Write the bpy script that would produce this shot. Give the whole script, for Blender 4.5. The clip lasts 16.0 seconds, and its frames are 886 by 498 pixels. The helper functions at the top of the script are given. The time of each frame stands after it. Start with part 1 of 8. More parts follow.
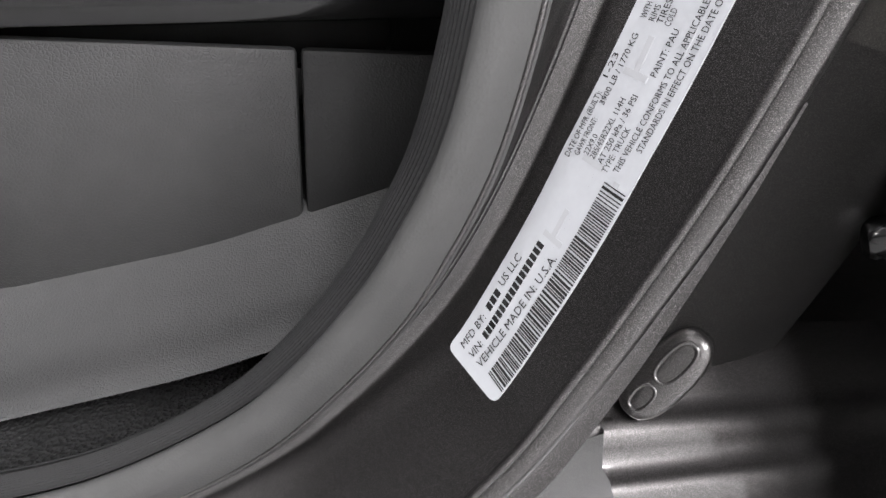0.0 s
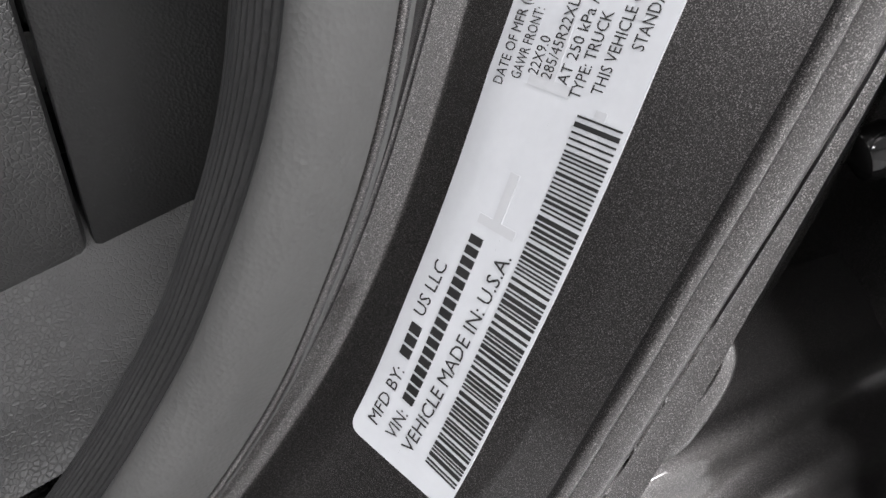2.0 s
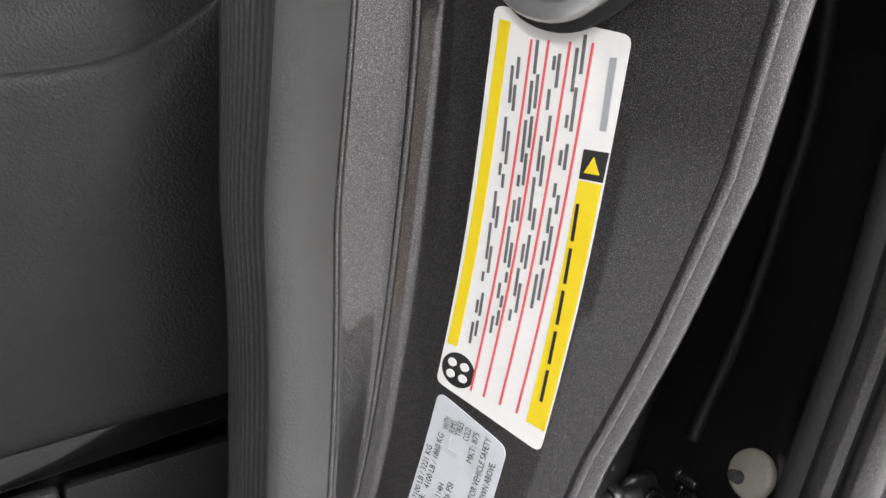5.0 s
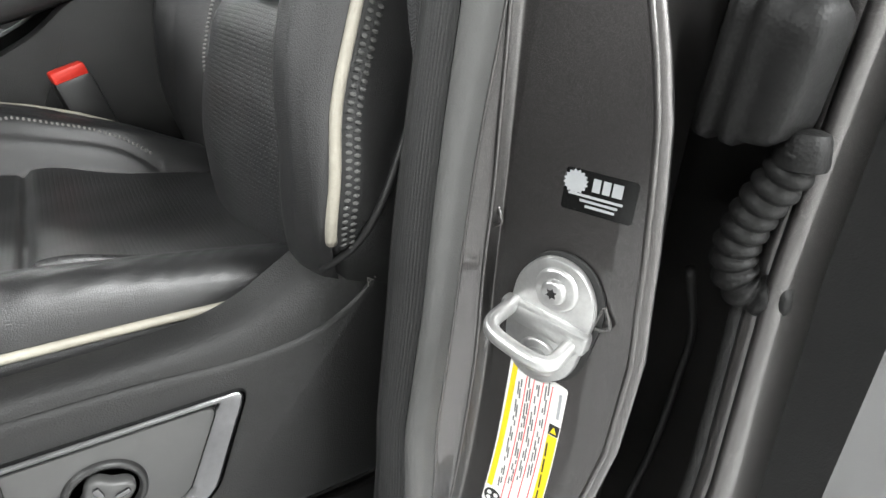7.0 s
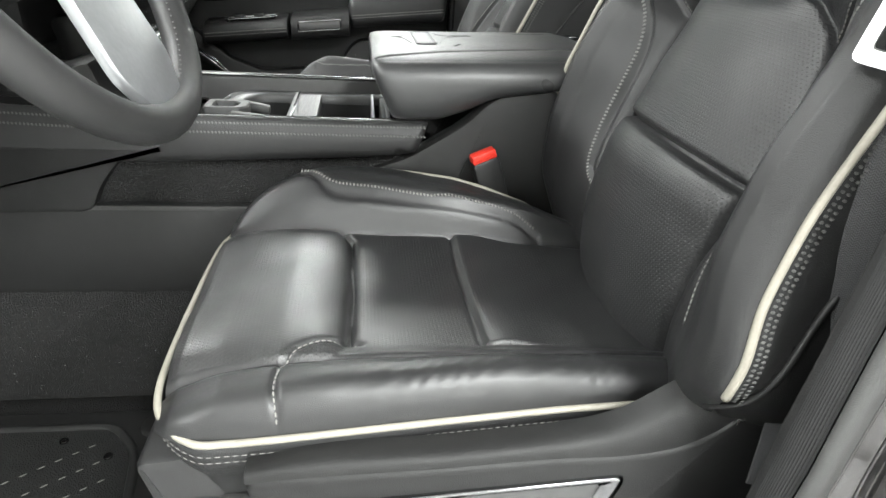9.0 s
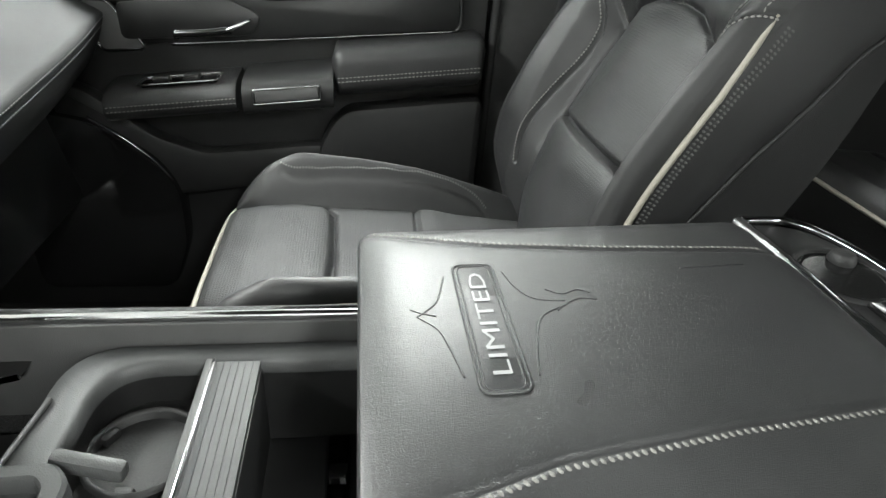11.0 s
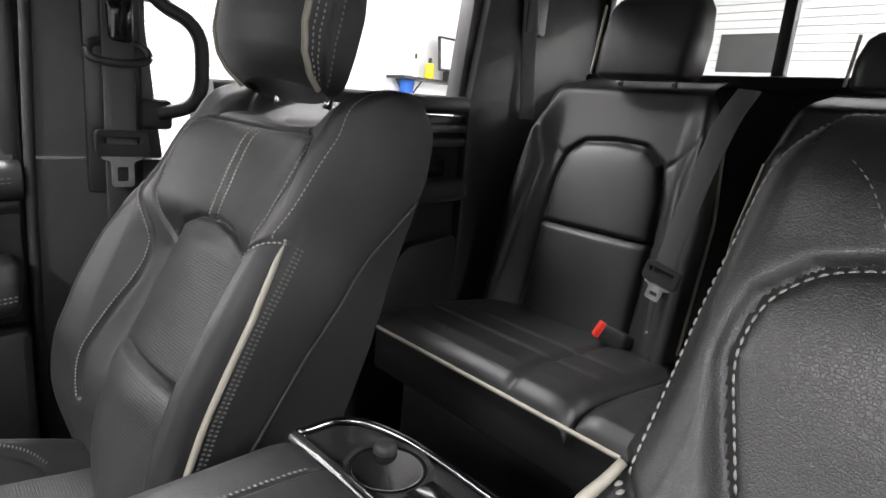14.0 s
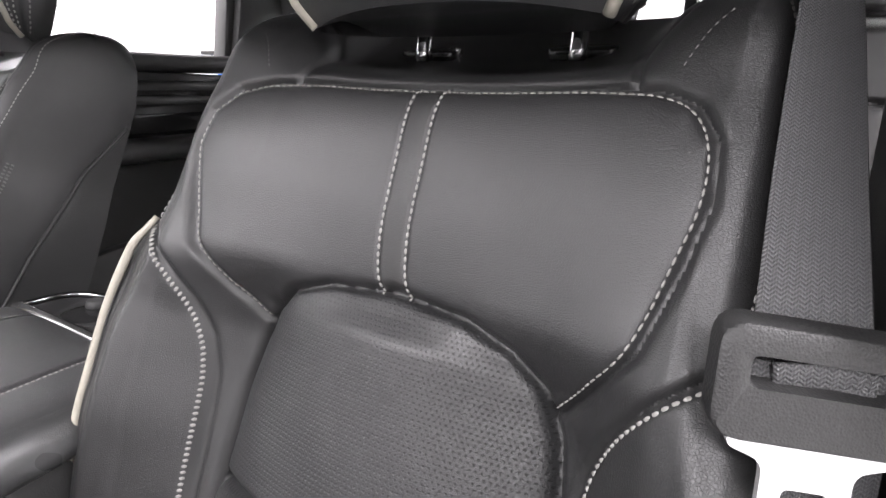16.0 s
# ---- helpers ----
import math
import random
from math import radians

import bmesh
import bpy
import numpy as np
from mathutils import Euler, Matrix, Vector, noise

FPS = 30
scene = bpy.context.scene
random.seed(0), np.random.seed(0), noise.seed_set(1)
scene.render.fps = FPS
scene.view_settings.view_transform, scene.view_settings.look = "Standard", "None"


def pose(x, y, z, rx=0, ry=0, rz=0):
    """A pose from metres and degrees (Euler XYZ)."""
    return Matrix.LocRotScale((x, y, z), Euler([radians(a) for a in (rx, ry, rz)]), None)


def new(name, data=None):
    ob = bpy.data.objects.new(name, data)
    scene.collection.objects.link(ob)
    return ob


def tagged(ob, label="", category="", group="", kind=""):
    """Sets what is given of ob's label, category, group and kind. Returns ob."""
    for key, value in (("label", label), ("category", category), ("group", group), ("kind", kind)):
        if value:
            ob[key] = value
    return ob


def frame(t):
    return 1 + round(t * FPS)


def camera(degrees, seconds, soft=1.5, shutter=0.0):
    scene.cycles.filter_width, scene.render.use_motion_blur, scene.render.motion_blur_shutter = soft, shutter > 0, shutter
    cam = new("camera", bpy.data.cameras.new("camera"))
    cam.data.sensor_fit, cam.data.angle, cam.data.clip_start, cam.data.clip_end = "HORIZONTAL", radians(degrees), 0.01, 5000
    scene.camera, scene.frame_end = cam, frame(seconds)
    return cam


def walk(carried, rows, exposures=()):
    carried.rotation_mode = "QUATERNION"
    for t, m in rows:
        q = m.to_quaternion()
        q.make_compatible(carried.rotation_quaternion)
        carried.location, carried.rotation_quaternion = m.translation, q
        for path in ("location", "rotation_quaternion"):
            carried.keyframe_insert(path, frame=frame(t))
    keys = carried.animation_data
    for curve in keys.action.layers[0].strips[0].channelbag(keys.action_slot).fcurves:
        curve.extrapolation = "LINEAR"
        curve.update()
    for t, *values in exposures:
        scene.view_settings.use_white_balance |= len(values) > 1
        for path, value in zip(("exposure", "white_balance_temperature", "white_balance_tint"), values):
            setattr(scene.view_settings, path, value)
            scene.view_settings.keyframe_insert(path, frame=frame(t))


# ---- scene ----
EXPOSURES = ((0.0, -0.95, 6500, 14), (1.0, -1.0, 6500, 13), (3.0, -1.0, 6500, 13), (4.7, -0.97, 6450, 13), (6.8, -0.45, 6500, 8), (8.2, -0.12, 6550, 5), (10.3, 0.05, 6550, 6), (11.4, -0.02, 6550, 2), (12.0, 0.52, 6500, 9), (12.5, 0.42, 6500, 9),
             (13.0, 0.05, 6550, 10), (13.5, -0.08, 6600, 11), (14.0, -0.06, 6600, 13), (14.5, 0.12, 6600, 18), (15.0, 0.42, 6600, 19), (16.0, 0.50, 6550, 17))
cam = camera(74.03, 16.0)
PATH = [
    (0.0, 0.1917, -0.8917, 0.2394, 60.23, -4.51, -11.59),
    (0.5, 0.2011, -0.8407, 0.2133, 59.21, -3.09, -19.98),
    (1.0, 0.2061, -0.8207, 0.2006, 57.93, -2.21, -24.82),
    (1.5, 0.2088, -0.8185, 0.1990, 58.47, -2.21, -27.31),
    (2.0, 0.2089, -0.8180, 0.2031, 59.84, -2.18, -28.33),
    (2.5, 0.2122, -0.8279, 0.2587, 62.15, -1.82, -29.83),
    (3.0, 0.2122, -0.8250, 0.2779, 66.66, -2.28, -31.52),
    (3.5, 0.2125, -0.8209, 0.2744, 67.67, -2.03, -31.82),
    (4.0, 0.2106, -0.8211, 0.2718, 67.53, -1.67, -32.44),
    (4.5, 0.1994, -0.8537, 0.3254, 70.75, -3.65, -34.12),
    (4.7, 0.1971, -0.8584, 0.3543, 71.06, -4.29, -34.28),
    (6.8, 0.1246, -0.9034, 0.5270, 65.10, -3.14, -39.23),
    (7.0, 0.0976, -0.9461, 0.5836, 66.50, -3.81, -32.99),
    (7.5, 0.0481, -1.0383, 0.6623, 65.38, -3.94, -17.72),
    (8.0, -0.0067, -1.0520, 0.6912, 65.09, -4.28, -10.69),
    (8.2, -0.0190, -1.0465, 0.6894, 65.08, -4.18, -9.20),
    (10.3, -0.0629, -0.5559, 0.8283, 58.48, -3.51, -6.42),
    (10.5, -0.0507, -0.4672, 0.8247, 58.79, -3.71, -6.51),
    (11.0, -0.0308, -0.2924, 0.8378, 58.67, -3.92, -6.89),
    (11.5, -0.0357, -0.1470, 0.8513, 58.89, -4.32, -7.58),
    (12.0, -0.0145, -0.0703, 0.8636, 62.02, -4.97, -12.41),
    (12.5, 0.0268, -0.0410, 0.8878, 68.66, -5.32, -21.64),
    (13.0, 0.0360, -0.0484, 0.9126, 74.34, -5.64, -30.93),
    (13.5, 0.0393, -0.1458, 0.9187, 76.42, -5.24, -36.70),
    (14.0, 0.0640, -0.2951, 0.9010, 76.79, -5.04, -42.12),
    (14.5, 0.0716, -0.4309, 0.8924, 77.15, -4.04, -47.14),
    (15.0, 0.0591, -0.5326, 0.8978, 76.84, -2.99, -51.51),
    (15.5, 0.0510, -0.5994, 0.8808, 76.46, -2.39, -54.96),
    (16.0, 0.0408, -0.6212, 0.8501, 75.57, -1.90, -56.38),
]
walk(cam, [(r[0], pose(*r[1:])) for r in PATH], EXPOSURES)

# --- world, lights, exposure -------------------------------------------------
world = bpy.data.worlds.new("world")
scene.world = world
world.use_nodes = True
world.node_tree.nodes["Background"].inputs[0].default_value = (0.9, 0.95, 1.0, 1)
world.node_tree.nodes["Background"].inputs[1].default_value = 0.02


def area_lamp(name, m, sx, sy, watts, colour):
    data = bpy.data.lights.new(name, "AREA")
    data.shape, data.size, data.size_y, data.energy, data.color = "RECTANGLE", sx, sy, watts, colour
    ob = new(name, data)
    ob.matrix_world = m
    return ob


LAMP_WHITE = (0.985, 0.99, 1.0)
# unseen overhead lamps, placed and powered to brighten seats, lid and paint
for lx, ly, power in ((-2.6, -1.6, 235), (-2.3, 1.2, 190), (0.9, -3.0, 230), (2.4, -3.0, 290), (0.1, 2.5, 260), (2.8, 2.9, 32), (4.6, 0.6, 36), (4.6, -2.8, 260)):
    area_lamp("overhead_fill", pose(lx, ly, 2.58), 0.5, 1.8, power, LAMP_WHITE)

# --- materials ---------------------------------------------------------------


class Mat:
    """A small builder for node materials."""

    def __init__(self, name):
        self.m = bpy.data.materials.new(name)
        self.m.use_nodes = True
        self.t = self.m.node_tree
        self.b = self.t.nodes["Principled BSDF"]

    def n(self, kind, **values):
        node = self.t.nodes.new(kind)
        for key, value in values.items():
            node.inputs[key.replace("_", " ")].default_value = value
        return node

    def link(self, a, b):
        self.t.links.new(a, b)

    def coords(self, which="Object"):
        return self.t.nodes.new("ShaderNodeTexCoord").outputs[which]

    def math(self, op, a, b=0.5):
        node = self.t.nodes.new("ShaderNodeMath")
        node.operation = op
        for i, v in enumerate((a, b)):
            if isinstance(v, (int, float)):
                node.inputs[i].default_value = v
            else:
                self.link(v, node.inputs[i])
        return node.outputs[0]

    def ramp(self, fac, stops):
        node = self.t.nodes.new("ShaderNodeValToRGB")
        els = node.color_ramp.elements
        while len(els) < len(stops):
            els.new(0.5)
        for el, (p, c) in zip(els, stops):
            el.position, el.color = p, (*c, 1)
        self.link(fac, node.inputs[0])
        return node.outputs[0]

    def noise(self, scale, detail=3.0, rough=0.55, vec=None):
        node = self.n("ShaderNodeTexNoise", Scale=scale, Detail=detail, Roughness=rough)
        self.link(vec if vec is not None else self.coords(), node.inputs["Vector"])
        return node.outputs["Fac"]

    def cells(self, scale, feature="F1", vec=None):
        node = self.n("ShaderNodeTexVoronoi", Scale=scale)
        node.feature = feature
        self.link(vec if vec is not None else self.coords(), node.inputs["Vector"])
        return node.outputs["Distance"]

    def bump(self, height, strength, distance, after=None):
        node = self.n("ShaderNodeBump", Strength=strength, Distance=distance)
        self.link(height, node.inputs["Height"])
        if after is not None:
            self.link(after, node.inputs["Normal"])
        self.link(node.outputs[0], self.b.inputs["Normal"])
        return node.outputs[0]

    def set(self, **values):
        for key, value in values.items():
            self.b.inputs[key.replace("_", " ")].default_value = value
        return self


def varied(name, dark, light, scale, rough, spread=0.08, metal=0.0, **more):
    """Colour and roughness that wander between two values at two scales."""
    k = Mat(name)
    big, small = k.noise(scale), k.noise(scale * 9)
    mixed = k.math("ADD", k.math("MULTIPLY", big, 0.65), k.math("MULTIPLY", small, 0.35))
    k.link(k.ramp(mixed, ((0.3, dark), (0.7, light))), k.b.inputs["Base Color"])
    lo, hi = (rough - spread,) * 3, (rough + spread,) * 3
    k.link(k.ramp(big, ((0.3, lo), (0.7, hi))), k.b.inputs["Roughness"])
    return k.set(Metallic=metal, **more)


def leather(name, dark, light, rough, cell=620, depth=0.00035, dots=0.0, coat=0.05):
    k = varied(name, dark, light, 7, rough, 0.05)
    grain = k.cells(cell, "DISTANCE_TO_EDGE")
    grain = k.math("MINIMUM", k.math("MULTIPLY", grain, 6.0), 1.0)
    wrinkle = k.noise(38, 4)
    out = k.bump(wrinkle, 0.05, 0.003)
    out = k.bump(grain, 0.34, depth, out)
    k.set(Coat_Weight=coat, Coat_Roughness=0.34)
    if dots:
        uv = k.coords("UV")
        sep = k.t.nodes.new("ShaderNodeSeparateXYZ")
        k.link(uv, sep.inputs[0])
        gx, gy = k.math("DIVIDE", sep.outputs[0], dots), k.math("DIVIDE", sep.outputs[1], dots)
        half = k.math("MULTIPLY", k.math("FLOOR", gy), 0.5)
        fx = k.math("SUBTRACT", k.math("FRACT", k.math("ADD", gx, half)), 0.5)
        fy = k.math("SUBTRACT", k.math("FRACT", gy), 0.5)
        d = k.math("SQRT", k.math("ADD", k.math("MULTIPLY", fx, fx), k.math("MULTIPLY", fy, fy)))
        hole = k.math("MINIMUM", k.math("MAXIMUM", k.math("MULTIPLY", k.math("SUBTRACT", d, 0.13), 7.0), 0.0), 1.0)
        out = k.bump(hole, 0.6, 0.0006, out)
        mix = k.t.nodes.new("ShaderNodeMix")
        mix.data_type = "RGBA"
        k.link(hole, mix.inputs["Factor"])
        mix.inputs["A"].default_value = (0.009, 0.009, 0.009, 1)
        src = k.b.inputs["Base Color"].links[0].from_socket
        k.link(src, mix.inputs["B"])
        k.link(mix.outputs["Result"], k.b.inputs["Base Color"])
    return k.m


LEATHER = leather("black_leather", (0.013, 0.013, 0.0133), (0.020, 0.020, 0.0203), 0.45, coat=0.06)
LEATHER_PERF = leather("perforated_leather", (0.015, 0.0152, 0.0157), (0.022, 0.022, 0.0225), 0.45, dots=0.0037, coat=0.14)
# lighter, glossier copies for the driver's cushion, to bring up the window's sheen
LEATHER_SHEEN = leather("seat_leather_sheen", (0.015, 0.0152, 0.0157), (0.022, 0.022, 0.0225), 0.36, coat=0.30)
PERF_SHEEN = leather("perforated_leather_sheen", (0.016, 0.0162, 0.0167), (0.026, 0.026, 0.0265), 0.34, dots=0.0037, coat=0.45)
WHEEL_LEATHER = leather("wheel_leather", (0.022, 0.022, 0.022), (0.032, 0.032, 0.032), 0.52, 900, 0.00012, coat=0.0)
# darker matt copy that holds down the light on the passenger cushion
PERF_MATT = leather("perforated_leather_matt", (0.012, 0.0122, 0.0126), (0.018, 0.018, 0.0185), 0.60, dots=0.0037, coat=0.0)
DASH_LEATHER = leather("dull_dash_leather", (0.012, 0.0124, 0.0128), (0.018, 0.0184, 0.0188), 0.74, coat=0.0)
# base lightened and coat raised to carry the window's reflection on the lid
LEATHER_LID = leather("lid_leather", (0.030, 0.0305, 0.031), (0.042, 0.0425, 0.043), 0.32, coat=0.35)
LEATHER_CREASED = leather("creased_leather", (0.012, 0.012, 0.012), (0.018, 0.018, 0.0175), 0.40, 800, 0.0004)
LEATHER_REAR = leather("rear_leather", (0.012, 0.012, 0.012), (0.018, 0.018, 0.018), 0.42)


def grained(name, dark, light, rough, cell=900, depth=0.0003, strength=0.5, gloss=0.5):
    k = varied(name, dark, light, 5, rough, 0.05)
    k.bump(k.cells(cell), strength, depth)
    k.set(Specular_IOR_Level=gloss)
    return k.m


PLASTIC = grained("grained_black_plastic", (0.011, 0.011, 0.011), (0.018, 0.018, 0.018), 0.50, gloss=0.34)
PLASTIC_GREY = grained("grained_grey_plastic", (0.050, 0.050, 0.050), (0.070, 0.070, 0.069), 0.55)
TRAY_GREY = grained("pale_grey_tray_plastic", (0.045, 0.046, 0.046), (0.062, 0.063, 0.063), 0.5)
SWITCH_GREY = varied("satin_dark_grey", (0.05, 0.05, 0.05), (0.065, 0.065, 0.064), 6, 0.38).m
PLASTIC_SMOOTH = varied("satin_black_plastic", (0.016, 0.016, 0.016), (0.024, 0.024, 0.024), 6, 0.42).m
SILL_TRIM = leather("leather_grain_trim", (0.034, 0.034, 0.034), (0.052, 0.052, 0.051), 0.45, 520, 0.0005)
EMBOSS_GREY = varied("embossed_grey", (0.26, 0.262, 0.265), (0.32, 0.322, 0.325), 60, 0.4).m
SATIN_BLACK = varied("satin_inlay_black", (0.010, 0.010, 0.010), (0.016, 0.016, 0.016), 9, 0.34).m
GLOSS_BLACK = varied("gloss_black", (0.006, 0.006, 0.006), (0.010, 0.010, 0.010), 8, 0.12, 0.04).m
RUBBER = grained("black_rubber", (0.012, 0.012, 0.012), (0.022, 0.022, 0.022), 0.62, 500, 0.0004)
# blacker copy of the rubber: the shade of the door gap put into its colour
BOOT_RUBBER = grained("shaded_black_rubber", (0.004, 0.004, 0.004), (0.008, 0.008, 0.008), 0.55, 500, 0.0004, gloss=0.28)
SEAL_GREY = grained("flocked_grey_seal", (0.055, 0.055, 0.054), (0.08, 0.08, 0.078), 0.62, 900, 0.0004, 0.25)
CARPET = grained("black_carpet", (0.008, 0.008, 0.008), (0.020, 0.020, 0.020), 0.95, 420, 0.003, 1.0)
HEADLINER = grained("black_headliner", (0.020, 0.020, 0.020), (0.030, 0.030, 0.030), 0.9, 600, 0.001)
PIPING = varied("ivory_piping", (0.26, 0.243, 0.202), (0.345, 0.324, 0.273), 40, 0.5).m
THREAD = varied("silver_thread", (0.17, 0.166, 0.158), (0.27, 0.265, 0.25), 90, 0.6).m
THREAD_MID = varied("grey_thread", (0.13, 0.128, 0.12), (0.22, 0.215, 0.20), 90, 0.62).m
# the seam thread toned down, for rows that look too white when lit
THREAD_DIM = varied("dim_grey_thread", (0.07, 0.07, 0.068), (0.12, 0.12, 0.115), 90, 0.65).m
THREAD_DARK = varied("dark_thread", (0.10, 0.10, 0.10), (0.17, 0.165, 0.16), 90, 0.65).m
CHROME = varied("bright_chrome", (0.62, 0.62, 0.63), (0.72, 0.72, 0.73), 30, 0.12, 0.04, 1.0).m
DARK_CHROME = varied("smoked_chrome", (0.15, 0.15, 0.155), (0.21, 0.21, 0.215), 30, 0.16, 0.04, 1.0).m
ZINC = varied("zinc_plate", (0.44, 0.44, 0.44), (0.60, 0.60, 0.59), 60, 0.36, 0.07, 0.85).m
STEEL_DARK = varied("dark_oiled_steel", (0.03, 0.03, 0.03), (0.07, 0.07, 0.068), 50, 0.32, 0.08, 0.8).m
ALU = varied("brushed_aluminium", (0.34, 0.35, 0.36), (0.44, 0.45, 0.46), 20, 0.36, 0.06, 0.7).m
RED = varied("red_plastic", (0.62, 0.03, 0.02), (0.76, 0.05, 0.03), 30, 0.4).m
WHITE_LABEL = varied("white_label", (0.55, 0.565, 0.59), (0.60, 0.615, 0.64), 60, 0.36).m
WHITE_PAPER = varied("white_print", (0.78, 0.77, 0.74), (0.84, 0.83, 0.80), 60, 0.4).m
INK = varied("black_ink", (0.012, 0.012, 0.012), (0.02, 0.02, 0.02), 60, 0.45).m
GHOST = varied("pale_grey_ink", (0.50, 0.51, 0.53), (0.54, 0.55, 0.57), 60, 0.38).m
YELLOW = varied("yellow_print", (0.80, 0.60, 0.01), (0.86, 0.66, 0.02), 60, 0.4).m
RED_INK = varied("red_print", (0.70, 0.08, 0.09), (0.76, 0.12, 0.12), 60, 0.42).m
SILVER_INK = varied("silver_print", (0.30, 0.31, 0.32), (0.38, 0.39, 0.40), 60, 0.4).m
WALL_PAINT = varied("white_wall_paint", (0.76, 0.76, 0.75), (0.82, 0.82, 0.81), 1.2, 0.6).m
DARK_WALL = varied("dark_reflection_wall", (0.05, 0.05, 0.05), (0.07, 0.07, 0.07), 1.2, 0.6).m
FLOOR_PAINT = varied("grey_shop_floor", (0.40, 0.40, 0.40), (0.48, 0.48, 0.475), 0.8, 0.35).m


def metallic_paint():
    k = Mat("grey_metallic_paint")
    flake = k.cells(2600)
    base = k.ramp(k.noise(4600, 2), ((0.36, (0.040, 0.038, 0.0375)), (0.56, (0.090, 0.086, 0.085)), (0.70, (0.32, 0.305, 0.30))))
    k.link(base, k.b.inputs["Base Color"])
    k.set(Metallic=0.9, Roughness=0.36, Coat_Weight=1.0, Coat_Roughness=0.04)
    node = k.n("ShaderNodeBump", Strength=0.12, Distance=0.0001)
    k.link(flake, node.inputs["Height"])
    k.link(node.outputs[0], k.b.inputs["Normal"])
    return k.m


PAINT = metallic_paint()


def webbing():
    k = Mat("woven_belt_webbing")
    sep = k.t.nodes.new("ShaderNodeSeparateXYZ")
    k.link(k.coords("UV"), sep.inputs[0])
    x, y = sep.outputs[0], sep.outputs[1]
    zig = k.math("ABSOLUTE", k.math("SUBTRACT", k.math("FRACT", k.math("DIVIDE", x, 0.0048)), 0.5))
    row = k.math("FRACT", k.math("ADD", k.math("DIVIDE", y, 0.0019), k.math("MULTIPLY", zig, 2.0)))
    rib = k.math("ABSOLUTE", k.math("SUBTRACT", row, 0.5))
    fine = k.math("ABSOLUTE", k.math("SUBTRACT", k.math("FRACT", k.math("DIVIDE", x, 0.0012)), 0.5))
    h = k.math("ADD", rib, k.math("MULTIPLY", fine, 0.5))
    k.link(k.ramp(h, ((0.1, (0.020, 0.020, 0.021)), (0.7, (0.070, 0.070, 0.072)))), k.b.inputs["Base Color"])
    k.set(Roughness=0.6)
    k.bump(h, 0.8, 0.0007)
    return k.m


WEBBING = webbing()


def glass_mat():
    k = Mat("window_glass")
    k.set(Base_Color=(0.93, 0.96, 0.95, 1), Roughness=0.0, IOR=1.45, Transmission_Weight=1.0)
    return k.m


GLASS = glass_mat()

# --- geometry helpers --------------------------------------------------------


def mesh_object(name, verts, faces, mat, parent=None, label="", smooth=True, uv=None):
    me = bpy.data.meshes.new(name)
    me.from_pydata([tuple(map(float, v)) for v in verts], [], [tuple(map(int, f)) for f in faces])
    if uv is not None:
        layer = me.uv_layers.new(name="uv")
        index = np.empty(len(me.loops), dtype=np.int32)
        me.loops.foreach_get("vertex_index", index)
        layer.data.foreach_set("uv", np.asarray(uv, dtype=np.float32)[index].ravel())
    if smooth:
        me.polygons.foreach_set("use_smooth", [True] * len(me.polygons))
    me.materials.append(mat)
    me.update()
    ob = new(name, me)
    if parent is not None:
        ob.parent = parent
    return tagged(ob, label)


def part(name, bm, material, parent, label="", smooth=True):
    me = bpy.data.meshes.new(name)
    bmesh.ops.recalc_face_normals(bm, faces=bm.faces)
    bm.to_mesh(me)
    bm.free()
    if smooth:
        me.polygons.foreach_set("use_smooth", [True] * len(me.polygons))
        me.set_sharp_from_angle(angle=radians(38))
    me.materials.append(material)
    ob = new(name, me)
    if parent is not None:
        ob.parent = parent
    return tagged(ob, label)


def thing(name, label, category, group="", kind=""):
    return tagged(new(name), label, category, group, kind)


def bm_box(size, m=Matrix(), bevel=0.0, seg=2):
    bm = bmesh.new()
    bmesh.ops.create_cube(bm, size=1.0)
    bmesh.ops.scale(bm, vec=size, verts=bm.verts)
    if bevel:
        bmesh.ops.bevel(bm, geom=bm.edges[:], offset=bevel, segments=seg, affect="EDGES", profile=0.5)
    bmesh.ops.transform(bm, matrix=m, verts=bm.verts)
    return bm


def bm_cyl(r1, r2, h, m=Matrix(), seg=24, bevel=0.0):
    """A cylinder or cone on z, from 0 to h."""
    bm = bmesh.new()
    bmesh.ops.create_cone(bm, cap_ends=True, segments=seg, radius1=r1, radius2=r2, depth=h)
    bmesh.ops.translate(bm, vec=(0, 0, h / 2), verts=bm.verts)
    if bevel:
        rim = [e for e in bm.edges if abs(e.verts[0].co.z - e.verts[1].co.z) < 1e-6]
        bmesh.ops.bevel(bm, geom=rim, offset=bevel, segments=2, affect="EDGES", profile=0.5)
    bmesh.ops.transform(bm, matrix=m, verts=bm.verts)
    return bm


def bm_join(*many):
    out = bmesh.new()
    for bm in many:
        me = bpy.data.meshes.new("tmp")
        bm.to_mesh(me)
        out.from_mesh(me)
        bm.free()
        bpy.data.meshes.remove(me)
    return out


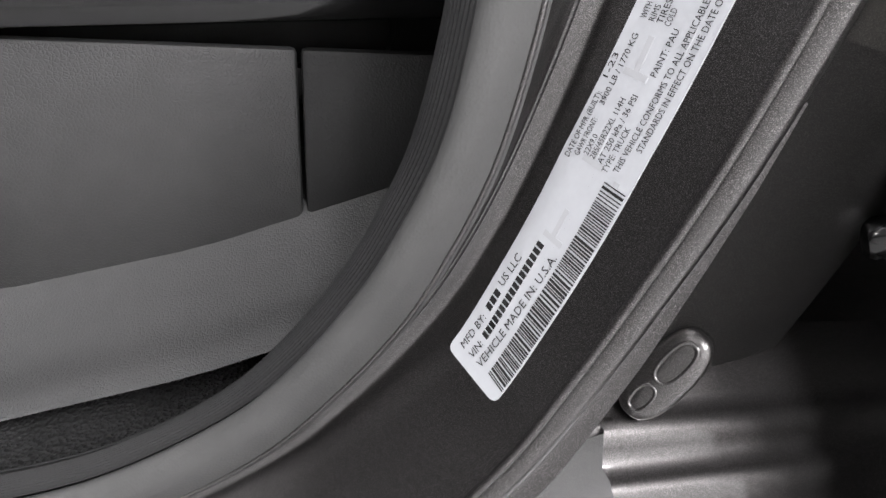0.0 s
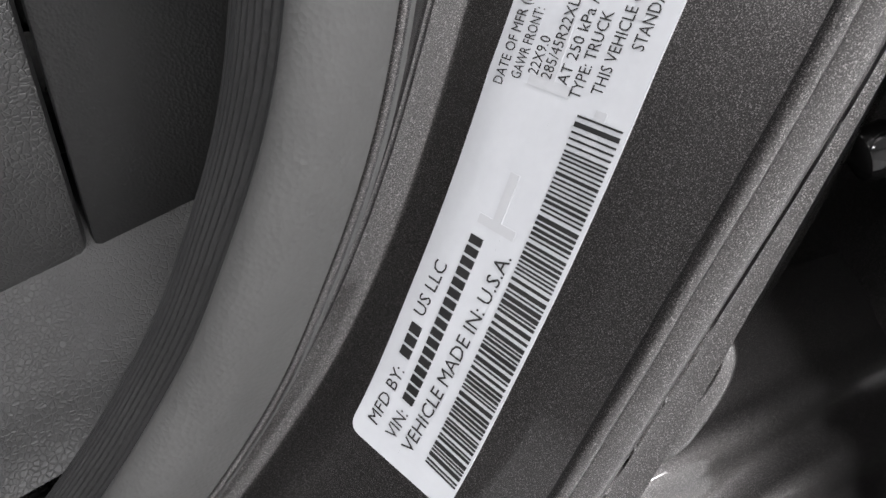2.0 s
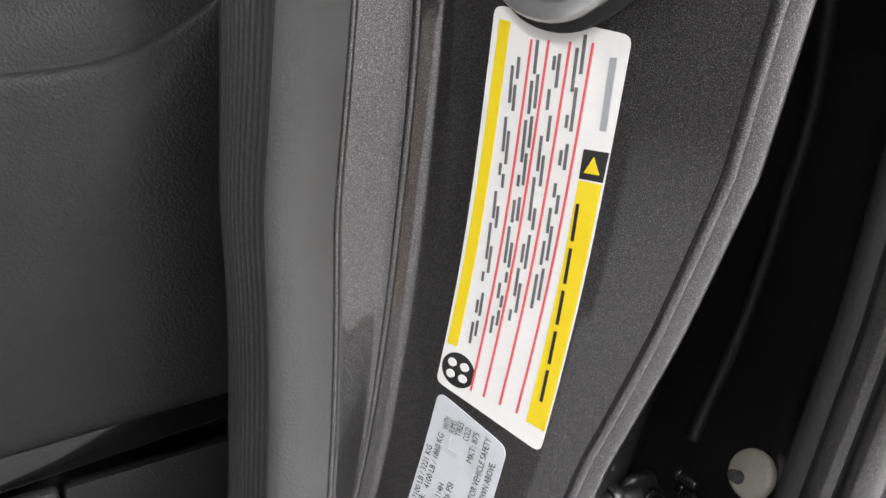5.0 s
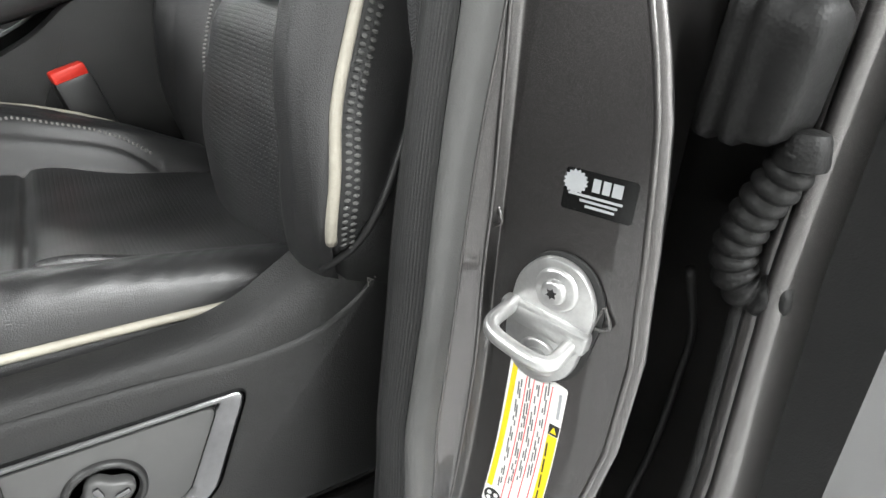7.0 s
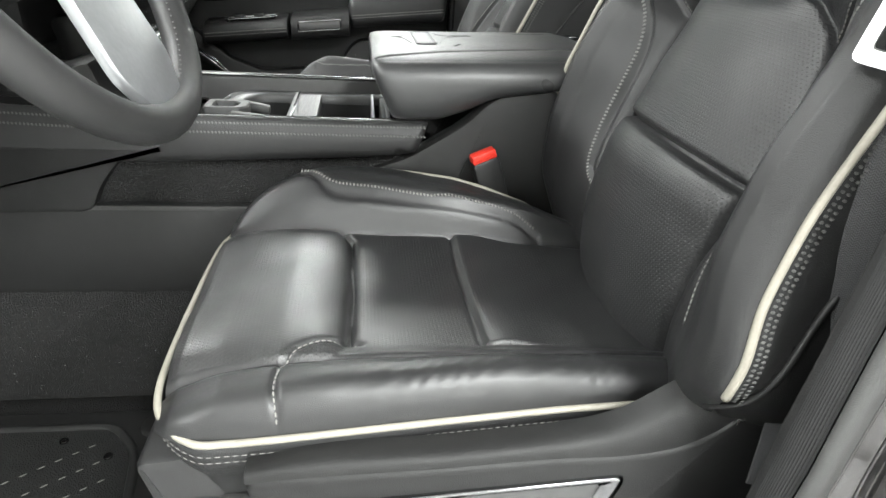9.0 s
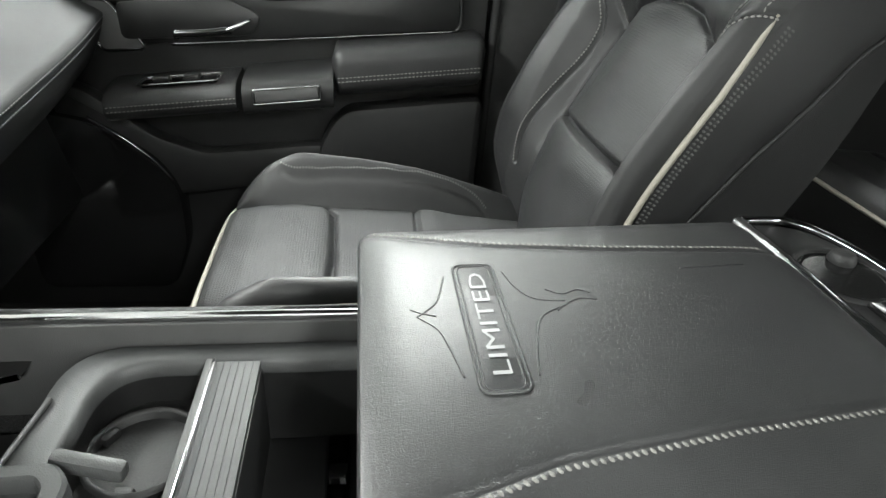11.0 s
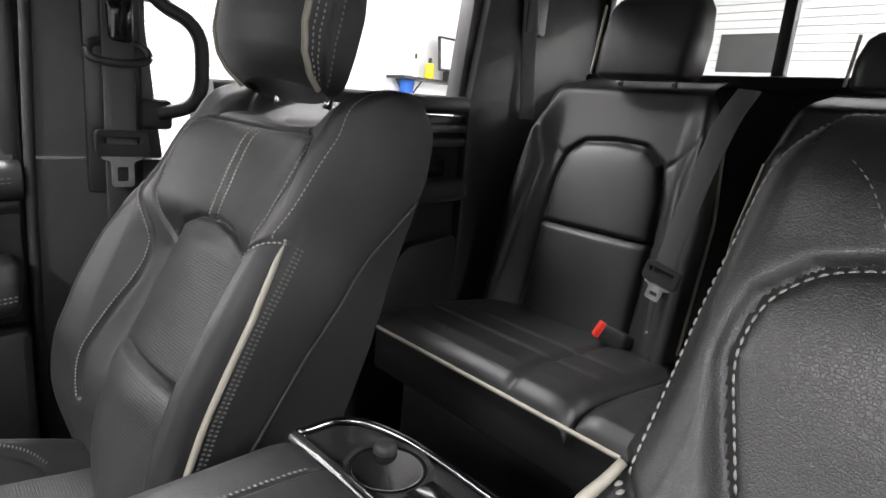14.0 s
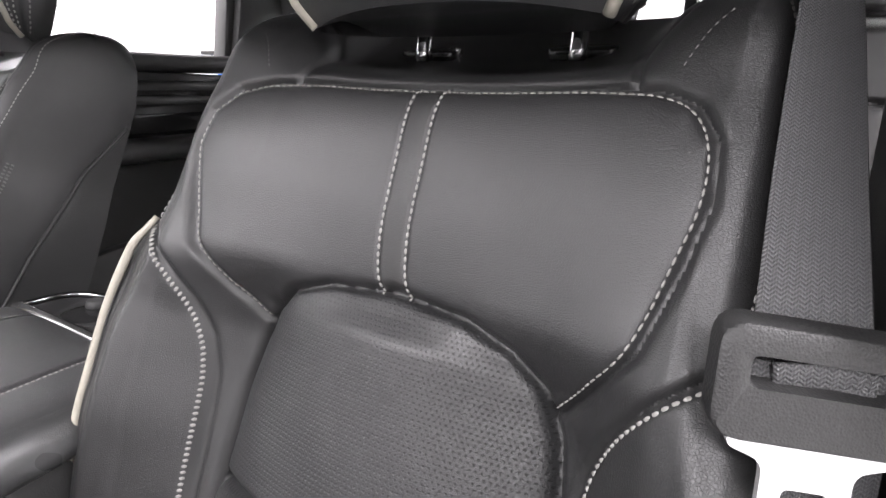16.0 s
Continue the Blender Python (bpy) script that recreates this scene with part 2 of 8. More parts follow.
def bm_prism(outline, depth, m=Matrix(), bevel=0.0, seg=2):
    """A flat outline (x, y) pulled from z = 0 to z = depth."""
    bm = bmesh.new()
    vs = [bm.verts.new((x, y, 0)) for x, y in outline]
    f = bm.faces.new(vs)
    got = bmesh.ops.extrude_face_region(bm, geom=[f])
    bmesh.ops.translate(bm, vec=(0, 0, depth), verts=[g for g in got["geom"] if isinstance(g, bmesh.types.BMVert)])
    bmesh.ops.recalc_face_normals(bm, faces=bm.faces)
    if bevel:
        flat = [e for e in bm.edges if abs(e.verts[0].co.z - e.verts[1].co.z) < 1e-7]
        bmesh.ops.bevel(bm, geom=flat, offset=bevel, segments=seg, affect="EDGES", profile=0.5)
    bmesh.ops.transform(bm, matrix=m, verts=bm.verts)
    return bm


def rounded(corners, r, seg=6):
    """A polygon with its corners rounded; r is one radius or one for each corner."""
    out, n = [], len(corners)
    for i, p in enumerate(corners):
        p, a, b = Vector(p), Vector(corners[i - 1]), Vector(corners[(i + 1) % n])
        rad = r[i] if isinstance(r, (list, tuple)) else r
        d1, d2 = (a - p), (b - p)
        rad = min(rad, d1.length * 0.49, d2.length * 0.49)
        if rad < 1e-5:
            out.append(tuple(p))
            continue
        p1, p2 = p + d1.normalized() * rad, p + d2.normalized() * rad
        for k in range(seg + 1):
            t = k / seg
            out.append(tuple((1 - t) ** 2 * p1 + 2 * t * (1 - t) * p + t * t * p2))
    return out


def spline(points, n):
    """n points on a smooth line through the given ones, evenly spaced by length."""
    P = np.asarray(points, float)
    Q = np.vstack([2 * P[0] - P[1], P, 2 * P[-1] - P[-2]])
    fine = []
    for i in range(1, len(Q) - 2):
        p0, p1, p2, p3 = Q[i - 1], Q[i], Q[i + 1], Q[i + 2]
        for t in np.linspace(0, 1, 24, endpoint=False):
            fine.append(0.5 * (2 * p1 + (p2 - p0) * t + (2 * p0 - 5 * p1 + 4 * p2 - p3) * t * t + (3 * p1 - p0 - 3 * p2 + p3) * t ** 3))
    fine.append(P[-1])
    fine = np.array(fine)
    s = np.concatenate([[0], np.cumsum(np.linalg.norm(np.diff(fine, axis=0), axis=1))])
    at = np.linspace(0, s[-1], n)
    return np.stack([np.interp(at, s, fine[:, k]) for k in range(P.shape[1])], 1)


def frames_along(P, up):
    T = np.gradient(P, axis=0)
    T /= np.linalg.norm(T, axis=1)[:, None] + 1e-12
    U = np.broadcast_to(np.asarray(up, float), P.shape)
    S = np.cross(T, U)
    S /= np.linalg.norm(S, axis=1)[:, None] + 1e-12
    N = np.cross(S, T)
    return T, S, N


def tube_data(P, r, seg=10, up=(0.13, 0.31, 0.94), closed=False):
    P = np.asarray(P, float)
    T, S, N = frames_along(P, up)
    a = np.linspace(0, 2 * np.pi, seg, endpoint=False)
    r = np.broadcast_to(r, len(P))
    V = P[:, None] + r[:, None, None] * (np.cos(a)[None, :, None] * S[:, None] + np.sin(a)[None, :, None] * N[:, None])
    V = V.reshape(-1, 3)
    F = []
    n = len(P)
    for i in range(n if closed else n - 1):
        j = (i + 1) % n
        for k in range(seg):
            l = (k + 1) % seg
            F.append((i * seg + k, i * seg + l, j * seg + l, j * seg + k))
    if not closed:
        F.append(tuple(range(seg))[::-1])
        F.append(tuple((n - 1) * seg + k for k in range(seg)))
    return V, F


def tube(name, P, r, mat, parent=None, label="", seg=10, closed=False, up=(0.13, 0.31, 0.94)):
    V, F = tube_data(P, r, seg, up, closed)
    return mesh_object(name, V, F, mat, parent, label)


def ribbon_section(P, section, up):
    """Sweeps a section of (side, up) offsets along P; up is one vector or one for each point."""
    P = np.asarray(P, float)
    T, S, N = frames_along(P, up)
    sec = np.asarray(section, float)
    V = P[:, None] + sec[None, :, 0, None] * S[:, None] + sec[None, :, 1, None] * N[:, None]
    m = len(sec)
    F = [(i * m + k, i * m + k + 1, (i + 1) * m + k + 1, (i + 1) * m + k) for i in range(len(P) - 1) for k in range(m - 1)]
    return V.reshape(-1, 3), F


STITCH = [(-0.5, -1), (-0.36, -0.2), (0.36, -0.2), (0.5, -1)]


def stitches(name, P, normals, mat, parent, length=0.0042, gap=0.0014, width=0.0014, height=0.0010, slant=0.0):
    """A seam of single stitches laid along P."""
    P, normals = np.asarray(P, float), np.asarray(normals, float)
    s = np.concatenate([[0], np.cumsum(np.linalg.norm(np.diff(P, axis=0), axis=1))])
    count = max(1, int(s[-1] / (length + gap)))
    V, F = [], []
    for i in range(count):
        a = i * (length + gap)
        mid = a + length / 2
        p0, p1, n = [np.array([np.interp(q, s, A[:, k]) for k in range(3)]) for q, A in ((a, P), (a + length, P), (mid, normals))]
        n /= np.linalg.norm(n)
        t = p1 - p0
        side = np.cross(t, n)
        side /= np.linalg.norm(side) + 1e-12
        shift = side * slant * length
        c0, c1 = p0 - shift / 2, p1 + shift / 2
        b = len(V)
        for c, k in ((c0, 0.35), (c0 * 0.75 + c1 * 0.25, 1.0), (c0 * 0.25 + c1 * 0.75, 1.0), (c1, 0.35)):
            V += [c - side * width / 2 * k, c + n * height * k, c + side * width / 2 * k]
        for j in range(3):
            o = b + 3 * j
            F += [(o, o + 1, o + 4, o + 3), (o + 1, o + 2, o + 5, o + 4)]
        F += [(b, b + 2, b + 1), (b + 9, b + 10, b + 11)]
    return mesh_object(name, V, F, mat, parent)


def seg_distance(X, Y, line):
    """The distance of each grid point from a polyline in the plane."""
    line = np.asarray(line, float)
    best = np.full(X.shape, 9.0)
    for (x0, y0), (x1, y1) in zip(line[:-1], line[1:]):
        dx, dy = x1 - x0, y1 - y0
        t = np.clip(((X - x0) * dx + (Y - y0) * dy) / (dx * dx + dy * dy + 1e-12), 0, 1)
        best = np.minimum(best, np.hypot(X - x0 - t * dx, Y - y0 - t * dy))
    return best


def inside(X, Y, poly):
    poly = np.asarray(poly, float)
    c = np.zeros(X.shape, bool)
    j = len(poly) - 1
    for i in range(len(poly)):
        (xi, yi), (xj, yj) = poly[i], poly[j]
        cond = ((yi > Y) != (yj > Y)) & (X < (xj - xi) * (Y - yi) / (yj - yi + 1e-15) + xi)
        c ^= cond
        j = i
    return c


def smoothstep(a, b, x):
    t = np.clip((x - a) / (b - a), 0, 1)
    return t * t * (3 - 2 * t)


def split_grid(G, uv, region, names, flip, parent):
    """Cuts a grid of points into one mesh for each region of its faces."""
    n, m = G.shape[:2]
    idx = np.arange(n * m).reshape(n, m)
    quads = np.stack([idx[:-1, :-1], idx[1:, :-1], idx[1:, 1:], idx[:-1, 1:]], -1).reshape(-1, 4)
    if flip:
        quads = quads[:, ::-1]
    reg = region[:-1, :-1].ravel()
    P, UV = G.reshape(-1, 3), uv.reshape(-1, 2)
    out = {}
    for k, (name, mat, label) in names.items():
        q = quads[reg == k]
        if not len(q):
            continue
        used, inv = np.unique(q.ravel(), return_inverse=True)
        out[k] = mesh_object(name, P[used], inv.reshape(-1, 4), mat, parent, label, uv=UV[used])
    return out


# --- front seats -------------------------------------------------------------


def lerp(table):
    """A smooth curve through a table of (x, y)."""
    xs, ys = np.array(table, float).T
    fine = np.linspace(xs[0], xs[-1], 400)
    flat_ = np.interp(fine, xs, ys)
    pad = np.concatenate([2 * flat_[0] - flat_[30:0:-1], flat_, 2 * flat_[-1] - flat_[-2:-32:-1]])
    kernel = np.hanning(41) / np.hanning(41).sum()
    soft_ = np.convolve(pad, kernel, "same")[30:-30]
    return lambda v: np.interp(v, fine, soft_)


EDGE_U = lerp(((-0.23, 0.175), (-0.17, 0.205), (-0.135, 0.240), (-0.10, 0.246), (-0.06, 0.236), (0.0, 0.227), (0.05, 0.225), (0.12, 0.224), (0.17, 0.217), (0.21, 0.206), (0.26, 0.205), (0.31, 0.203), (0.35, 0.200), (0.38, 0.193), (0.40, 0.183), (0.415, 0.160)))
EDGE_W = lerp(((-0.23, -0.115), (-0.18, -0.06), (-0.133, -0.010), (-0.06, 0.012), (0.02, 0.018), (0.12, 0.019), (0.20, 0.010), (0.28, 0.002), (0.34, -0.012), (0.38, -0.032), (0.40, -0.055), (0.415, -0.088)))
CREST_W = lerp(((-0.23, -0.085), (-0.19, -0.040), (-0.13, 0.010), (-0.05, 0.042), (0.03, 0.054), (0.10, 0.052), (0.16, 0.044), (0.22, 0.032), (0.28, 0.030), (0.33, 0.018), (0.37, -0.006), (0.395, -0.036), (0.415, -0.080)))
MID_W = lerp(((-0.23, -0.075), (-0.18, -0.040), (-0.13, -0.016), (-0.08, -0.004), (0.02, -0.006), (0.10, -0.006), (0.17, -0.004), (0.24, 0.002), (0.31, 0.004), (0.335, -0.012), (0.36, -0.045), (0.40, -0.075), (0.415, -0.085)))
INSERT_U = lerp(((-0.23, 0.112), (-0.10, 0.124), (0.0, 0.130), (0.08, 0.127), (0.13, 0.119), (0.16, 0.106), (0.20, 0.10), (0.42, 0.10)))

ARCH = [(0.112, -0.23), (0.124, -0.10), (0.130, 0.0), (0.127, 0.08), (0.120, 0.125), (0.108, 0.153), (0.088, 0.172), (0.055, 0.185), (0.0, 0.191)]
ARCH_ALL = ARCH + [(-u, v) for u, v in ARCH[-2::-1]]
YOKE = [(0.100, 0.142), (0.120, 0.142), (0.140, 0.164), (0.159, 0.192), (0.171, 0.232), (0.177, 0.260), (0.174, 0.286), (0.162, 0.304), (0.142, 0.313), (0.10, 0.317), (0.0, 0.318)]
YOKE_ALL = YOKE + [(-u, v) for u, v in YOKE[-2::-1]]
BOLSTER_SEAM = [(0.168, -0.115), (0.156, -0.075), (0.146, -0.03), (0.140, 0.03), (0.137, 0.07), (0.141, 0.112), (0.152, 0.142), (0.170, 0.168), (0.190, 0.189), (0.207, 0.203)]
INNER_SEAM = [(-0.114, -0.096), (-0.128, -0.092), (-0.138, -0.078), (-0.143, -0.045), (-0.145, -0.01), (-0.1455, 0.05), (-0.147, 0.085), (-0.151, 0.112), (-0.160, 0.142), (-0.174, 0.168), (-0.190, 0.189), (-0.207, 0.203)]
OUTER_SEAM = [(0.166, -0.110), (0.171, -0.085), (0.171, -0.05), (0.165, -0.01), (0.158, 0.03), (0.151, 0.07), (0.148, 0.112), (0.154, 0.142), (0.170, 0.168), (0.190, 0.189), (0.207, 0.203)]
CAP_SEAM = [(0.128, 0.318), (0.122, 0.345), (0.136, 0.375), (0.150, 0.40)]
SHOULDER_SEAM = [(0.198, 0.198), (0.200, 0.25), (0.199, 0.29), (0.196, 0.33), (0.188, 0.365), (0.176, 0.392), (0.158, 0.408)]


def seat_back(seat, sgn, origin, strip, lean, outer, inner, heights):
    far = 1 if sgn > 0 else -1

    def edge_w(v, side):
        """The edge of a bolster; one of the two stands further forward."""
        lift = 0.012 * smoothstep(-0.18, -0.06, v) * smoothstep(0.25, 0.15, v) if sgn > 0 else 0.021 * smoothstep(-0.13, 0.03, v) * smoothstep(0.26, 0.17, v)
        return EDGE_W(v) + np.where(side == far, lift, 0.0)

    up_way = np.array([math.sin(radians(lean)), 0, math.cos(radians(lean))])
    out_way = np.array([-math.cos(radians(lean)), 0, math.sin(radians(lean))])
    nu, nv = 280, 360
    S, TT = np.meshgrid(np.linspace(-1, 1, nu), np.linspace(0, 1, nv), indexing="ij")
    Vv = -0.23 + 0.645 * TT
    U = S * EDGE_U(Vv)
    A = np.abs(U)
    ui, ue = INSERT_U(Vv), EDGE_U(Vv)
    t = np.clip((A - ui) / (ue - ui), 0, 1)
    mid, edge = MID_W(Vv), edge_w(Vv, np.where(U > 0, 1, -1))
    crest = CREST_W(Vv)
    softer = (U < 0) & (sgn < 0)  # the driver's inner bolster falls away more gently
    crest = np.where(softer, crest - 0.007 * smoothstep(0.19, 0.12, Vv), crest)
    low = mid - 0.014 * smoothstep(0.19, 0.12, Vv)
    prof_t = np.array([0, 0.12, 0.35, 0.55, 0.72, 0.86, 0.95, 1.0])
    rise = lerp(tuple(zip(prof_t, [0, 0.10, 0.45, 0.80, 1.0, 0.92, 0.6, 0.0])))(t)
    fall = smoothstep(0.74, 1.0, t)
    bolster = low + (crest - low) * rise
    bolster = bolster * (1 - fall) + (edge + (crest - edge) * np.clip(1 - ((t - 0.74) / 0.26) ** 2, 0, 1) ** np.where(softer, 1.0, 0.5)) * fall
    centre = low + (mid - low + 0.010) * (1 - (A / ui) ** 2) * smoothstep(0.20, 0.15, Vv)
    wide = mid + (crest - mid) * np.clip(A / 0.175, 0, 1) ** 2
    upper = smoothstep(0.155, 0.20, Vv)
    W = np.where(A < ui, centre, bolster)
    W = W * (1 - upper) + np.where(A < 0.178, wide, np.where(t < 0.74, np.maximum(bolster, 0 * bolster + wide.clip(None, crest)), bolster)) * upper
    # the hollow under the head restraint
    hollow = smoothstep(0.135, 0.108, A) * smoothstep(0.322, 0.350, Vv)
    W = W - (0.022 if sgn > 0 else 0.015) * hollow
    W = W + 0.012 * smoothstep(0.31, 0.36, Vv) * smoothstep(0.12, 0.15, A)
    seam_out = OUTER_SEAM if sgn > 0 else BOLSTER_SEAM
    seam_in = INNER_SEAM if sgn < 0 else [(-u, v) for u, v in BOLSTER_SEAM]
    # pillows and seams
    d_arch, d_yoke = seg_distance(U, Vv, ARCH_ALL), seg_distance(U, Vv, YOKE_ALL)
    in_arch, in_yoke = inside(U, Vv, ARCH_ALL), inside(U, Vv, YOKE_ALL) & ~inside(U, Vv, ARCH_ALL)
    W += np.where(in_arch, 0.006 * (1 - np.exp(-d_arch / 0.014)), 0)
    W += np.where(in_yoke, 0.004 * (1 - np.exp(-np.minimum(d_yoke, d_arch) / 0.012)), 0)
    W -= 0.0070 * np.exp(-(d_arch / 0.0034) ** 2) + np.where(in_arch, 0, 0.0055 * np.exp(-(d_yoke / 0.0032) ** 2))
    d_crease = seg_distance(U, Vv, [(-0.13, 0.002), (0.13, -0.002)])
    W -= np.where(in_arch, 0.011 * np.exp(-(d_crease / 0.0050) ** 2), 0)
    W += np.where(in_arch & (Vv < 0), 0.006 * np.exp(-((Vv + 0.028) / 0.03) ** 2), 0)
    for lines, depth, wide_s in (((seam_out, seam_in), 0.0050, 0.0030), ((CAP_SEAM, [(-u, v) for u, v in CAP_SEAM]), 0.004, 0.0026)):
        for line in lines:
            W -= depth * np.exp(-(seg_distance(U, Vv, line) / wide_s) ** 2)
    strip_lines = [[(strip + k, 0.317), (strip + k + 0.001, 0.27), (strip + k + 0.001, 0.232), (strip + k + 0.004, 0.205), (strip + k + 0.010, 0.186)] for k in (-0.011, 0.011)]
    for line in strip_lines:
        W -= np.where(in_yoke, 0.0015 * np.exp(-(seg_distance(U, Vv, line) / 0.0016) ** 2), 0)
    # soft unevenness of stuffed leather
    ph = 1.7 if sgn > 0 else 0.4
    W += 0.0005 * np.sin(U * 31 + ph) * np.sin(Vv * 27 + ph * 2) + 0.0002 * np.sin(U * 77 + Vv * 49)
    widths = [0.0, 0.13, 0.178, 0.225, 0.325]

    def warp(u, v):
        a_ = np.abs(u)
        u = np.sign(u) * np.where(u > 0, np.interp(a_, widths, outer), np.interp(a_, widths, inner))
        return u, np.interp(v, [-0.23, 0.0, 0.10, 0.191, 0.318, 0.415, 0.815], heights + [heights[-1] + 0.4])

    def place(u, v, w):
        u, v = warp(np.asarray(u, float), np.asarray(v, float))
        return flat_place(u, v, np.asarray(w, float))

    flat_place = lambda u, v, w: np.asarray(origin) + np.stack([0 * u, sgn * u, 0 * u], -1) + v[..., None] * up_way + w[..., None] * out_way
    G = place(U, Vv, W)
    region = np.zeros(U.shape, int)
    strip_poly = strip_lines[0] + strip_lines[1][::-1]
    region[(t > 0.03) & (U > 0)] = 4
    region[(t > 0.03) & (U < 0)] = 5
    region[(Vv > 0.19)] = 6
    seam_hi = np.interp(A, [0.137, 0.141, 0.152, 0.170, 0.190, 0.207, 0.3], [0.07, 0.112, 0.142, 0.168, 0.189, 0.203, 0.203])
    region[(Vv > seam_hi) & (A > 0.1) & ~in_arch] = 6
    region[(Vv < seam_hi) & (A > 0.137) & (U > 0)] = 4
    region[(Vv < seam_hi) & (A > 0.137) & (U < 0)] = 5
    region[(Vv > 0.318) & (A < 0.128)] = 7
    region[in_yoke] = 3
    region[in_yoke & inside(U, Vv, strip_poly)] = 8
    region[in_arch & (Vv >= 0)] = 1
    region[in_arch & (Vv < 0)] = 2
    region[(region == 0)] = 6
    names = {1: ("back_insert", LEATHER_PERF, "perforated black leather insert"), 2: ("lumbar_insert", LEATHER_PERF, "perforated black leather lumbar pad"),
             3: ("yoke_panel", LEATHER, ""), 4: ("side_bolster", LEATHER, ""), 5: ("side_bolster", LEATHER, ""), 6: ("back_cover", LEATHER, ""),
             7: ("headrest_tray", LEATHER, ""), 8: ("yoke_strip", LEATHER_CREASED, "creased leather strip between two seams")}
    uv = np.stack([U, Vv], -1)
    split_grid(G, uv, region, names, sgn > 0, seat)
    Nn = np.cross(np.gradient(G, axis=0), np.gradient(G, axis=1)) * (-sgn)
    Nn /= np.linalg.norm(Nn, axis=2)[..., None] + 1e-12

    def on(line, n=120, lift=0.0006, offset=0.0):
        L = spline(line, n)
        if offset:
            d = np.gradient(L, axis=0)
            d /= np.linalg.norm(d, axis=1)[:, None]
            L = L + offset * np.stack([-d[:, 1], d[:, 0]], 1)
        j = np.clip((L[:, 1] + 0.23) / 0.645, 0, 1) * (nv - 1)
        i = (np.clip(L[:, 0] / EDGE_U(L[:, 1]), -1, 1) + 1) / 2 * (nu - 1)
        i0, j0 = np.clip(i.astype(int), 0, nu - 2), np.clip(j.astype(int), 0, nv - 2)
        a, b = (i - i0)[:, None], (j - j0)[:, None]
        mixg = lambda M: (1 - a) * (1 - b) * M[i0, j0] + a * (1 - b) * M[i0 + 1, j0] + (1 - a) * b * M[i0, j0 + 1] + a * b * M[i0 + 1, j0 + 1]
        nn = mixg(Nn)
        return mixg(G) + lift * nn, nn

    for sg in (1, -1):
        flip = lambda line: [(sg * u, v) for u, v in line]
        if sg < 0 and sgn < 0:
            stitches("stitching", *on(seam_in, 160, offset=0.0048), THREAD, seat, 0.0026, 0.0020, 0.0040, 0.0012, 0.4)
        else:
            stitches("stitching", *on(seam_out if sg > 0 else seam_in, offset=-0.0045 * sg), THREAD, seat, 0.0038, 0.0014, 0.0022, 0.0014)
        stitches("stitching", *on(flip(SHOULDER_SEAM)), THREAD, seat)
        stitches("stitching", *on(flip(YOKE[1:]), offset=0.0045 * sg), THREAD_MID, seat, 0.0042, 0.0014, 0.0014, 0.0010)
        P, N_ = on(flip([(0.150, 0.325), (0.158, 0.345), (0.168, 0.36)]), 40)
        stitches("stitching", P, N_, THREAD_DARK, seat, 0.003, 0.002, 0.0008, 0.0005)
    for line in strip_lines:
        stitches("stitching", *on(line, offset=0.0), THREAD, seat, 0.0038, 0.0014, 0.0020, 0.0012)
    # piping down both bolsters
    for sg in (1, -1):
        vv = np.linspace(-0.135, 0.202, 90)
        uu, ww = EDGE_U(vv) * sg, edge_w(vv, sg)
        uu = uu * np.interp(vv, [0.12, 0.18, 0.202], [1.0, 0.985, 0.970])
        ww = ww + np.interp(vv, [0.12, 0.18, 0.202], [0.0, 0.006, 0.006])
        tube("piping", place(uu + sg * 0.0005, vv, ww), np.interp(vv, [-0.135, 0.17, 0.208], [0.0036, 0.0036, 0.0022]), PIPING, seat, "ivory leather piping", 10)
        # the leather flank with its twin seams, and the moulded shell behind
        V2, K2 = np.meshgrid(np.linspace(-0.23, 0.415, 80), np.linspace(0, 1, 22), indexing="ij")
        inset_ = smoothstep(0.24, 0.20, V2)
        own = np.interp(V2, Vv[0], W[-1] if sg > 0 else W[0])
        w_front, w_back = edge_w(V2, sg) * inset_ + own * (1 - inset_), np.interp(V2, [-0.23, 0.2, 0.33, 0.415], [-0.165, -0.135, -0.125, -0.105])
        Wk = w_front + (w_back - w_front) * K2
        Uk = EDGE_U(V2) - 0.012 * K2 ** 2 + 0.004 * np.sin(np.pi * K2) - 0.006 * inset_ * np.exp(-(K2 / 0.03) ** 2)
        split_w = np.interp(V2, [-0.23, -0.05, 0.10, 0.22, 0.31, 0.42], [-0.02, -0.035, -0.055, -0.085, -0.125, -0.2])
        Uk = Uk - 0.003 * np.exp(-((Wk - split_w) / 0.004) ** 2)
        reg = np.where(Wk > split_w, 1, 2)
        Gk = place(Uk * sg, V2, Wk)
        split_grid(Gk, np.stack([Wk, V2], -1), reg, {1: ("flank", LEATHER, ""), 2: ("back_shell_side", PLASTIC, "moulded black plastic shell")}, sgn * sg < 0, seat)
        vv = np.linspace(-0.16, 0.30, 60)
        ws = np.interp(vv, [-0.23, -0.05, 0.10, 0.22, 0.31, 0.42], [-0.02, -0.035, -0.055, -0.085, -0.125, -0.2])
        wb = np.interp(vv, [-0.23, 0.2, 0.33, 0.415], [-0.165, -0.135, -0.125, -0.105])
        kk = np.clip((ws - edge_w(vv, sg)) / (wb - edge_w(vv, sg)), 0, 1)
        tube("shell_lip", place((EDGE_U(vv) - 0.012 * kk ** 2 + 0.004 * np.sin(np.pi * kk)) * sg, vv, ws - 0.002), 0.0028, PLASTIC, seat, "raised edge of the plastic shell", 8)
        vv = np.linspace(-0.135, 0.205, 120)
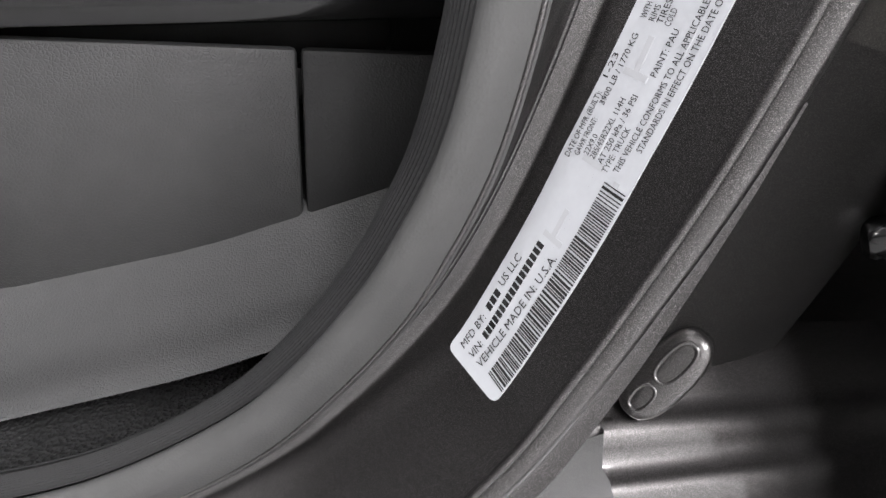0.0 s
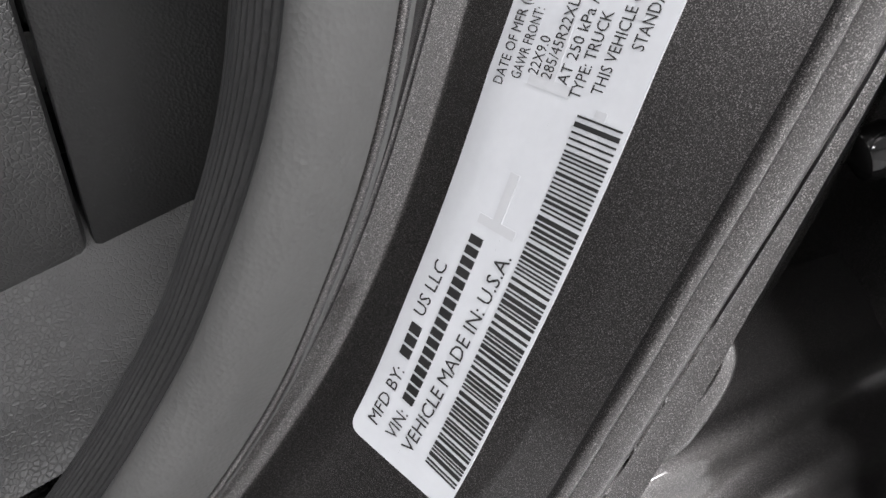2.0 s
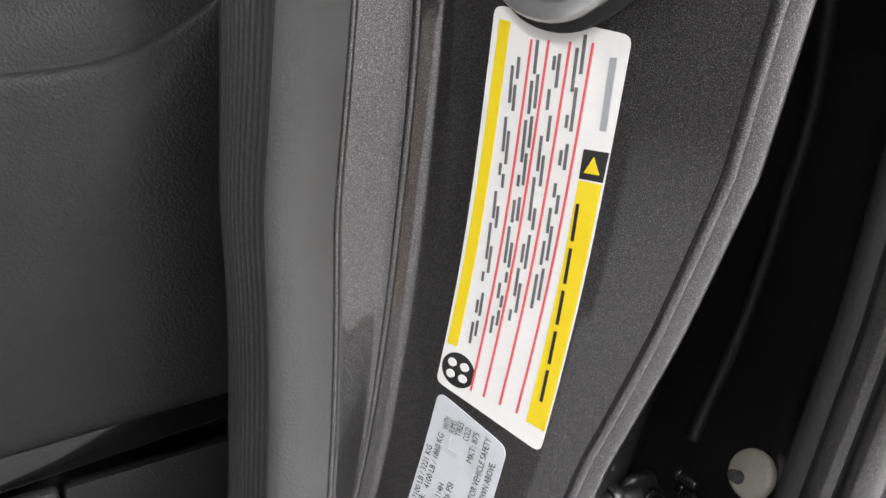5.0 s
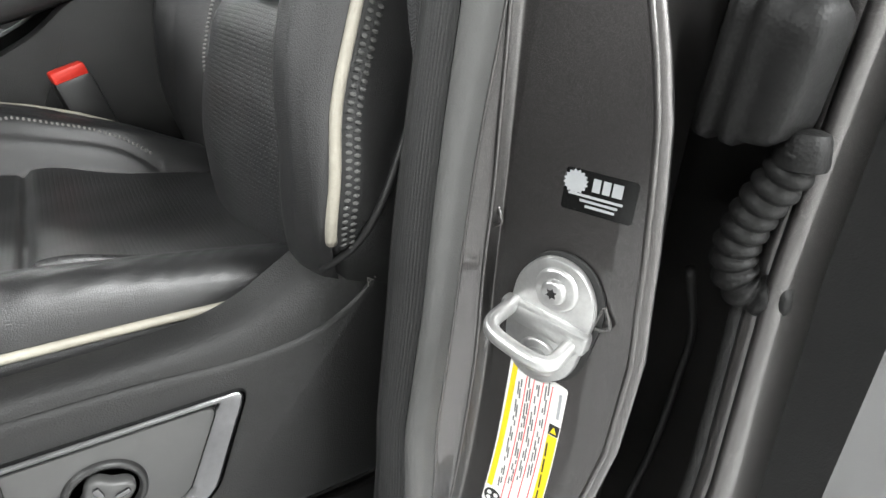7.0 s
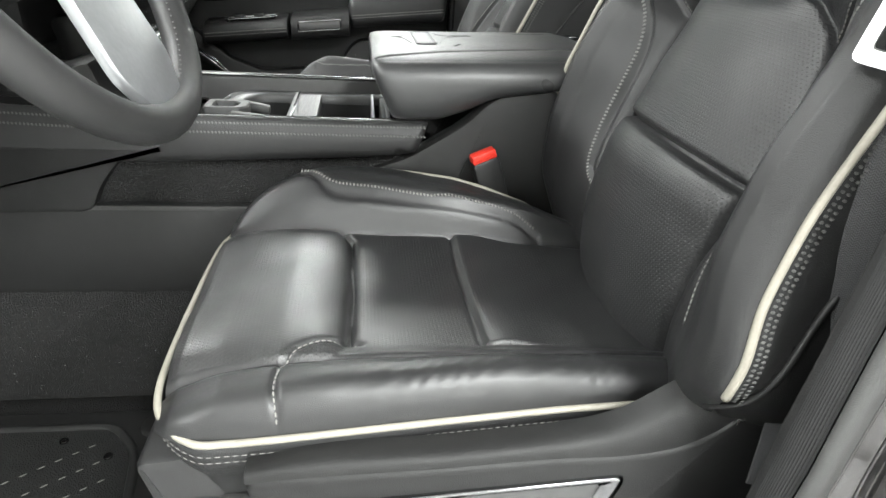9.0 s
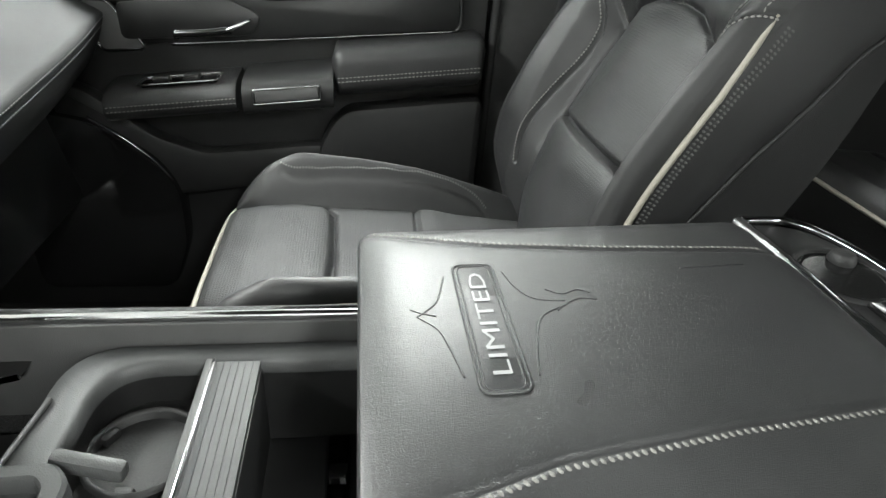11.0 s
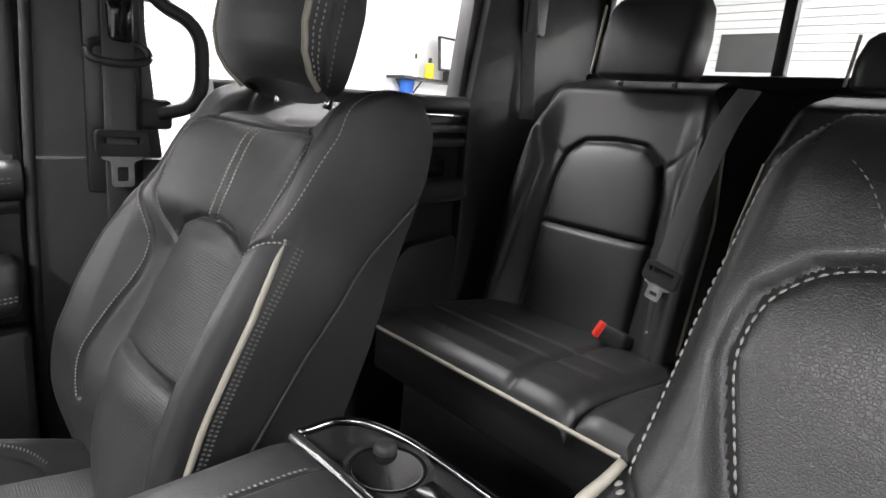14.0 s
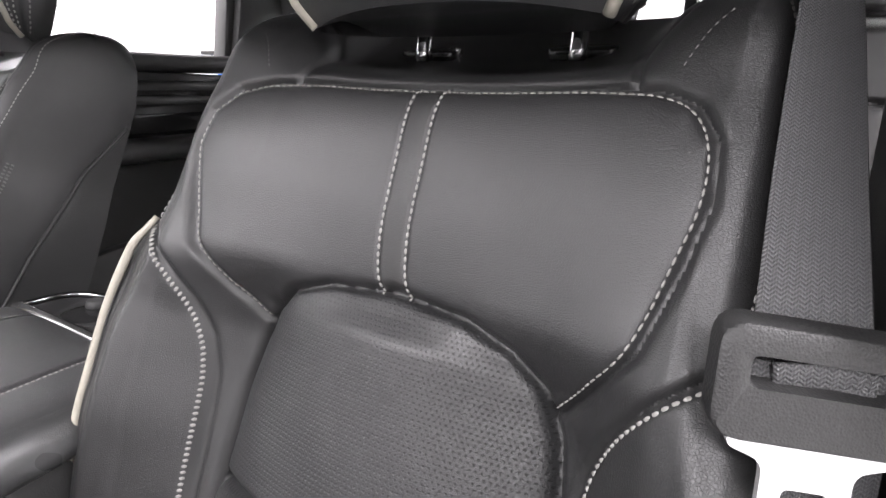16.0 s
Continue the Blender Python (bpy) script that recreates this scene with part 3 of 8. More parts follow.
        for off in (0.0085, 0.0140):
            kk = off / (edge_w(vv, sg) - np.interp(vv, [-0.23, 0.2, 0.33, 0.415], [-0.165, -0.135, -0.125, -0.105]))
            P = place((EDGE_U(vv) - 0.012 * kk ** 2 + 0.004 * np.sin(np.pi * kk) + 0.001) * sg, vv, edge_w(vv, sg) - off)
            stitches("stitching", P, np.tile([0, sgn * sg, 0], (120, 1)), THREAD_DIM, seat, 0.0024, 0.0022, 0.0040, 0.0010)
    # rear face of the shell
    U3, V3 = np.meshgrid(np.linspace(-1, 1, 24), np.linspace(-0.23, 0.415, 40), indexing="ij")
    W3 = np.interp(V3, [-0.23, 0.2, 0.33, 0.415], [-0.165, -0.135, -0.125, -0.105]) - 0.02 * (1 - U3 ** 2)
    G3 = place(U3 * (EDGE_U(V3) - 0.012), V3, W3)
    split_grid(G3, np.stack([U3, V3], -1), np.ones(U3.shape, int), {1: ("back_shell", PLASTIC, "moulded black plastic shell")}, sgn < 0, seat)
    # the lid over the top, between front cover and shell
    s4 = np.linspace(-1, 1, nu)
    back = place(s4 * (EDGE_U(0.415) - 0.012), np.full(nu, 0.414), -0.105 - 0.02 * (1 - s4 ** 2))
    V4 = np.vstack([G[:, -1], back])
    mesh_object("top_cover", V4, [(i, i + 1, nu + i + 1, nu + i) for i in range(nu - 1)], LEATHER, seat)
    return place


def head_restraint(seat, seat_place, sgn):
    def place(u, v, w):
        u, v, w = np.broadcast_arrays(np.asarray(u, float), np.asarray(v, float), np.asarray(w, float))
        # the driver's under side rises towards the back
        lift = 0.42 * np.maximum(0.018 - w, 0) * smoothstep(0.46, 0.36, v) if sgn < 0 else 0.0
        return seat_place(u, v + lift, w + 0.25 * (v - 0.36))

    nu, nv = 60, 60
    U, K = np.meshgrid(np.linspace(-1, 1, nu), np.linspace(0, 1, nv), indexing="ij")
    half = np.interp(K[0], [0, 0.06, 0.16, 0.3, 0.55, 0.85, 0.95, 1.0], [0.108, 0.120, 0.128, 0.132, 0.132, 0.124, 0.114, 0.095])
    v_low = 0.372 if sgn > 0 else 0.351
    vline = v_low + (0.568 - v_low) * K[0]
    wline = np.interp(K[0], [0, 0.04, 0.12, 0.25, 0.5, 0.8, 0.94, 1.0], [0.020, 0.040, 0.056, 0.066, 0.068, 0.058, 0.044, 0.018])
    if sgn < 0:
        wline = np.interp(K[0], [0, 0.04, 0.12, 0.25, 0.5, 0.8, 0.94, 1.0], [0.044, 0.054, 0.061, 0.066, 0.068, 0.058, 0.044, 0.018])
    A = np.abs(U)
    Wf = wline[None] - 0.020 * A ** 2.5 + 0.003 * (1 - A ** 2)
    slim = 0.86 if sgn > 0 else 1.0
    Uf = U * half[None] * np.where(U > 0, 1.0, slim)
    Vf = np.broadcast_to(vline[None], U.shape)
    Gf = place(Uf, Vf, Wf)
    hr = tagged(new("head_restraint"), "black leather head restraint with ivory piping")
    hr.parent = seat
    split_grid(Gf, np.stack([Uf, Vf], -1), np.ones(U.shape, int), {1: ("head_pad", LEATHER, "")}, sgn > 0, hr)
    wb = np.interp(K[0], [0, 0.1, 0.5, 0.9, 1.0], [-0.026, -0.036, -0.038, -0.030, -0.012])
    for sg in (1, -1):
        K2, J = np.meshgrid(np.arange(nv), np.linspace(0, 1, 18), indexing="ij")
        wf = (wline - 0.020)[K2]
        Wk = wf + (wb[K2] - wf) * J
        Uk = half[K2] * (1.0 if sg > 0 else slim) - 0.016 * J ** 2 + 0.006 * np.sin(np.pi * J) - 0.004 * np.exp(-((J - 0.42) / 0.05) ** 2)
        Gk = place(Uk * sg, vline[K2], Wk)
        split_grid(Gk, np.stack([Wk, vline[K2]], -1), np.ones(K2.shape, int), {1: ("head_side", LEATHER, "")}, sgn * sg < 0, hr)
        P = place(half * sg * (1.0 if sg > 0 else slim) + sg * 0.001, vline, wline - 0.0195)
        tube("piping", P, 0.0038, PIPING, hr, "ivory leather piping")
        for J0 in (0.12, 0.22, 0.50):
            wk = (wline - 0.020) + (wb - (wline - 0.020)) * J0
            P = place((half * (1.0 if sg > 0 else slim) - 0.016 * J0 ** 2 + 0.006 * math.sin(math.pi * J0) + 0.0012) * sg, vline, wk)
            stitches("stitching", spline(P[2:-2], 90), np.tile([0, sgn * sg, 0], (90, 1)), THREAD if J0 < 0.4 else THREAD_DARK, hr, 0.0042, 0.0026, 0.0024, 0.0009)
    # under side, back and top
    Ub, Kb = np.meshgrid(np.linspace(-1, 1, 30), np.arange(nv), indexing="ij")
    Gb = place(Ub * (half[Kb] * np.where(Ub > 0, 1.0, slim) - 0.016), vline[Kb], wb[Kb] - 0.012 * (1 - Ub ** 2))
    split_grid(Gb, np.stack([Ub, vline[Kb]], -1), np.ones(Ub.shape, int), {1: ("head_back", LEATHER, "")}, sgn < 0, hr)
    for k, nm in ((0, "head_base"), (nv - 1, "head_top")):
        J, Ue = np.meshgrid(np.linspace(0, 1, 8), np.linspace(-1, 1, 30), indexing="ij")
        wfk = (wline[k] - 0.020 * np.abs(Ue) ** 2.5 + 0.003 * (1 - Ue ** 2))
        wbk = wb[k] - 0.012 * (1 - Ue ** 2)
        hu = half[k] * np.where(Ue > 0, 1.0, slim) - 0.016 * J ** 2 + 0.006 * np.sin(np.pi * J)
        rise = (0.010 if k else 0.010) * np.sin(np.pi * J)
        Ge = place(Ue * hu, np.full(J.shape, vline[k]) + rise, wfk + (wbk - wfk) * J)
        split_grid(Ge, np.stack([Ue, J], -1), np.ones(J.shape, int), {1: (nm, LEATHER, "")}, (sgn > 0) == (k == 0), hr)
    for u in (-0.065, 0.065):
        v = np.linspace(0.366 if sgn > 0 else 0.360, 0.395, 6)
        tube("post", seat_place(np.full(6, u), v, np.full(6, -0.034 if sgn > 0 else -0.052) + 0.25 * (v - 0.36)), 0.0060, CHROME, hr, "chrome post", 14)
        sec = rounded([(-0.026, -0.011), (0.026, -0.011), (0.026, 0.011), (-0.026, 0.011)], 0.010)
        c = seat_place(np.array([u]), np.array([0.362 if sgn > 0 else 0.368]), np.array([-0.078 if sgn > 0 else -0.064]))[0]
        turn = Matrix.Translation(c) @ Matrix(((0, -1, 0, 0), (sgn, 0, 0, 0), (0, 0, 1, 0), (0, 0, 0, 1))) @ Matrix.Rotation(-0.25, 4, "X")
        part("post_guide", bm_prism(sec, 0.008, turn, 0.002), GLOSS_BLACK, hr, "black plastic guide")


def seat_cushion(seat, sgn, cy, dx, outer_crest):
    nx, nu = 210, 190
    S, X0 = np.meshgrid(np.linspace(-1, 1, nu), np.linspace(0, 1, nx), indexing="ij")
    X = -0.235 + 0.498 * X0
    half = lerp(((-0.245, 0.168), (-0.232, 0.184), (-0.21, 0.194), (-0.17, 0.195), (-0.10, 0.190), (0.0, 0.182), (0.10, 0.175), (0.20, 0.172), (0.27, 0.168)))
    U = S * half(X)
    A = np.abs(U)
    ui = np.interp(X, [-0.245, -0.22, -0.1, 0.1, 0.27], [0.150, 0.142, 0.134, 0.128, 0.120])
    if outer_crest:
        ui = np.where(U > 0, ui - 0.022, ui)
    t = np.clip((A - ui) / (half(X) - ui), 0, 1)
    crest_in = lerp(tuple(zip([-0.245, -0.222, -0.185, -0.14, -0.05, 0.05, 0.14, 0.22, 0.27], [0.378, 0.414, 0.454, 0.477, 0.473, 0.458, 0.434, 0.405, 0.39])))(X)
    if outer_crest:
        crest_in = lerp(tuple(zip([-0.245, -0.222, -0.185, -0.14, -0.05, 0.05, 0.14, 0.22, 0.27], [0.378, 0.412, 0.444, 0.463, 0.462, 0.452, 0.434, 0.405, 0.39])))(X)
    crest_out = np.interp(X, [-0.245, -0.222, -0.185, -0.10, 0.05, 0.16, 0.22, 0.27], [0.376, 0.394, 0.407, outer_crest, outer_crest, outer_crest - 0.008, 0.400, 0.39])
    crest = np.where(U > 0, crest_out if outer_crest else crest_in, crest_in)
    seat_z = np.interp(X, [-0.245, -0.238, -0.225, -0.19, -0.14, -0.09, 0.0, 0.1, 0.2, 0.27], [0.380, 0.390, 0.398, 0.405, 0.407, 0.405, 0.402, 0.397, 0.388, 0.380])
    edge = np.interp(X, [-0.245, -0.2, 0.27], [0.378, 0.374, 0.379])
    inner_rim = lambda x: np.interp(x, [-0.25, -0.19, -0.13, 0.0, 0.1, 0.2, 0.27], [0.382, 0.428, 0.450, 0.448, 0.434, 0.408, 0.385])
    if outer_crest:
        inner_rim = lambda x: np.interp(x, [-0.25, -0.19, -0.155, -0.13, -0.09, 0.0, 0.06, 0.1, 0.2, 0.27], [0.382, 0.418, 0.442, 0.452, 0.4545, 0.450, 0.445, 0.438, 0.408, 0.385])
    edge = np.where(U < 0, inner_rim(X), edge)
    rise = np.interp(t, [0, 0.1, 0.3, 0.5, 0.62, 1], [0, 0.12, 0.55, 0.92, 1, 1])
    Z = seat_z + (crest - seat_z) * rise
    roll = np.clip((t - 0.62) / 0.38, 0, 1)
    Z = np.where(t > 0.62, edge + (Z - edge) * np.sqrt(np.clip(1 - roll ** 2.2, 0, 1)), Z)
    Z -= 0.008 * (1 - np.clip(A / ui, 0, 1) ** 2) * smoothstep(-0.2, -0.05, X) * smoothstep(0.25, 0.1, X)
    pad = [(-0.130, -0.245), (-0.133, -0.13), (-0.129, -0.095), (-0.110, -0.082), (0.0, -0.078), (0.110, -0.082), (0.129, -0.095), (0.133, -0.13), (0.130, -0.245)]
    d_pad = seg_distance(U, X, pad)
    d_mid = seg_distance(U, X, [(-0.128, 0.046), (0.128, 0.046)])
    d_base = np.minimum(seg_distance(U, X, [(ui[0, 0], -0.245), (0.140, -0.2), (0.133, -0.09), (0.128, 0.1), (0.12, 0.27)]), seg_distance(U, X, [(-ui[0, 0], -0.245), (-0.140, -0.2), (-0.133, -0.09), (-0.128, 0.1), (-0.12, 0.27)]))
    in_pad, in_seat = inside(U, X, pad), A < ui
    fade = smoothstep(-0.26, -0.235, X)
    Z += np.where(in_pad, 0.010 * (1 - np.exp(-d_pad / 0.014)) * fade, 0)
    Z -= np.where(in_seat, 0.009 * np.exp(-(d_pad / 0.0045) ** 2) + 0.005 * np.exp(-(d_mid / 0.004) ** 2), 0)
    Z += np.where(in_seat & (X > 0.046), 0.006 * np.exp(-((X - 0.067) / 0.03) ** 2), 0)
    Z -= 0.006 * np.exp(-(d_base / 0.004) ** 2) * fade
    seam = [(0.163, -0.165), (0.153, -0.135), (0.152, -0.06), (0.150, 0.03), (0.147, 0.10), (0.140, 0.140), (0.126, 0.165)]
    seam_front = [(0.188, -0.137), (0.165, -0.141), (0.140, -0.138), (0.122, -0.128), (0.110, -0.105), (0.106, -0.07)]
    if outer_crest:
        seam = [(0.176, -0.148), (0.171, -0.135), (0.1575, -0.108), (0.1535, -0.064), (0.1485, 0.026), (0.1425, 0.124), (0.130, 0.165)]
    lines = [[(-u, x) for u, x in seam], seam if not outer_crest else seam_front]
    for line in lines:
        Z -= 0.004 * np.exp(-(seg_distance(U, X, spline(line, 60)) / 0.003) ** 2)
    Z += 0.0007 * np.sin(U * 43 + 1) * np.sin(X * 33) + 0.0003 * np.sin(U * 90 + X * 70)
    if outer_crest:  # creases where the driver slides out
        Z += np.where((U > 0.13) & (t < 0.9), 0.0003 * np.sin(X * 330 + U * 420 + 4 * np.sin(X * 41)) * smoothstep(-0.12, -0.02, X) * smoothstep(0.22, 0.14, X), 0)
    spread = lambda x: np.interp(x, [-0.24, -0.15, -0.10, -0.03, 0.05, 0.13, 0.20], [0, 0.020, 0.036, 0.044, 0.038, 0.018, 0]) if outer_crest else 0 * x
    shove = np.where(U < 0, -spread(X) * smoothstep(0.145, 0.185, A), 0)
    G = np.stack([X + dx, cy + sgn * (U + shove), Z], -1)
    region = np.where(U > 0, 4, 5)
    region[in_seat] = 2
    region[in_seat & (X > 0.046)] = 3
    region[in_pad] = 1
    region[in_seat & ~in_pad & (X < -0.085)] = 2
    # same leather on both seats: brighter copy for the driver, dimmer for the passenger
    PAD, SIDE = (PERF_SHEEN, LEATHER_SHEEN) if outer_crest else (PERF_MATT, LEATHER)
    names = {1: ("thigh_pad", PAD, "perforated black leather pad"), 2: ("seat_insert", PAD, "perforated black leather insert"), 3: ("seat_insert", PAD, "perforated black leather insert"),
             4: ("side_bolster", SIDE, "creased black leather bolster" if outer_crest else ""), 5: ("side_bolster", SIDE, ""), 6: ("front_cover", LEATHER, "")}
    split_grid(G, np.stack([U, X], -1), region, names, sgn > 0, seat)
    for line in lines:
        L = spline(line, 90)
        j = (L[:, 1] + 0.235) / 0.498 * (nx - 1)
        at_u = L[:, 0] + np.sign(L[:, 0]) * 0.004
        i = (at_u / half(L[:, 1]) + 1) / 2 * (nu - 1)
        i, j = np.clip(np.round(i).astype(int), 1, nu - 2), np.clip(np.round(j).astype(int), 1, nx - 2)
        high = np.convolve(np.pad(Z[i, j], 3, "edge"), np.ones(7) / 7, "valid")
        P = np.stack([L[:, 1] + dx, cy + sgn * (at_u + np.convolve(np.pad(shove[i, j], 3, "edge"), np.ones(7) / 7, "valid")), high + 0.0022], -1)
        # passenger's seam takes the dimmed thread, to offset the light on it
        if line is not seam_front:
            stitches("stitching", P + np.array([0, 0, 0.0 if outer_crest else 0.0008]), np.tile([0, 0.45 * np.sign(cy) * -np.sign(line[0][0]) if sgn > 0 else -0.45, 0.9], (90, 1)), THREAD if outer_crest else THREAD_DIM, seat, 0.0026, 0.0020, 0.0046, 0.0010, 0.4)
        else:
            stitches("stitching", P, np.tile([0, 0, 1.0], (90, 1)), THREAD, seat)
    # piping round the edge, the band under it, and the front apron
    rim = [(-0.172, 0.27)] + [(-half(x), x) for x in np.linspace(0.25, -0.20, 20)] + [(-0.180, -0.228), (-0.150, -0.245), (-0.08, -0.251), (0.08, -0.251), (0.150, -0.245), (0.180, -0.228)] + [(half(x), x) for x in np.linspace(-0.20, 0.25, 20)] + [(0.172, 0.27)]
    R_ = spline(rim, 220)
    R_[:, 1] = R_[:, 1] + 0.007 * smoothstep(-0.19, -0.24, R_[:, 1])
    R_[:, 0] -= np.where(R_[:, 0] < -0.12, spread(R_[:, 1]), 0)
    zed = np.interp(R_[:, 1], [-0.251, -0.2, 0.27], [0.386, 0.376, 0.380])
    zed = zed + (inner_rim(R_[:, 1]) - zed) * smoothstep(-0.165, -0.185, R_[:, 0])
    P = np.stack([R_[:, 1] + dx, cy + sgn * R_[:, 0], zed], -1)
    out = np.stack([np.gradient(R_[:, 0]), -np.gradient(R_[:, 1])], 1)
    out /= np.linalg.norm(out, axis=1)[:, None]
    ox, oy = out[:, 0], out[:, 1]
    outward = np.stack([ox, sgn * oy, 0 * ox], -1)
    if np.mean((P - P.mean(0)) * outward) < 0:
        outward = -outward
    tube("piping", P + 0.001 * outward, 0.0032, PIPING, seat, "ivory leather piping")
    drop = np.array([0, 0.004, 0.012, 0.022, 0.034, 0.046, 0.10])
    inset = np.array([-0.002, 0.001, 0.002, 0.001, -0.003, -0.010, -0.016])
    V = P[:, None] + inset[None, :, None] * outward[:, None] - drop[None, :, None] * np.array([0, 0, 1.0])
    m = len(drop)
    F = [(i * m + k, i * m + k + 1, (i + 1) * m + k + 1, (i + 1) * m + k) for i in range(len(P) - 1) for k in range(m - 1)]
    if sgn < 0:
        F = [f[::-1] for f in F]
    mesh_object("cushion_band", V.reshape(-1, 3), F, LEATHER, seat)
    for dz in (0.012, 0.0185):
        Q = P + 0.0025 * outward - np.array([0, 0, dz])
        stitches("stitching", spline(Q, 260), spline(outward, 260), THREAD, seat, 0.0046, 0.0022, 0.0011, 0.0008)


def front_seat(sgn, origin, cy, dx, strip, outer_crest, lean, outer, inner, heights, label):
    seat = thing("front_seat", label, "car seat", "front seats")
    place = seat_back(seat, sgn, origin, strip, lean, outer, inner, heights)
    head_restraint(seat, place, sgn)
    seat_cushion(seat, sgn, cy, dx, outer_crest)
    # plinth under the cushion
    part("seat_base", bm_box((0.40, 0.30, 0.17), pose(dx + 0.02, cy, 0.24), 0.02), PLASTIC, seat, "black plastic seat base")
    for k in (-0.13, 0.13):
        part("seat_track", bm_box((0.46, 0.035, 0.05), pose(dx + 0.02, cy + k, 0.135), 0.006), STEEL_DARK, seat, "dark steel slide rail")
        for f in (-0.16, 0.2):
            part("track_foot", bm_box((0.05, 0.045, 0.10), pose(dx + f, cy + k, 0.065), 0.006), STEEL_DARK, seat, "dark steel foot")
    return seat


passenger_seat = front_seat(1, (0.260, 0.411, 0.5765), 0.411, 0.010, 0.012, 0.0, 26.5, [0.0, 0.127, 0.166, 0.242, 0.36], [0.0, 0.130, 0.175, 0.205, 0.29], [-0.23, 0.0, 0.10, 0.191, 0.320, 0.415],
                            "black perforated leather passenger seat with ivory piping and silver stitching")
driver_seat = front_seat(-1, (0.262, -0.400, 0.573), -0.403, 0.022, -0.010, 0.416, 21.6, [0.0, 0.130, 0.180, 0.230, 0.33], [0.0, 0.128, 0.197, 0.240, 0.33], [-0.23, 0.0, 0.09, 0.167, 0.306, 0.402],
                         "black perforated leather driver seat, creased at its outer bolster")


# --- workshop round the truck ------------------------------------------------


def slab(name, size, m, mat, label="", bevel=0.0):
    return tagged(part(name, bm_box(size, m, bevel), mat, None, label), kind="structure")


slab("floor", (13.0, 11.0, 0.2), pose(0, 0, -0.72), FLOOR_PAINT, "grey painted workshop floor")
slab("wall_east", (13.0, 0.2, 3.4), pose(0, 4.3, 0.95), WALL_PAINT, "plain white painted workshop wall")
slab("wall_west", (13.0, 0.2, 3.4), pose(0, -4.6, 0.95), WALL_PAINT, "plain white painted workshop wall")
# unseen front wall, made dark so that the pillar paint mirrors something dark
slab("wall_north", (0.2, 11.0, 3.4), pose(-6.4, 0, 0.95), DARK_WALL, "unseen dark wall added ahead to keep reflections dark")
slab("wall_south", (0.2, 11.0, 3.4), pose(6.4, 0, 0.95), WALL_PAINT, "plain white painted workshop wall")
slab("ceiling", (13.0, 11.0, 0.2), pose(0, 0, 2.72), WALL_PAINT, "plain white workshop ceiling")

# --- door opening of the driver's side: pillar, sill and seals ----------------
# the line of the opening in the side plane, from the front of the sill up the pillar
OPENING = spline([(-1.0, -0.035), (-0.1, -0.035), (0.02, -0.034), (0.09, -0.026), (0.14, -0.008), (0.182, 0.018), (0.214, 0.05), (0.244, 0.09), (0.262, 0.13), (0.276, 0.17),
                  (0.289, 0.22), (0.2975, 0.27), (0.302, 0.33), (0.301, 0.40), (0.299, 0.46), (0.300, 0.52), (0.306, 0.6), (0.315, 0.7), (0.335, 0.85), (0.36, 1.0), (0.41, 1.25)], 700)
OPEN_S = np.concatenate([[0], np.cumsum(np.linalg.norm(np.diff(OPENING, axis=0), axis=1))])
OPEN_S -= OPEN_S[350:][np.argmin(np.abs(OPENING[350:, 1] - 0.09))]
OPEN_T = np.gradient(OPENING, axis=0)
OPEN_T /= np.linalg.norm(OPEN_T, axis=1)[:, None]
OPEN_N = np.stack([OPEN_T[:, 1], -OPEN_T[:, 0]], 1)


def jamb(s, y, d):
    """A point at s along the opening, y across it, d out of it."""
    s, y, d = np.broadcast_arrays(np.asarray(s, float), y, d)
    px, pz, nx, nz = [np.interp(s, OPEN_S, a) for a in (OPENING[:, 0], OPENING[:, 1], OPEN_N[:, 0], OPEN_N[:, 1])]
    return np.stack([px + nx * d, y + 0 * px, pz + nz * d], -1)


def face_d(y):
    return 0.35 * (-np.asarray(y) - 0.735) - 0.0012


def outward_shift(s):
    """The outer edge of the pillar leans out, then draws in above the striker."""
    return np.interp(s, [-1.4, 0.017, 0.068, 0.104, 0.156, 0.193, 0.235, 0.277, 0.337, 0.394, 0.427, 0.457, 0.484, 0.51, 0.555, 0.62, 1.2], [-0.004, -0.004, -0.0025, -0.0005, 0.001, 0.005, 0.014, 0.0215, 0.025, 0.0215, 0.018, 0.0135, 0.006, -0.003, -0.022, -0.040, -0.045])


def jamb_strip(name, section, mat, parent, label="", s0=-1.3, s1=1.25, n=420):
    sec = np.asarray(section, float)
    s = np.linspace(s0, s1, n)
    y = sec[None, :, 0] - 0.008 - (outward_shift(s)[:, None] * (sec[None, :, 2] if sec.shape[1] > 2 else 0))
    d = sec[None, :, 1] + face_d(y) - 0.35 * (-sec[None, :, 0] - 0.735)
    return strip_mesh(name, s, y, d, mat, parent, label)


def strip_mesh(name, s, y, d, mat, parent, label=""):
    G = jamb(s[:, None], y, d)
    n, m = y.shape
    F = [(i * m + k, i * m + k + 1, (i + 1) * m + k + 1, (i + 1) * m + k) for i in range(n - 1) for k in range(m - 1)]
    return mesh_object(name, G.reshape(-1, 3), [f[::-1] for f in F], mat, parent, label, uv=np.stack([np.broadcast_to(s[:, None], y.shape), y], -1).reshape(-1, 2))


def smooth_table(table):
    xs, ys = np.array(table, float).T
    fine = np.linspace(-1.4, 1.3, 1351)
    k = np.hanning(31) / np.hanning(31).sum()
    flat_ = np.interp(fine, xs, ys)
    soft_ = np.convolve(np.pad(flat_, 15, "edge"), k, "valid")
    return lambda v: np.interp(v, fine, soft_)


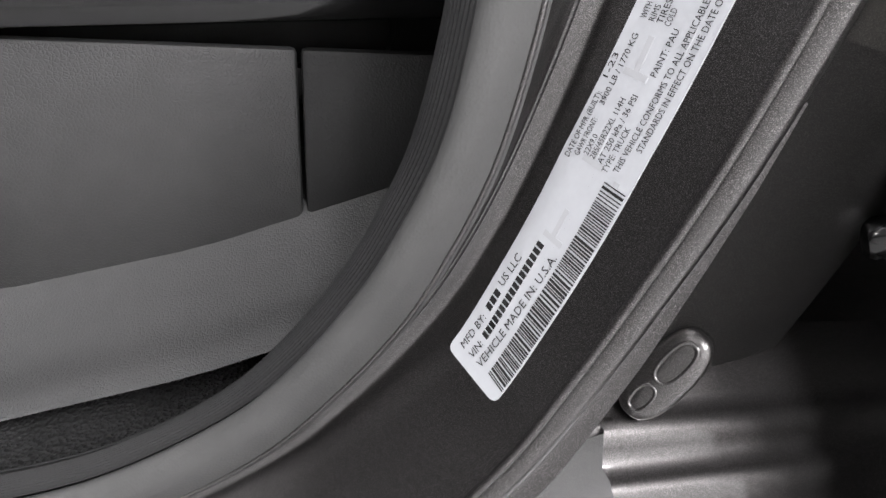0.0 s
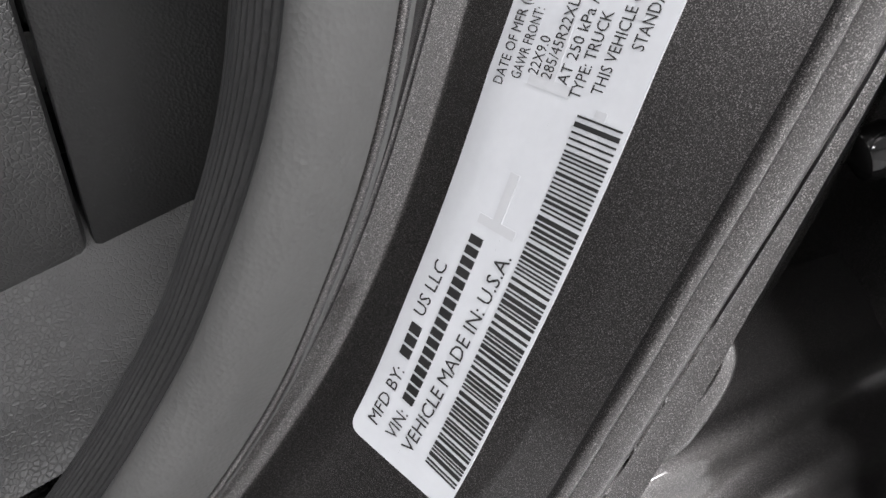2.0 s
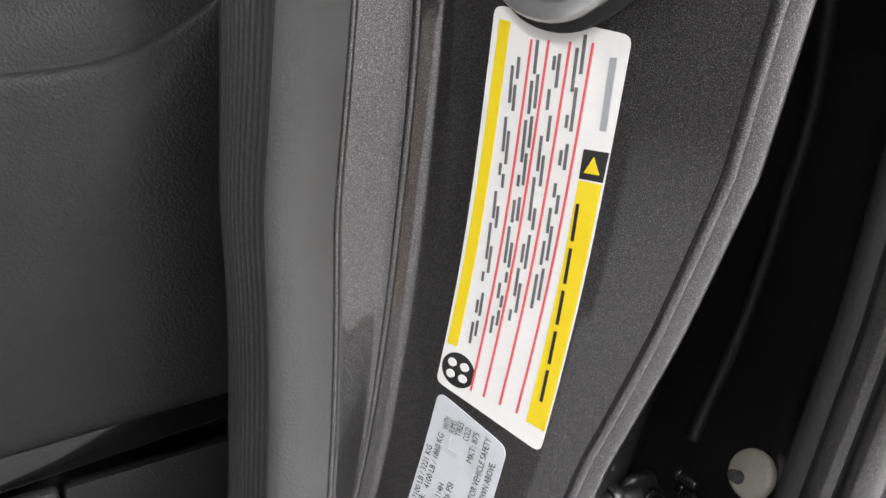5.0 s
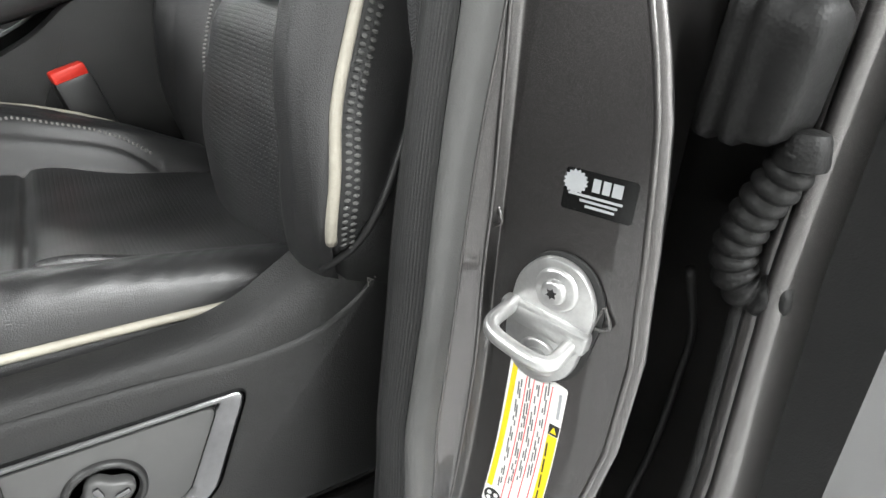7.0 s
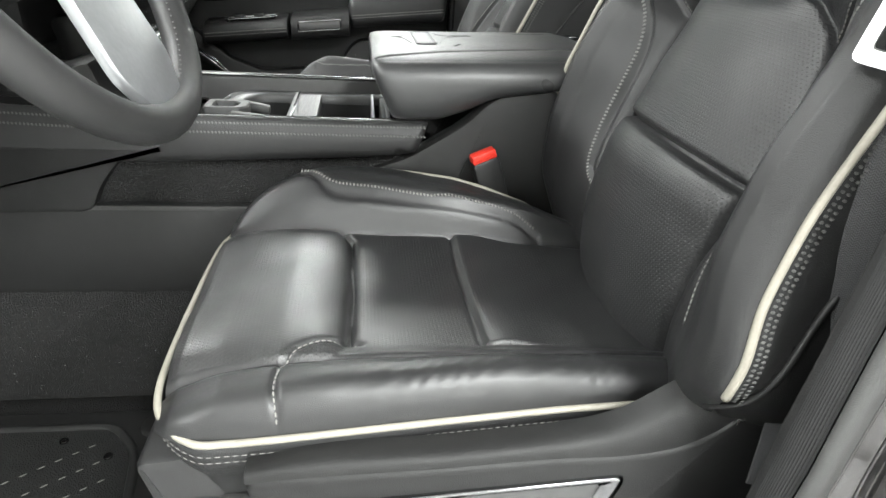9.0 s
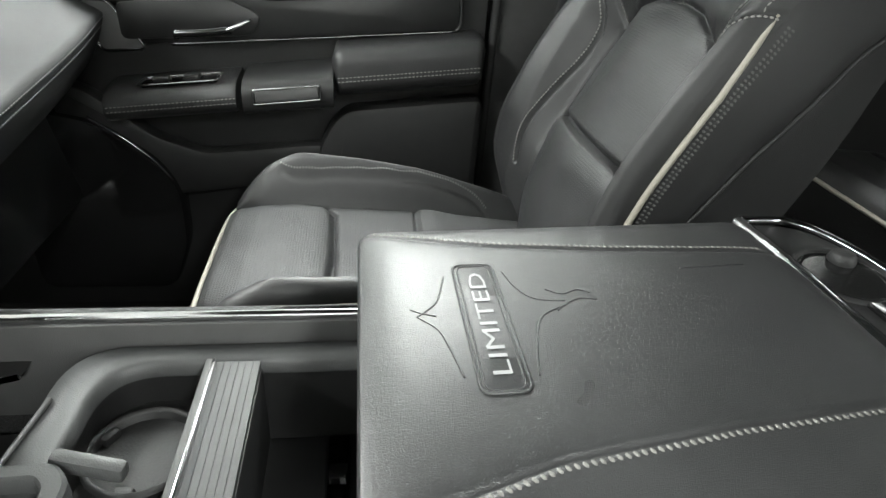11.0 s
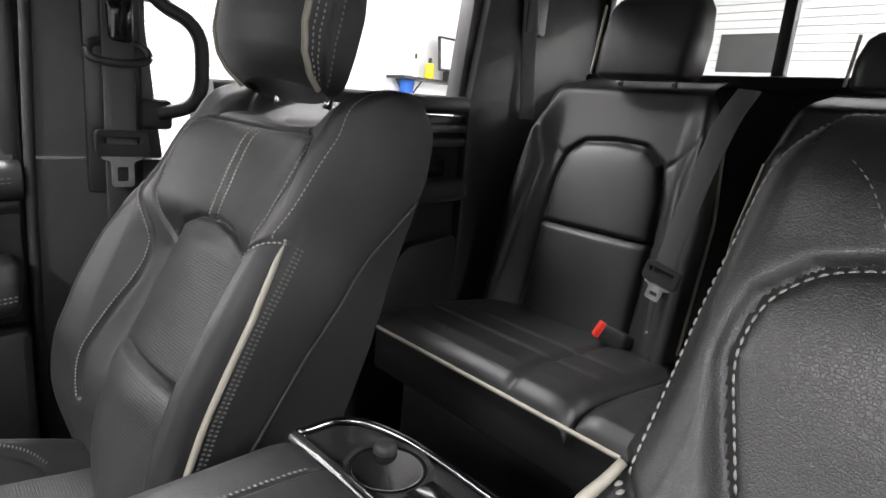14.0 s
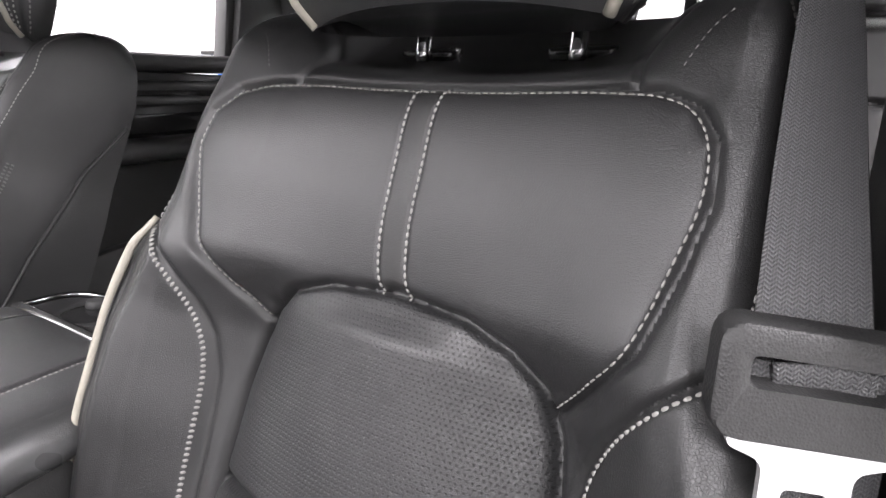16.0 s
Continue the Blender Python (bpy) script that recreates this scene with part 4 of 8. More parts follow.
# the lines that part the bands of the jamb: y and depth along the opening
RIB_IN = smooth_table(((-1.4, -0.686), (-0.05, -0.686), (0.0, -0.6826), (0.04, -0.680), (0.08, -0.6757), (0.12, -0.6738), (0.20, -0.675), (0.30, -0.6767), (0.42, -0.679), (0.48, -0.6758), (0.56, -0.672), (1.3, -0.668)))
RIB_IN_D = smooth_table(((-1.4, -0.0455), (0.0, -0.0446), (0.06, -0.0410), (0.12, -0.0459), (0.16, -0.0525), (0.25, -0.0600), (0.36, -0.0526), (0.48, -0.0433), (0.56, -0.040), (1.3, -0.038)))
RIB_OUT = smooth_table(((-1.4, -0.699), (-0.12, -0.6995), (-0.05, -0.7047), (0.0, -0.7094), (0.04, -0.7175), (0.08, -0.7215), (0.12, -0.716), (0.16, -0.7072), (0.25, -0.6995), (0.36, -0.7037), (0.42, -0.7022), (0.48, -0.6982), (0.56, -0.694), (1.3, -0.69)))
RIB_OUT_D = smooth_table(((-1.4, -0.040), (-0.05, -0.0422), (0.0, -0.0448), (0.08, -0.0428), (0.16, -0.0488), (0.25, -0.0535), (0.36, -0.0436), (0.48, -0.0353), (0.56, -0.032), (1.3, -0.030)))
BULB_OUT = smooth_table(((-1.4, -0.7085), (-0.12, -0.7085), (-0.05, -0.7134), (0.0, -0.7182), (0.04, -0.7250), (0.08, -0.7288), (0.12, -0.7258), (0.16, -0.7195), (0.20, -0.7134), (0.25, -0.7082), (0.36, -0.7106), (0.48, -0.7103), (0.56, -0.709), (1.3, -0.705)))
BULB_OUT_D = smooth_table(((-1.4, -0.021), (-0.12, -0.0212), (0.0, -0.0262), (0.08, -0.0280), (0.16, -0.0333), (0.25, -0.0358), (0.36, -0.0268), (0.48, -0.0187), (0.56, -0.0160), (1.3, -0.015)))
RIDGE = smooth_table(((-1.4, -0.703), (-0.12, -0.703), (0.0, -0.707), (0.04, -0.7115), (0.08, -0.7122), (0.12, -0.7122), (0.20, -0.7118), (0.25, -0.7128), (0.30, -0.7155), (0.36, -0.7165), (0.41, -0.7182), (0.46, -0.7150), (0.51, -0.7105), (0.56, -0.709), (1.3, -0.706)))
RIDGE_LIFT = smooth_table(((-1.4, 0.0078), (0.25, 0.0078), (0.31, 0.0068), (1.3, 0.0066)))
RIDGE_D = lambda q: -0.0012 - RIDGE_LIFT(q) + 0.35 * (-RIDGE(q) - 0.735)
FACE_IN = lambda q: 0 * q - 0.7205
FACE_IN_D = lambda q: 0 * q - 0.0012 + 0.35 * (0.7205 - 0.735)


def band(name, a, b, profile, mat, parent, label="", n=420):
    """A band between two lines of (y, depth); the profile gives (share of the way, y off, depth off)."""
    s = np.linspace(-1.3, 1.25, n)
    pr = np.asarray(profile, float)
    y = a[0](s)[:, None] + (b[0](s) - a[0](s))[:, None] * pr[None, :, 0] + pr[None, :, 1]
    d = a[1](s)[:, None] + (b[1](s) - a[1](s))[:, None] * pr[None, :, 0] + pr[None, :, 2]
    return strip_mesh(name, s, y, d, mat, parent, label)


def arc(points, n=28):
    return [tuple(p) for p in spline(points, n)]


pillar = thing("door_pillar", "grey metallic painted door pillar and sill of the truck", "car body", kind="structure")
rib_in, rib_out, bulb_out, ridge, face_in = (RIB_IN, RIB_IN_D), (RIB_OUT, RIB_OUT_D), (BULB_OUT, BULB_OUT_D), (RIDGE, RIDGE_D), (FACE_IN, FACE_IN_D)
trim_in = (lambda q: RIB_IN(q) + 0.022, lambda q: RIB_IN_D(q) + 0.37)
band("pillar_trim", trim_in, rib_in, arc([(0.0, 0.0, 0.0), (0.33, -0.005, -0.10), (0.62, -0.006, -0.07), (0.82, -0.003, -0.04), (0.93, -0.001, -0.022), (0.985, 0, -0.0065), (1.0, 0, 0.0)], 40), PLASTIC, pillar, "black grained plastic trim")
ribs = [(k / 47, -0.001 * math.sin(math.pi * k / 47), -0.0045 * math.sin(math.pi * k / 47) + ((0.0011 if k % 3 == 1 else -0.0005) if k > 12 else 0.0)) for k in range(48)]
band("ribbed_seal", rib_in, rib_out, ribs, RUBBER, pillar, "ribbed black rubber door seal")
band("bulb_seal", rib_out, bulb_out, arc([(0.0, 0.0, 0.003), (0.02, -0.001, -0.001), (0.14, -0.0035, -0.0050), (0.40, -0.0055, -0.0070), (0.70, -0.0050, -0.0065), (0.92, -0.0022, -0.0030), (1.0, 0.0, 0.002)]), SEAL_GREY, pillar, "smooth grey flocked seal lip")
band("inner_flange", bulb_out, ridge, arc([(-0.10, 0.003, 0.0), (0.0, 0, 0.0), (0.03, -0.0006, 0), (0.07, 0.0002, 0), (0.40, 0.0005, 0), (0.80, 0.0005, 0), (0.93, -0.0003, 0), (1.0, 0, 0.0)], 34), PAINT, pillar)
band("flange_shoulder", ridge, face_in, arc([(0, 0, 0), (0.02, 0, 0.0030), (0.06, 0, 0.0058), (0.13, 0, 0.0064), (0.3, 0, 0.0054), (0.6, 0, 0.0031), (1.0, 0, 0.0)], 30), PAINT, pillar)
paint_face = [(-0.7125 - 0.0505 * k / 12, 0.35 * (0.7125 + 0.0505 * k / 12 - 0.735), k / 12) for k in range(13)]
paint_out = arc([(-0.763, 0.0098, 1), (-0.7648, 0.0108, 1), (-0.7664, 0.0126, 1), (-0.7671, 0.0145, 1), (-0.7666, 0.0168, 1), (-0.7648, 0.0196, 1), (-0.7615, 0.0222, 1), (-0.757, 0.0242, 1)], 40)
for k, sec in enumerate((paint_face, paint_out)):
    jamb_strip(("pillar_face", "outer_flange")[k], sec, PAINT, pillar)
jamb_strip("hinge_face", arc([(-0.757, 0.0240, 1), (-0.7490, 0.0300, 0.9), (-0.7425, 0.046, 0.7), (-0.735, 0.075, 0.4), (-0.728, 0.105, 0.2), (-0.722, 0.124, 0)], 30), PAINT, pillar)
jamb_strip("hinge_pocket", [(-0.722, 0.124, 0), (-0.69, 0.126, 0), (-0.665, 0.13, 0), (-0.655, 0.15, 0), (-0.655, 0.30, 0)], PAINT, pillar)

# the return of the flange, flaring out towards the sill
sr, kr = np.linspace(-0.5, 0.128, 140)[:, None], np.linspace(0, 1, 12)[None]
crease = -0.771 - outward_shift(sr) - 0.0038
flare = np.interp(sr, [-0.5, 0.0, 0.05, 0.09, 0.13], [0.005, 0.004, 0.003, 0.0015, 0.0003])
strip_mesh("flange_return", sr[:, 0], crease - flare * kr, face_d(crease) + 0.0062 + 1.3 * flare * kr ** 0.8, PAINT, pillar)
sb = np.linspace(-1.2, 1.2, 300)
# thin tubes added on the flange edges to draw their highlight lines
tube("highlight_bead", jamb(sb, RIDGE(sb), RIDGE_D(sb) - 0.0002), 0.0014, PAINT, pillar, "thin painted tube added to catch a highlight on the flange", 10)
edge_y = -0.763 - 0.008 - outward_shift(sb)
tube("highlight_bead", jamb(sb, edge_y, 0.0098 + face_d(edge_y) - 0.35 * (0.763 - 0.735) + 0.0002), 0.0017, PAINT, pillar, "thin painted tube added to catch a highlight on the flange", 12)
tube("highlight_bead", jamb(sb, BULB_OUT(sb) - 0.0008, BULB_OUT_D(sb) - 0.0004), 0.0010, PAINT, pillar, "thin painted tube added to catch a highlight on the flange", 10)

# --- rear door of the driver's side -------------------------------------------
rear_door_left = thing("rear_door", "grey metallic closed rear door with black weather seal", "car door")
zz = np.linspace(-0.05, 0.72, 60)
edge_x = np.interp(zz, [-0.05, 0.1, 0.3, 0.4, 0.5, 0.6, 0.72], [0.36, 0.395, 0.415, 0.418, 0.420, 0.424, 0.43])
edge_y = np.interp(zz, [-0.05, 0.1, 0.3, 0.45, 0.6, 0.72], [-0.800, -0.808, -0.806, -0.799, -0.802, -0.812])
sec = [(0.9, -0.035), (0.3, -0.022), (0.05, -0.006), (0.006, -0.002), (0.001, 0.0), (-0.002, 0.004), (0.0, 0.008), (0.006, 0.011)]
G = np.stack([np.stack([edge_x + a, edge_y + b, zz], -1) for a, b in sec], 1)
m = len(sec)
mesh_object("door_skin", G.reshape(-1, 3), [(i * m + k, i * m + k + 1, (i + 1) * m + k + 1, (i + 1) * m + k) for i in range(59) for k in range(m - 1)], PAINT, rear_door_left)
sec = [(0.006, 0.011), (0.004, 0.016), (0.008, 0.022), (0.02, 0.024), (0.05, 0.05), (0.06, 0.16)]
G = np.stack([np.stack([edge_x + a, edge_y + b, zz], -1) for a, b in sec], 1)
m = len(sec)
mesh_object("door_frame", G.reshape(-1, 3), [(i * m + k, i * m + k + 1, (i + 1) * m + k + 1, (i + 1) * m + k) for i in range(59) for k in range(m - 1)], PAINT, rear_door_left)
tube("weather_seal", np.stack([edge_x + 0.012, edge_y + 0.024, zz], -1), 0.006, RUBBER, rear_door_left, "black rubber weather seal")

# --- cab shell ----------------------------------------------------------------
slab("cab_floor", (2.9, 1.42, 0.06), pose(0.4, 0.03, -0.03), CARPET, "black carpeted cab floor")
slab("sill_right", (2.5, 0.13, 0.11), pose(0.3, 0.795, -0.025), PLASTIC, "black plastic passenger side sill", 0.01)
slab("firewall", (0.06, 1.6, 1.0), pose(-1.08, 0, 0.35), CARPET, "black carpeted firewall")
slab("roof", (2.3, 1.5, 0.06), pose(0.75, 0.0, 1.36), HEADLINER, "black fabric headliner under the roof", 0.02)
slab("rear_wall", (0.06, 1.56, 1.05), pose(1.66, 0, 0.50), PLASTIC, "black cab rear wall")

# passenger door
door = thing("passenger_door", "black leather-trimmed front passenger door with chrome-edged inlay", "car door")
SLOPE = 0.083


def belt(x):
    return 0.775 + SLOPE * (x - 0.19)


def x_sweep(name, x0, x1, section, mat, parent, label="", n=40, rise=SLOPE, close=True, ends=0.0):
    """A section of (y, z) carried along x, rising with the belt line."""
    xs = np.linspace(x0, x1, n)
    sec = np.asarray(section, float)
    G = []
    for x in xs:
        k = 1.0
        if ends:
            e = min(x - x0, x1 - x) / ends
            k = math.sqrt(max(0.0, 1 - (1 - min(1, e)) ** 2)) * 0.94 + 0.06
        c = sec.mean(0)
        s2 = c + (sec - c) * np.array([k, k])
        G.append(np.stack([np.full(len(sec), x), s2[:, 0], s2[:, 1] + rise * (x - 0.19)], -1))
    G = np.array(G)
    m = len(sec)
    F = [(i * m + k, i * m + (k + 1) % m, (i + 1) * m + (k + 1) % m, (i + 1) * m + k) for i in range(n - 1) for k in range(m if close else m - 1)]
    if close:
        F += [tuple(range(m))[::-1], tuple((n - 1) * m + k for k in range(m))]
    ob = mesh_object(name, G.reshape(-1, 3), F, mat, parent, label)
    bm = bmesh.new()
    bm.from_mesh(ob.data)
    bmesh.ops.recalc_face_normals(bm, faces=bm.faces)
    bm.to_mesh(ob.data)
    bm.free()
    ob.data.set_sharp_from_angle(angle=radians(50))
    return ob


part("door_shell", bm_box((1.14, 0.06, 0.74), pose(-0.377, 0.835, 0.37), 0.01), PLASTIC, door)
x_sweep("upper_pad", -0.93, 0.190, arc([(0.840, 0.772), (0.805, 0.781), (0.780, 0.776), (0.770, 0.760), (0.772, 0.735), (0.785, 0.722), (0.80, 0.718)], 24) + [(0.84, 0.715)], LEATHER, door)
for z in (0.7580, 0.7515):
    xs = np.linspace(-0.92, 0.185, 260)
    stitches("stitching", np.stack([xs, np.full(260, 0.7695), z + SLOPE * (xs - 0.19)], -1), np.tile([0, -1, 0.15], (260, 1)), THREAD, door, 0.0046, 0.003, 0.001, 0.0008)
x_sweep("shoulder_panel", -0.93, 0.185, arc([(0.84, 0.724), (0.796, 0.724), (0.790, 0.719), (0.789, 0.713), (0.792, 0.709)], 14) + [(0.84, 0.707)], LEATHER, door)
x_sweep("window_ledge", -0.93, 0.184, [(0.835, 0.797), (0.812, 0.797), (0.808, 0.780), (0.835, 0.774)], PLASTIC_GREY, door, "grey felt window ledge")
roll = spline([(-0.90, 0.785, 0.640), (-0.50, 0.785, 0.675), (-0.048, 0.785, 0.7135), (0.085, 0.785, 0.7255), (0.112, 0.785, 0.7205), (0.130, 0.785, 0.7175), (0.184, 0.785, 0.7245)], 90)
Vr, Fr = ribbon_section(roll, [(-0.016, 0.0), (-0.012, 0.004), (-0.002, 0.008), (0.006, 0.006), (0.008, 0.0)], (0, -1, 0))
mesh_object("panel_roll", Vr, Fr, LEATHER, door)
x_sweep("mid_panel", -0.93, 0.185, [(0.84, 0.70), (0.792, 0.70), (0.790, 0.62), (0.796, 0.56), (0.84, 0.55)], PLASTIC, door)
# inlay with its bright frame
frame_line = rounded([(-0.395, 0.583), (0.141, 0.630), (0.141, 0.693), (-0.175, 0.667), (-0.222, 0.685), (-0.395, 0.671)], [0.01, 0.012, 0.012, 0.01, 0.01, 0.02])
flat = Matrix(((1, 0, 0, 0), (0, 0, 1, 0.792), (0, 1, 0, 0), (0, 0, 0, 1)))
part("inlay", bm_prism(frame_line, -0.010, flat, 0.003), SATIN_BLACK, door, "satin black inlay panel")
tube("inlay_trim", spline([(-0.390, 0.7785, 0.668), (-0.30, 0.7785, 0.679), (-0.228, 0.7785, 0.6855), (-0.200, 0.7785, 0.676), (-0.172, 0.7785, 0.667), (0.0, 0.7785, 0.6815), (0.132, 0.7785, 0.6925)], 80), 0.0030, DARK_CHROME, door, "smoked chrome trim line", 8)
tube("inlay_trim", spline([(-0.345, 0.7785, 0.587), (-0.2, 0.7785, 0.5995), (0.0, 0.7785, 0.617), (0.136, 0.7785, 0.629)], 60), 0.0030, DARK_CHROME, door, "smoked chrome trim line", 8)
tube("inlay_end", spline([(0.132, 0.7790, 0.6925), (0.141, 0.7790, 0.686), (0.1435, 0.7790, 0.66), (0.1435, 0.7790, 0.640), (0.136, 0.7790, 0.629)], 30), 0.0028, PLASTIC_SMOOTH, door, "", 8)
for k in range(5):
    z0, x1 = 0.0035 + 0.0042 * k, 0.128 - 0.008 * k
    tube("trim_rib", np.array([(x, 0.7815, 0.667 + z0 + 0.0833 * (x + 0.172)) for x in np.linspace(-0.160 - 0.004 * k, x1, 20)]), 0.0021, PLASTIC_SMOOTH, door, "", 6)
part("rib_bed", bm_prism([(-0.172, 0.667), (0.128, 0.692), (0.085, 0.711), (-0.170, 0.690)], -0.009, flat), PLASTIC_SMOOTH, door)
tw = rounded([(-0.481, 0.652), (-0.436, 0.652), (-0.387, 0.577), (-0.459, 0.571)], 0.012)
part("tweeter_plate", bm_prism(tw, -0.010, flat, 0.002), PLASTIC_GREY, door, "grey tweeter plate")
tube("tweeter_rim", np.array([(x, 0.7815, z) for x, z in tw]), 0.0024, DARK_CHROME, door, "smoked chrome rim", 8, True, (0, -1, 0.01))
# pull cup and handle on the inlay
part("handle_cup", bm_prism(rounded([(-0.43, 0.60), (-0.22, 0.615), (-0.20, 0.648), (-0.25, 0.672), (-0.43, 0.66)], 0.015), -0.004, Matrix.Translation((0, -0.0135, 0)) @ flat, 0.002), SATIN_BLACK, door)
hl = spline([(-0.345, 0.774, 0.6135), (-0.30, 0.769, 0.6180), (-0.252, 0.768, 0.6245)], 24)
tube("inner_handle", hl, 0.0065, GLOSS_BLACK, door, "gloss black inner door handle", 12, False, (0, -1, 0.2))
tube("handle_line", hl + np.array([0, -0.0045, 0.0055]), 0.0012, DARK_CHROME, door, "thin chrome line", 8)
tube("handle_tip", spline([(-0.258, 0.766, 0.6240), (-0.240, 0.765, 0.6320), (-0.218, 0.769, 0.6420)], 14), np.linspace(0.0048, 0.0022, 14), CHROME, door, "chrome handle tip", 10, False, (0, -1, 0.2))
# armrest in three pieces
x_sweep("armrest", -0.085, 0.178, arc([(0.80, 0.643), (0.745, 0.642), (0.720, 0.638), (0.707, 0.626), (0.7035, 0.606), (0.704, 0.580), (0.716, 0.565)], 28) + [(0.80, 0.56)], LEATHER, door, "padded black leather armrest", rise=0.11, ends=0.016)
for z in (0.597, 0.5905):
    xs = np.linspace(-0.075, 0.168, 70)
    stitches("stitching", np.stack([xs, np.full(70, 0.7018), z + 0.11 * (xs - 0.19)], -1), np.tile([0, -1, 0.1], (70, 1)), THREAD, door, 0.0044, 0.0022, 0.0017, 0.0010)
x_sweep("pull_block", -0.235, -0.078, arc([(0.80, 0.610), (0.735, 0.608), (0.700, 0.598), (0.692, 0.580), (0.696, 0.556), (0.712, 0.546)], 18) + [(0.80, 0.545)], PLASTIC_SMOOTH, door, "satin black pull block", rise=0.11, ends=0.004)
part("pull_plate", bm_box((0.104, 0.006, 0.020), pose(-0.158, 0.6915, 0.5415, -8, -6.3, 0), 0.003), SWITCH_GREY, door, "satin grey insert")
tube("pull_rim", np.array([(-0.158 + a * math.cos(0.11) , 0.6888, 0.5415 + b + a * 0.11) for a, b in rounded([(-0.055, -0.012), (0.055, -0.012), (0.055, 0.012), (-0.055, 0.012)], 0.004, 3)]), 0.0018, CHROME, door, "chrome rim", 8, True, (0, -1, 0.01))
x_sweep("switch_arm", -0.46, -0.237, arc([(0.80, 0.606), (0.735, 0.603), (0.704, 0.590), (0.698, 0.572), (0.704, 0.556), (0.725, 0.548)], 18) + [(0.80, 0.545)], LEATHER, door, "", rise=0.11, ends=0.008)
for z in (0.578, 0.570):
    xs = np.linspace(-0.45, -0.24, 60)
    stitches("stitching", np.stack([xs, np.full(60, 0.6972), z + 0.11 * (xs - 0.19)], -1), np.tile([0, -1, 0.1], (60, 1)), THREAD, door, 0.0044, 0.0022, 0.0017, 0.0010)
sw = Matrix.Translation((-0.335, 0.738, 0.5425)) @ Matrix.Rotation(-0.11, 4, "Y")
part("switch_plate", bm_prism(rounded([(-0.062, -0.020), (0.062, -0.020), (0.062, 0.020), (-0.062, 0.020)], 0.008), 0.006, sw, 0.002), GLOSS_BLACK, door, "gloss black window switch plate")
for k in (-0.03, 0.02):
    part("window_switch", bm_box((0.026, 0.018, 0.010), sw @ pose(k, 0, 0.009, 6, 0, 0), 0.003), PLASTIC_SMOOTH, door)
tube("switch_rim", np.array([tuple(sw @ Vector((a, b, 0.006))) for a, b in rounded([(-0.066, -0.024), (0.066, -0.024), (0.066, 0.024), (-0.066, 0.024)], 0.010, 4)]), 0.0011, CHROME, door, "thin chrome rim", 8, True, (0, 0, 1))
# lower panel: pocket, bin and loudspeaker
lower = rounded([(-0.12, 0.07), (0.185, 0.07), (0.185, 0.53), (-0.060, 0.502), (-0.085, 0.48), (-0.115, 0.425)], [0.01, 0.02, 0.02, 0.02, 0.02, 0.03])
part("lower_panel", bm_prism(lower, -0.055, flat, 0.012), PLASTIC, door)
part("pocket_ledge", bm_prism(rounded([(-0.55, 0.30), (-0.10, 0.36), (-0.10, 0.432), (-0.32, 0.410), (-0.40, 0.44), (-0.50, 0.52), (-0.56, 0.54)], 0.02), -0.040, flat, 0.010), PLASTIC, door)
grille = rounded([(-0.66, 0.12), (-0.41, 0.12), (-0.372, 0.22), (-0.368, 0.34), (-0.40, 0.40), (-0.49, 0.468), (-0.66, 0.50)], 0.03)
part("speaker_grille", bm_prism(grille, -0.052, flat, 0.010), GLOSS_BLACK, door, "black loudspeaker grille")
g2 = spline([(-0.50, 0.736, 0.478), (-0.45, 0.733, 0.446), (-0.405, 0.733, 0.405), (-0.375, 0.734, 0.36)], 30)
tube("grille_trim", g2, 0.0030, DARK_CHROME, door, "smoked chrome trim")
part("lock_button", bm_cyl(0.0065, 0.0055, 0.016, pose(0.118, 0.800, 0.765), 18, 0.002), CHROME, door, "chrome lock button")
part("lock_ring", bm_cyl(0.0125, 0.011, 0.006, pose(0.118, 0.800, 0.766), 20, 0.002), PLASTIC_SMOOTH, door)
part("window_frame", bm_join(bm_box((0.028, 0.05, 0.60), pose(0.183, 0.835, 1.06), 0.006), bm_box((0.9, 0.05, 0.03), pose(-0.25, 0.80, 1.33, 0, 0, 0), 0.006)), PLASTIC_SMOOTH, door)

pane_p = part("window_pane", bm_box((1.12, 0.004, 0.56), pose(-0.39, 0.838, 1.04)), GLASS, door, "clear side glass")
pane_p.visible_shadow = False
part("glass_sticker", bm_box((0.062, 0.001, 0.014), pose(0.150, 0.8345, 0.812, 0, -4, 0)), WHITE_LABEL, door, "small pale sticker on the glass")
for k in range(3):
    part("sticker_bar", bm_box((0.026, 0.0006, 0.0012), pose(0.158, 0.8338, 0.8105 + 0.003 * k, 0, -4, 0)), GHOST, door)


# --- centre console -----------------------------------------------------------


def loft(name, rings, mat, parent, label="", cap_low=True, cap_high=True):
    """Rings of equal count, joined from first to last."""
    R3 = np.asarray(rings, float)
    n, m = R3.shape[:2]
    F = [(i * m + k, i * m + (k + 1) % m, (i + 1) * m + (k + 1) % m, (i + 1) * m + k) for i in range(n - 1) for k in range(m)]
    if cap_low:
        F.append(tuple(range(m))[::-1])
    if cap_high:
        F.append(tuple((n - 1) * m + k for k in range(m)))
    ob = mesh_object(name, R3.reshape(-1, 3), F, mat, parent, label)
    bm = bmesh.new()
    bm.from_mesh(ob.data)
    bmesh.ops.recalc_face_normals(bm, faces=bm.faces)
    bm.to_mesh(ob.data)
    bm.free()
    return ob


def plan_ring(x0, x1, y0, y1, r, z, count=12):
    pts = rounded([(x0, y0), (x1, y0), (x1, y1), (x0, y1)], r, count)
    z = z if callable(z) else (lambda x, y, zz=z: zz)
    return [(x, y, z(x, y)) for x, y in pts]


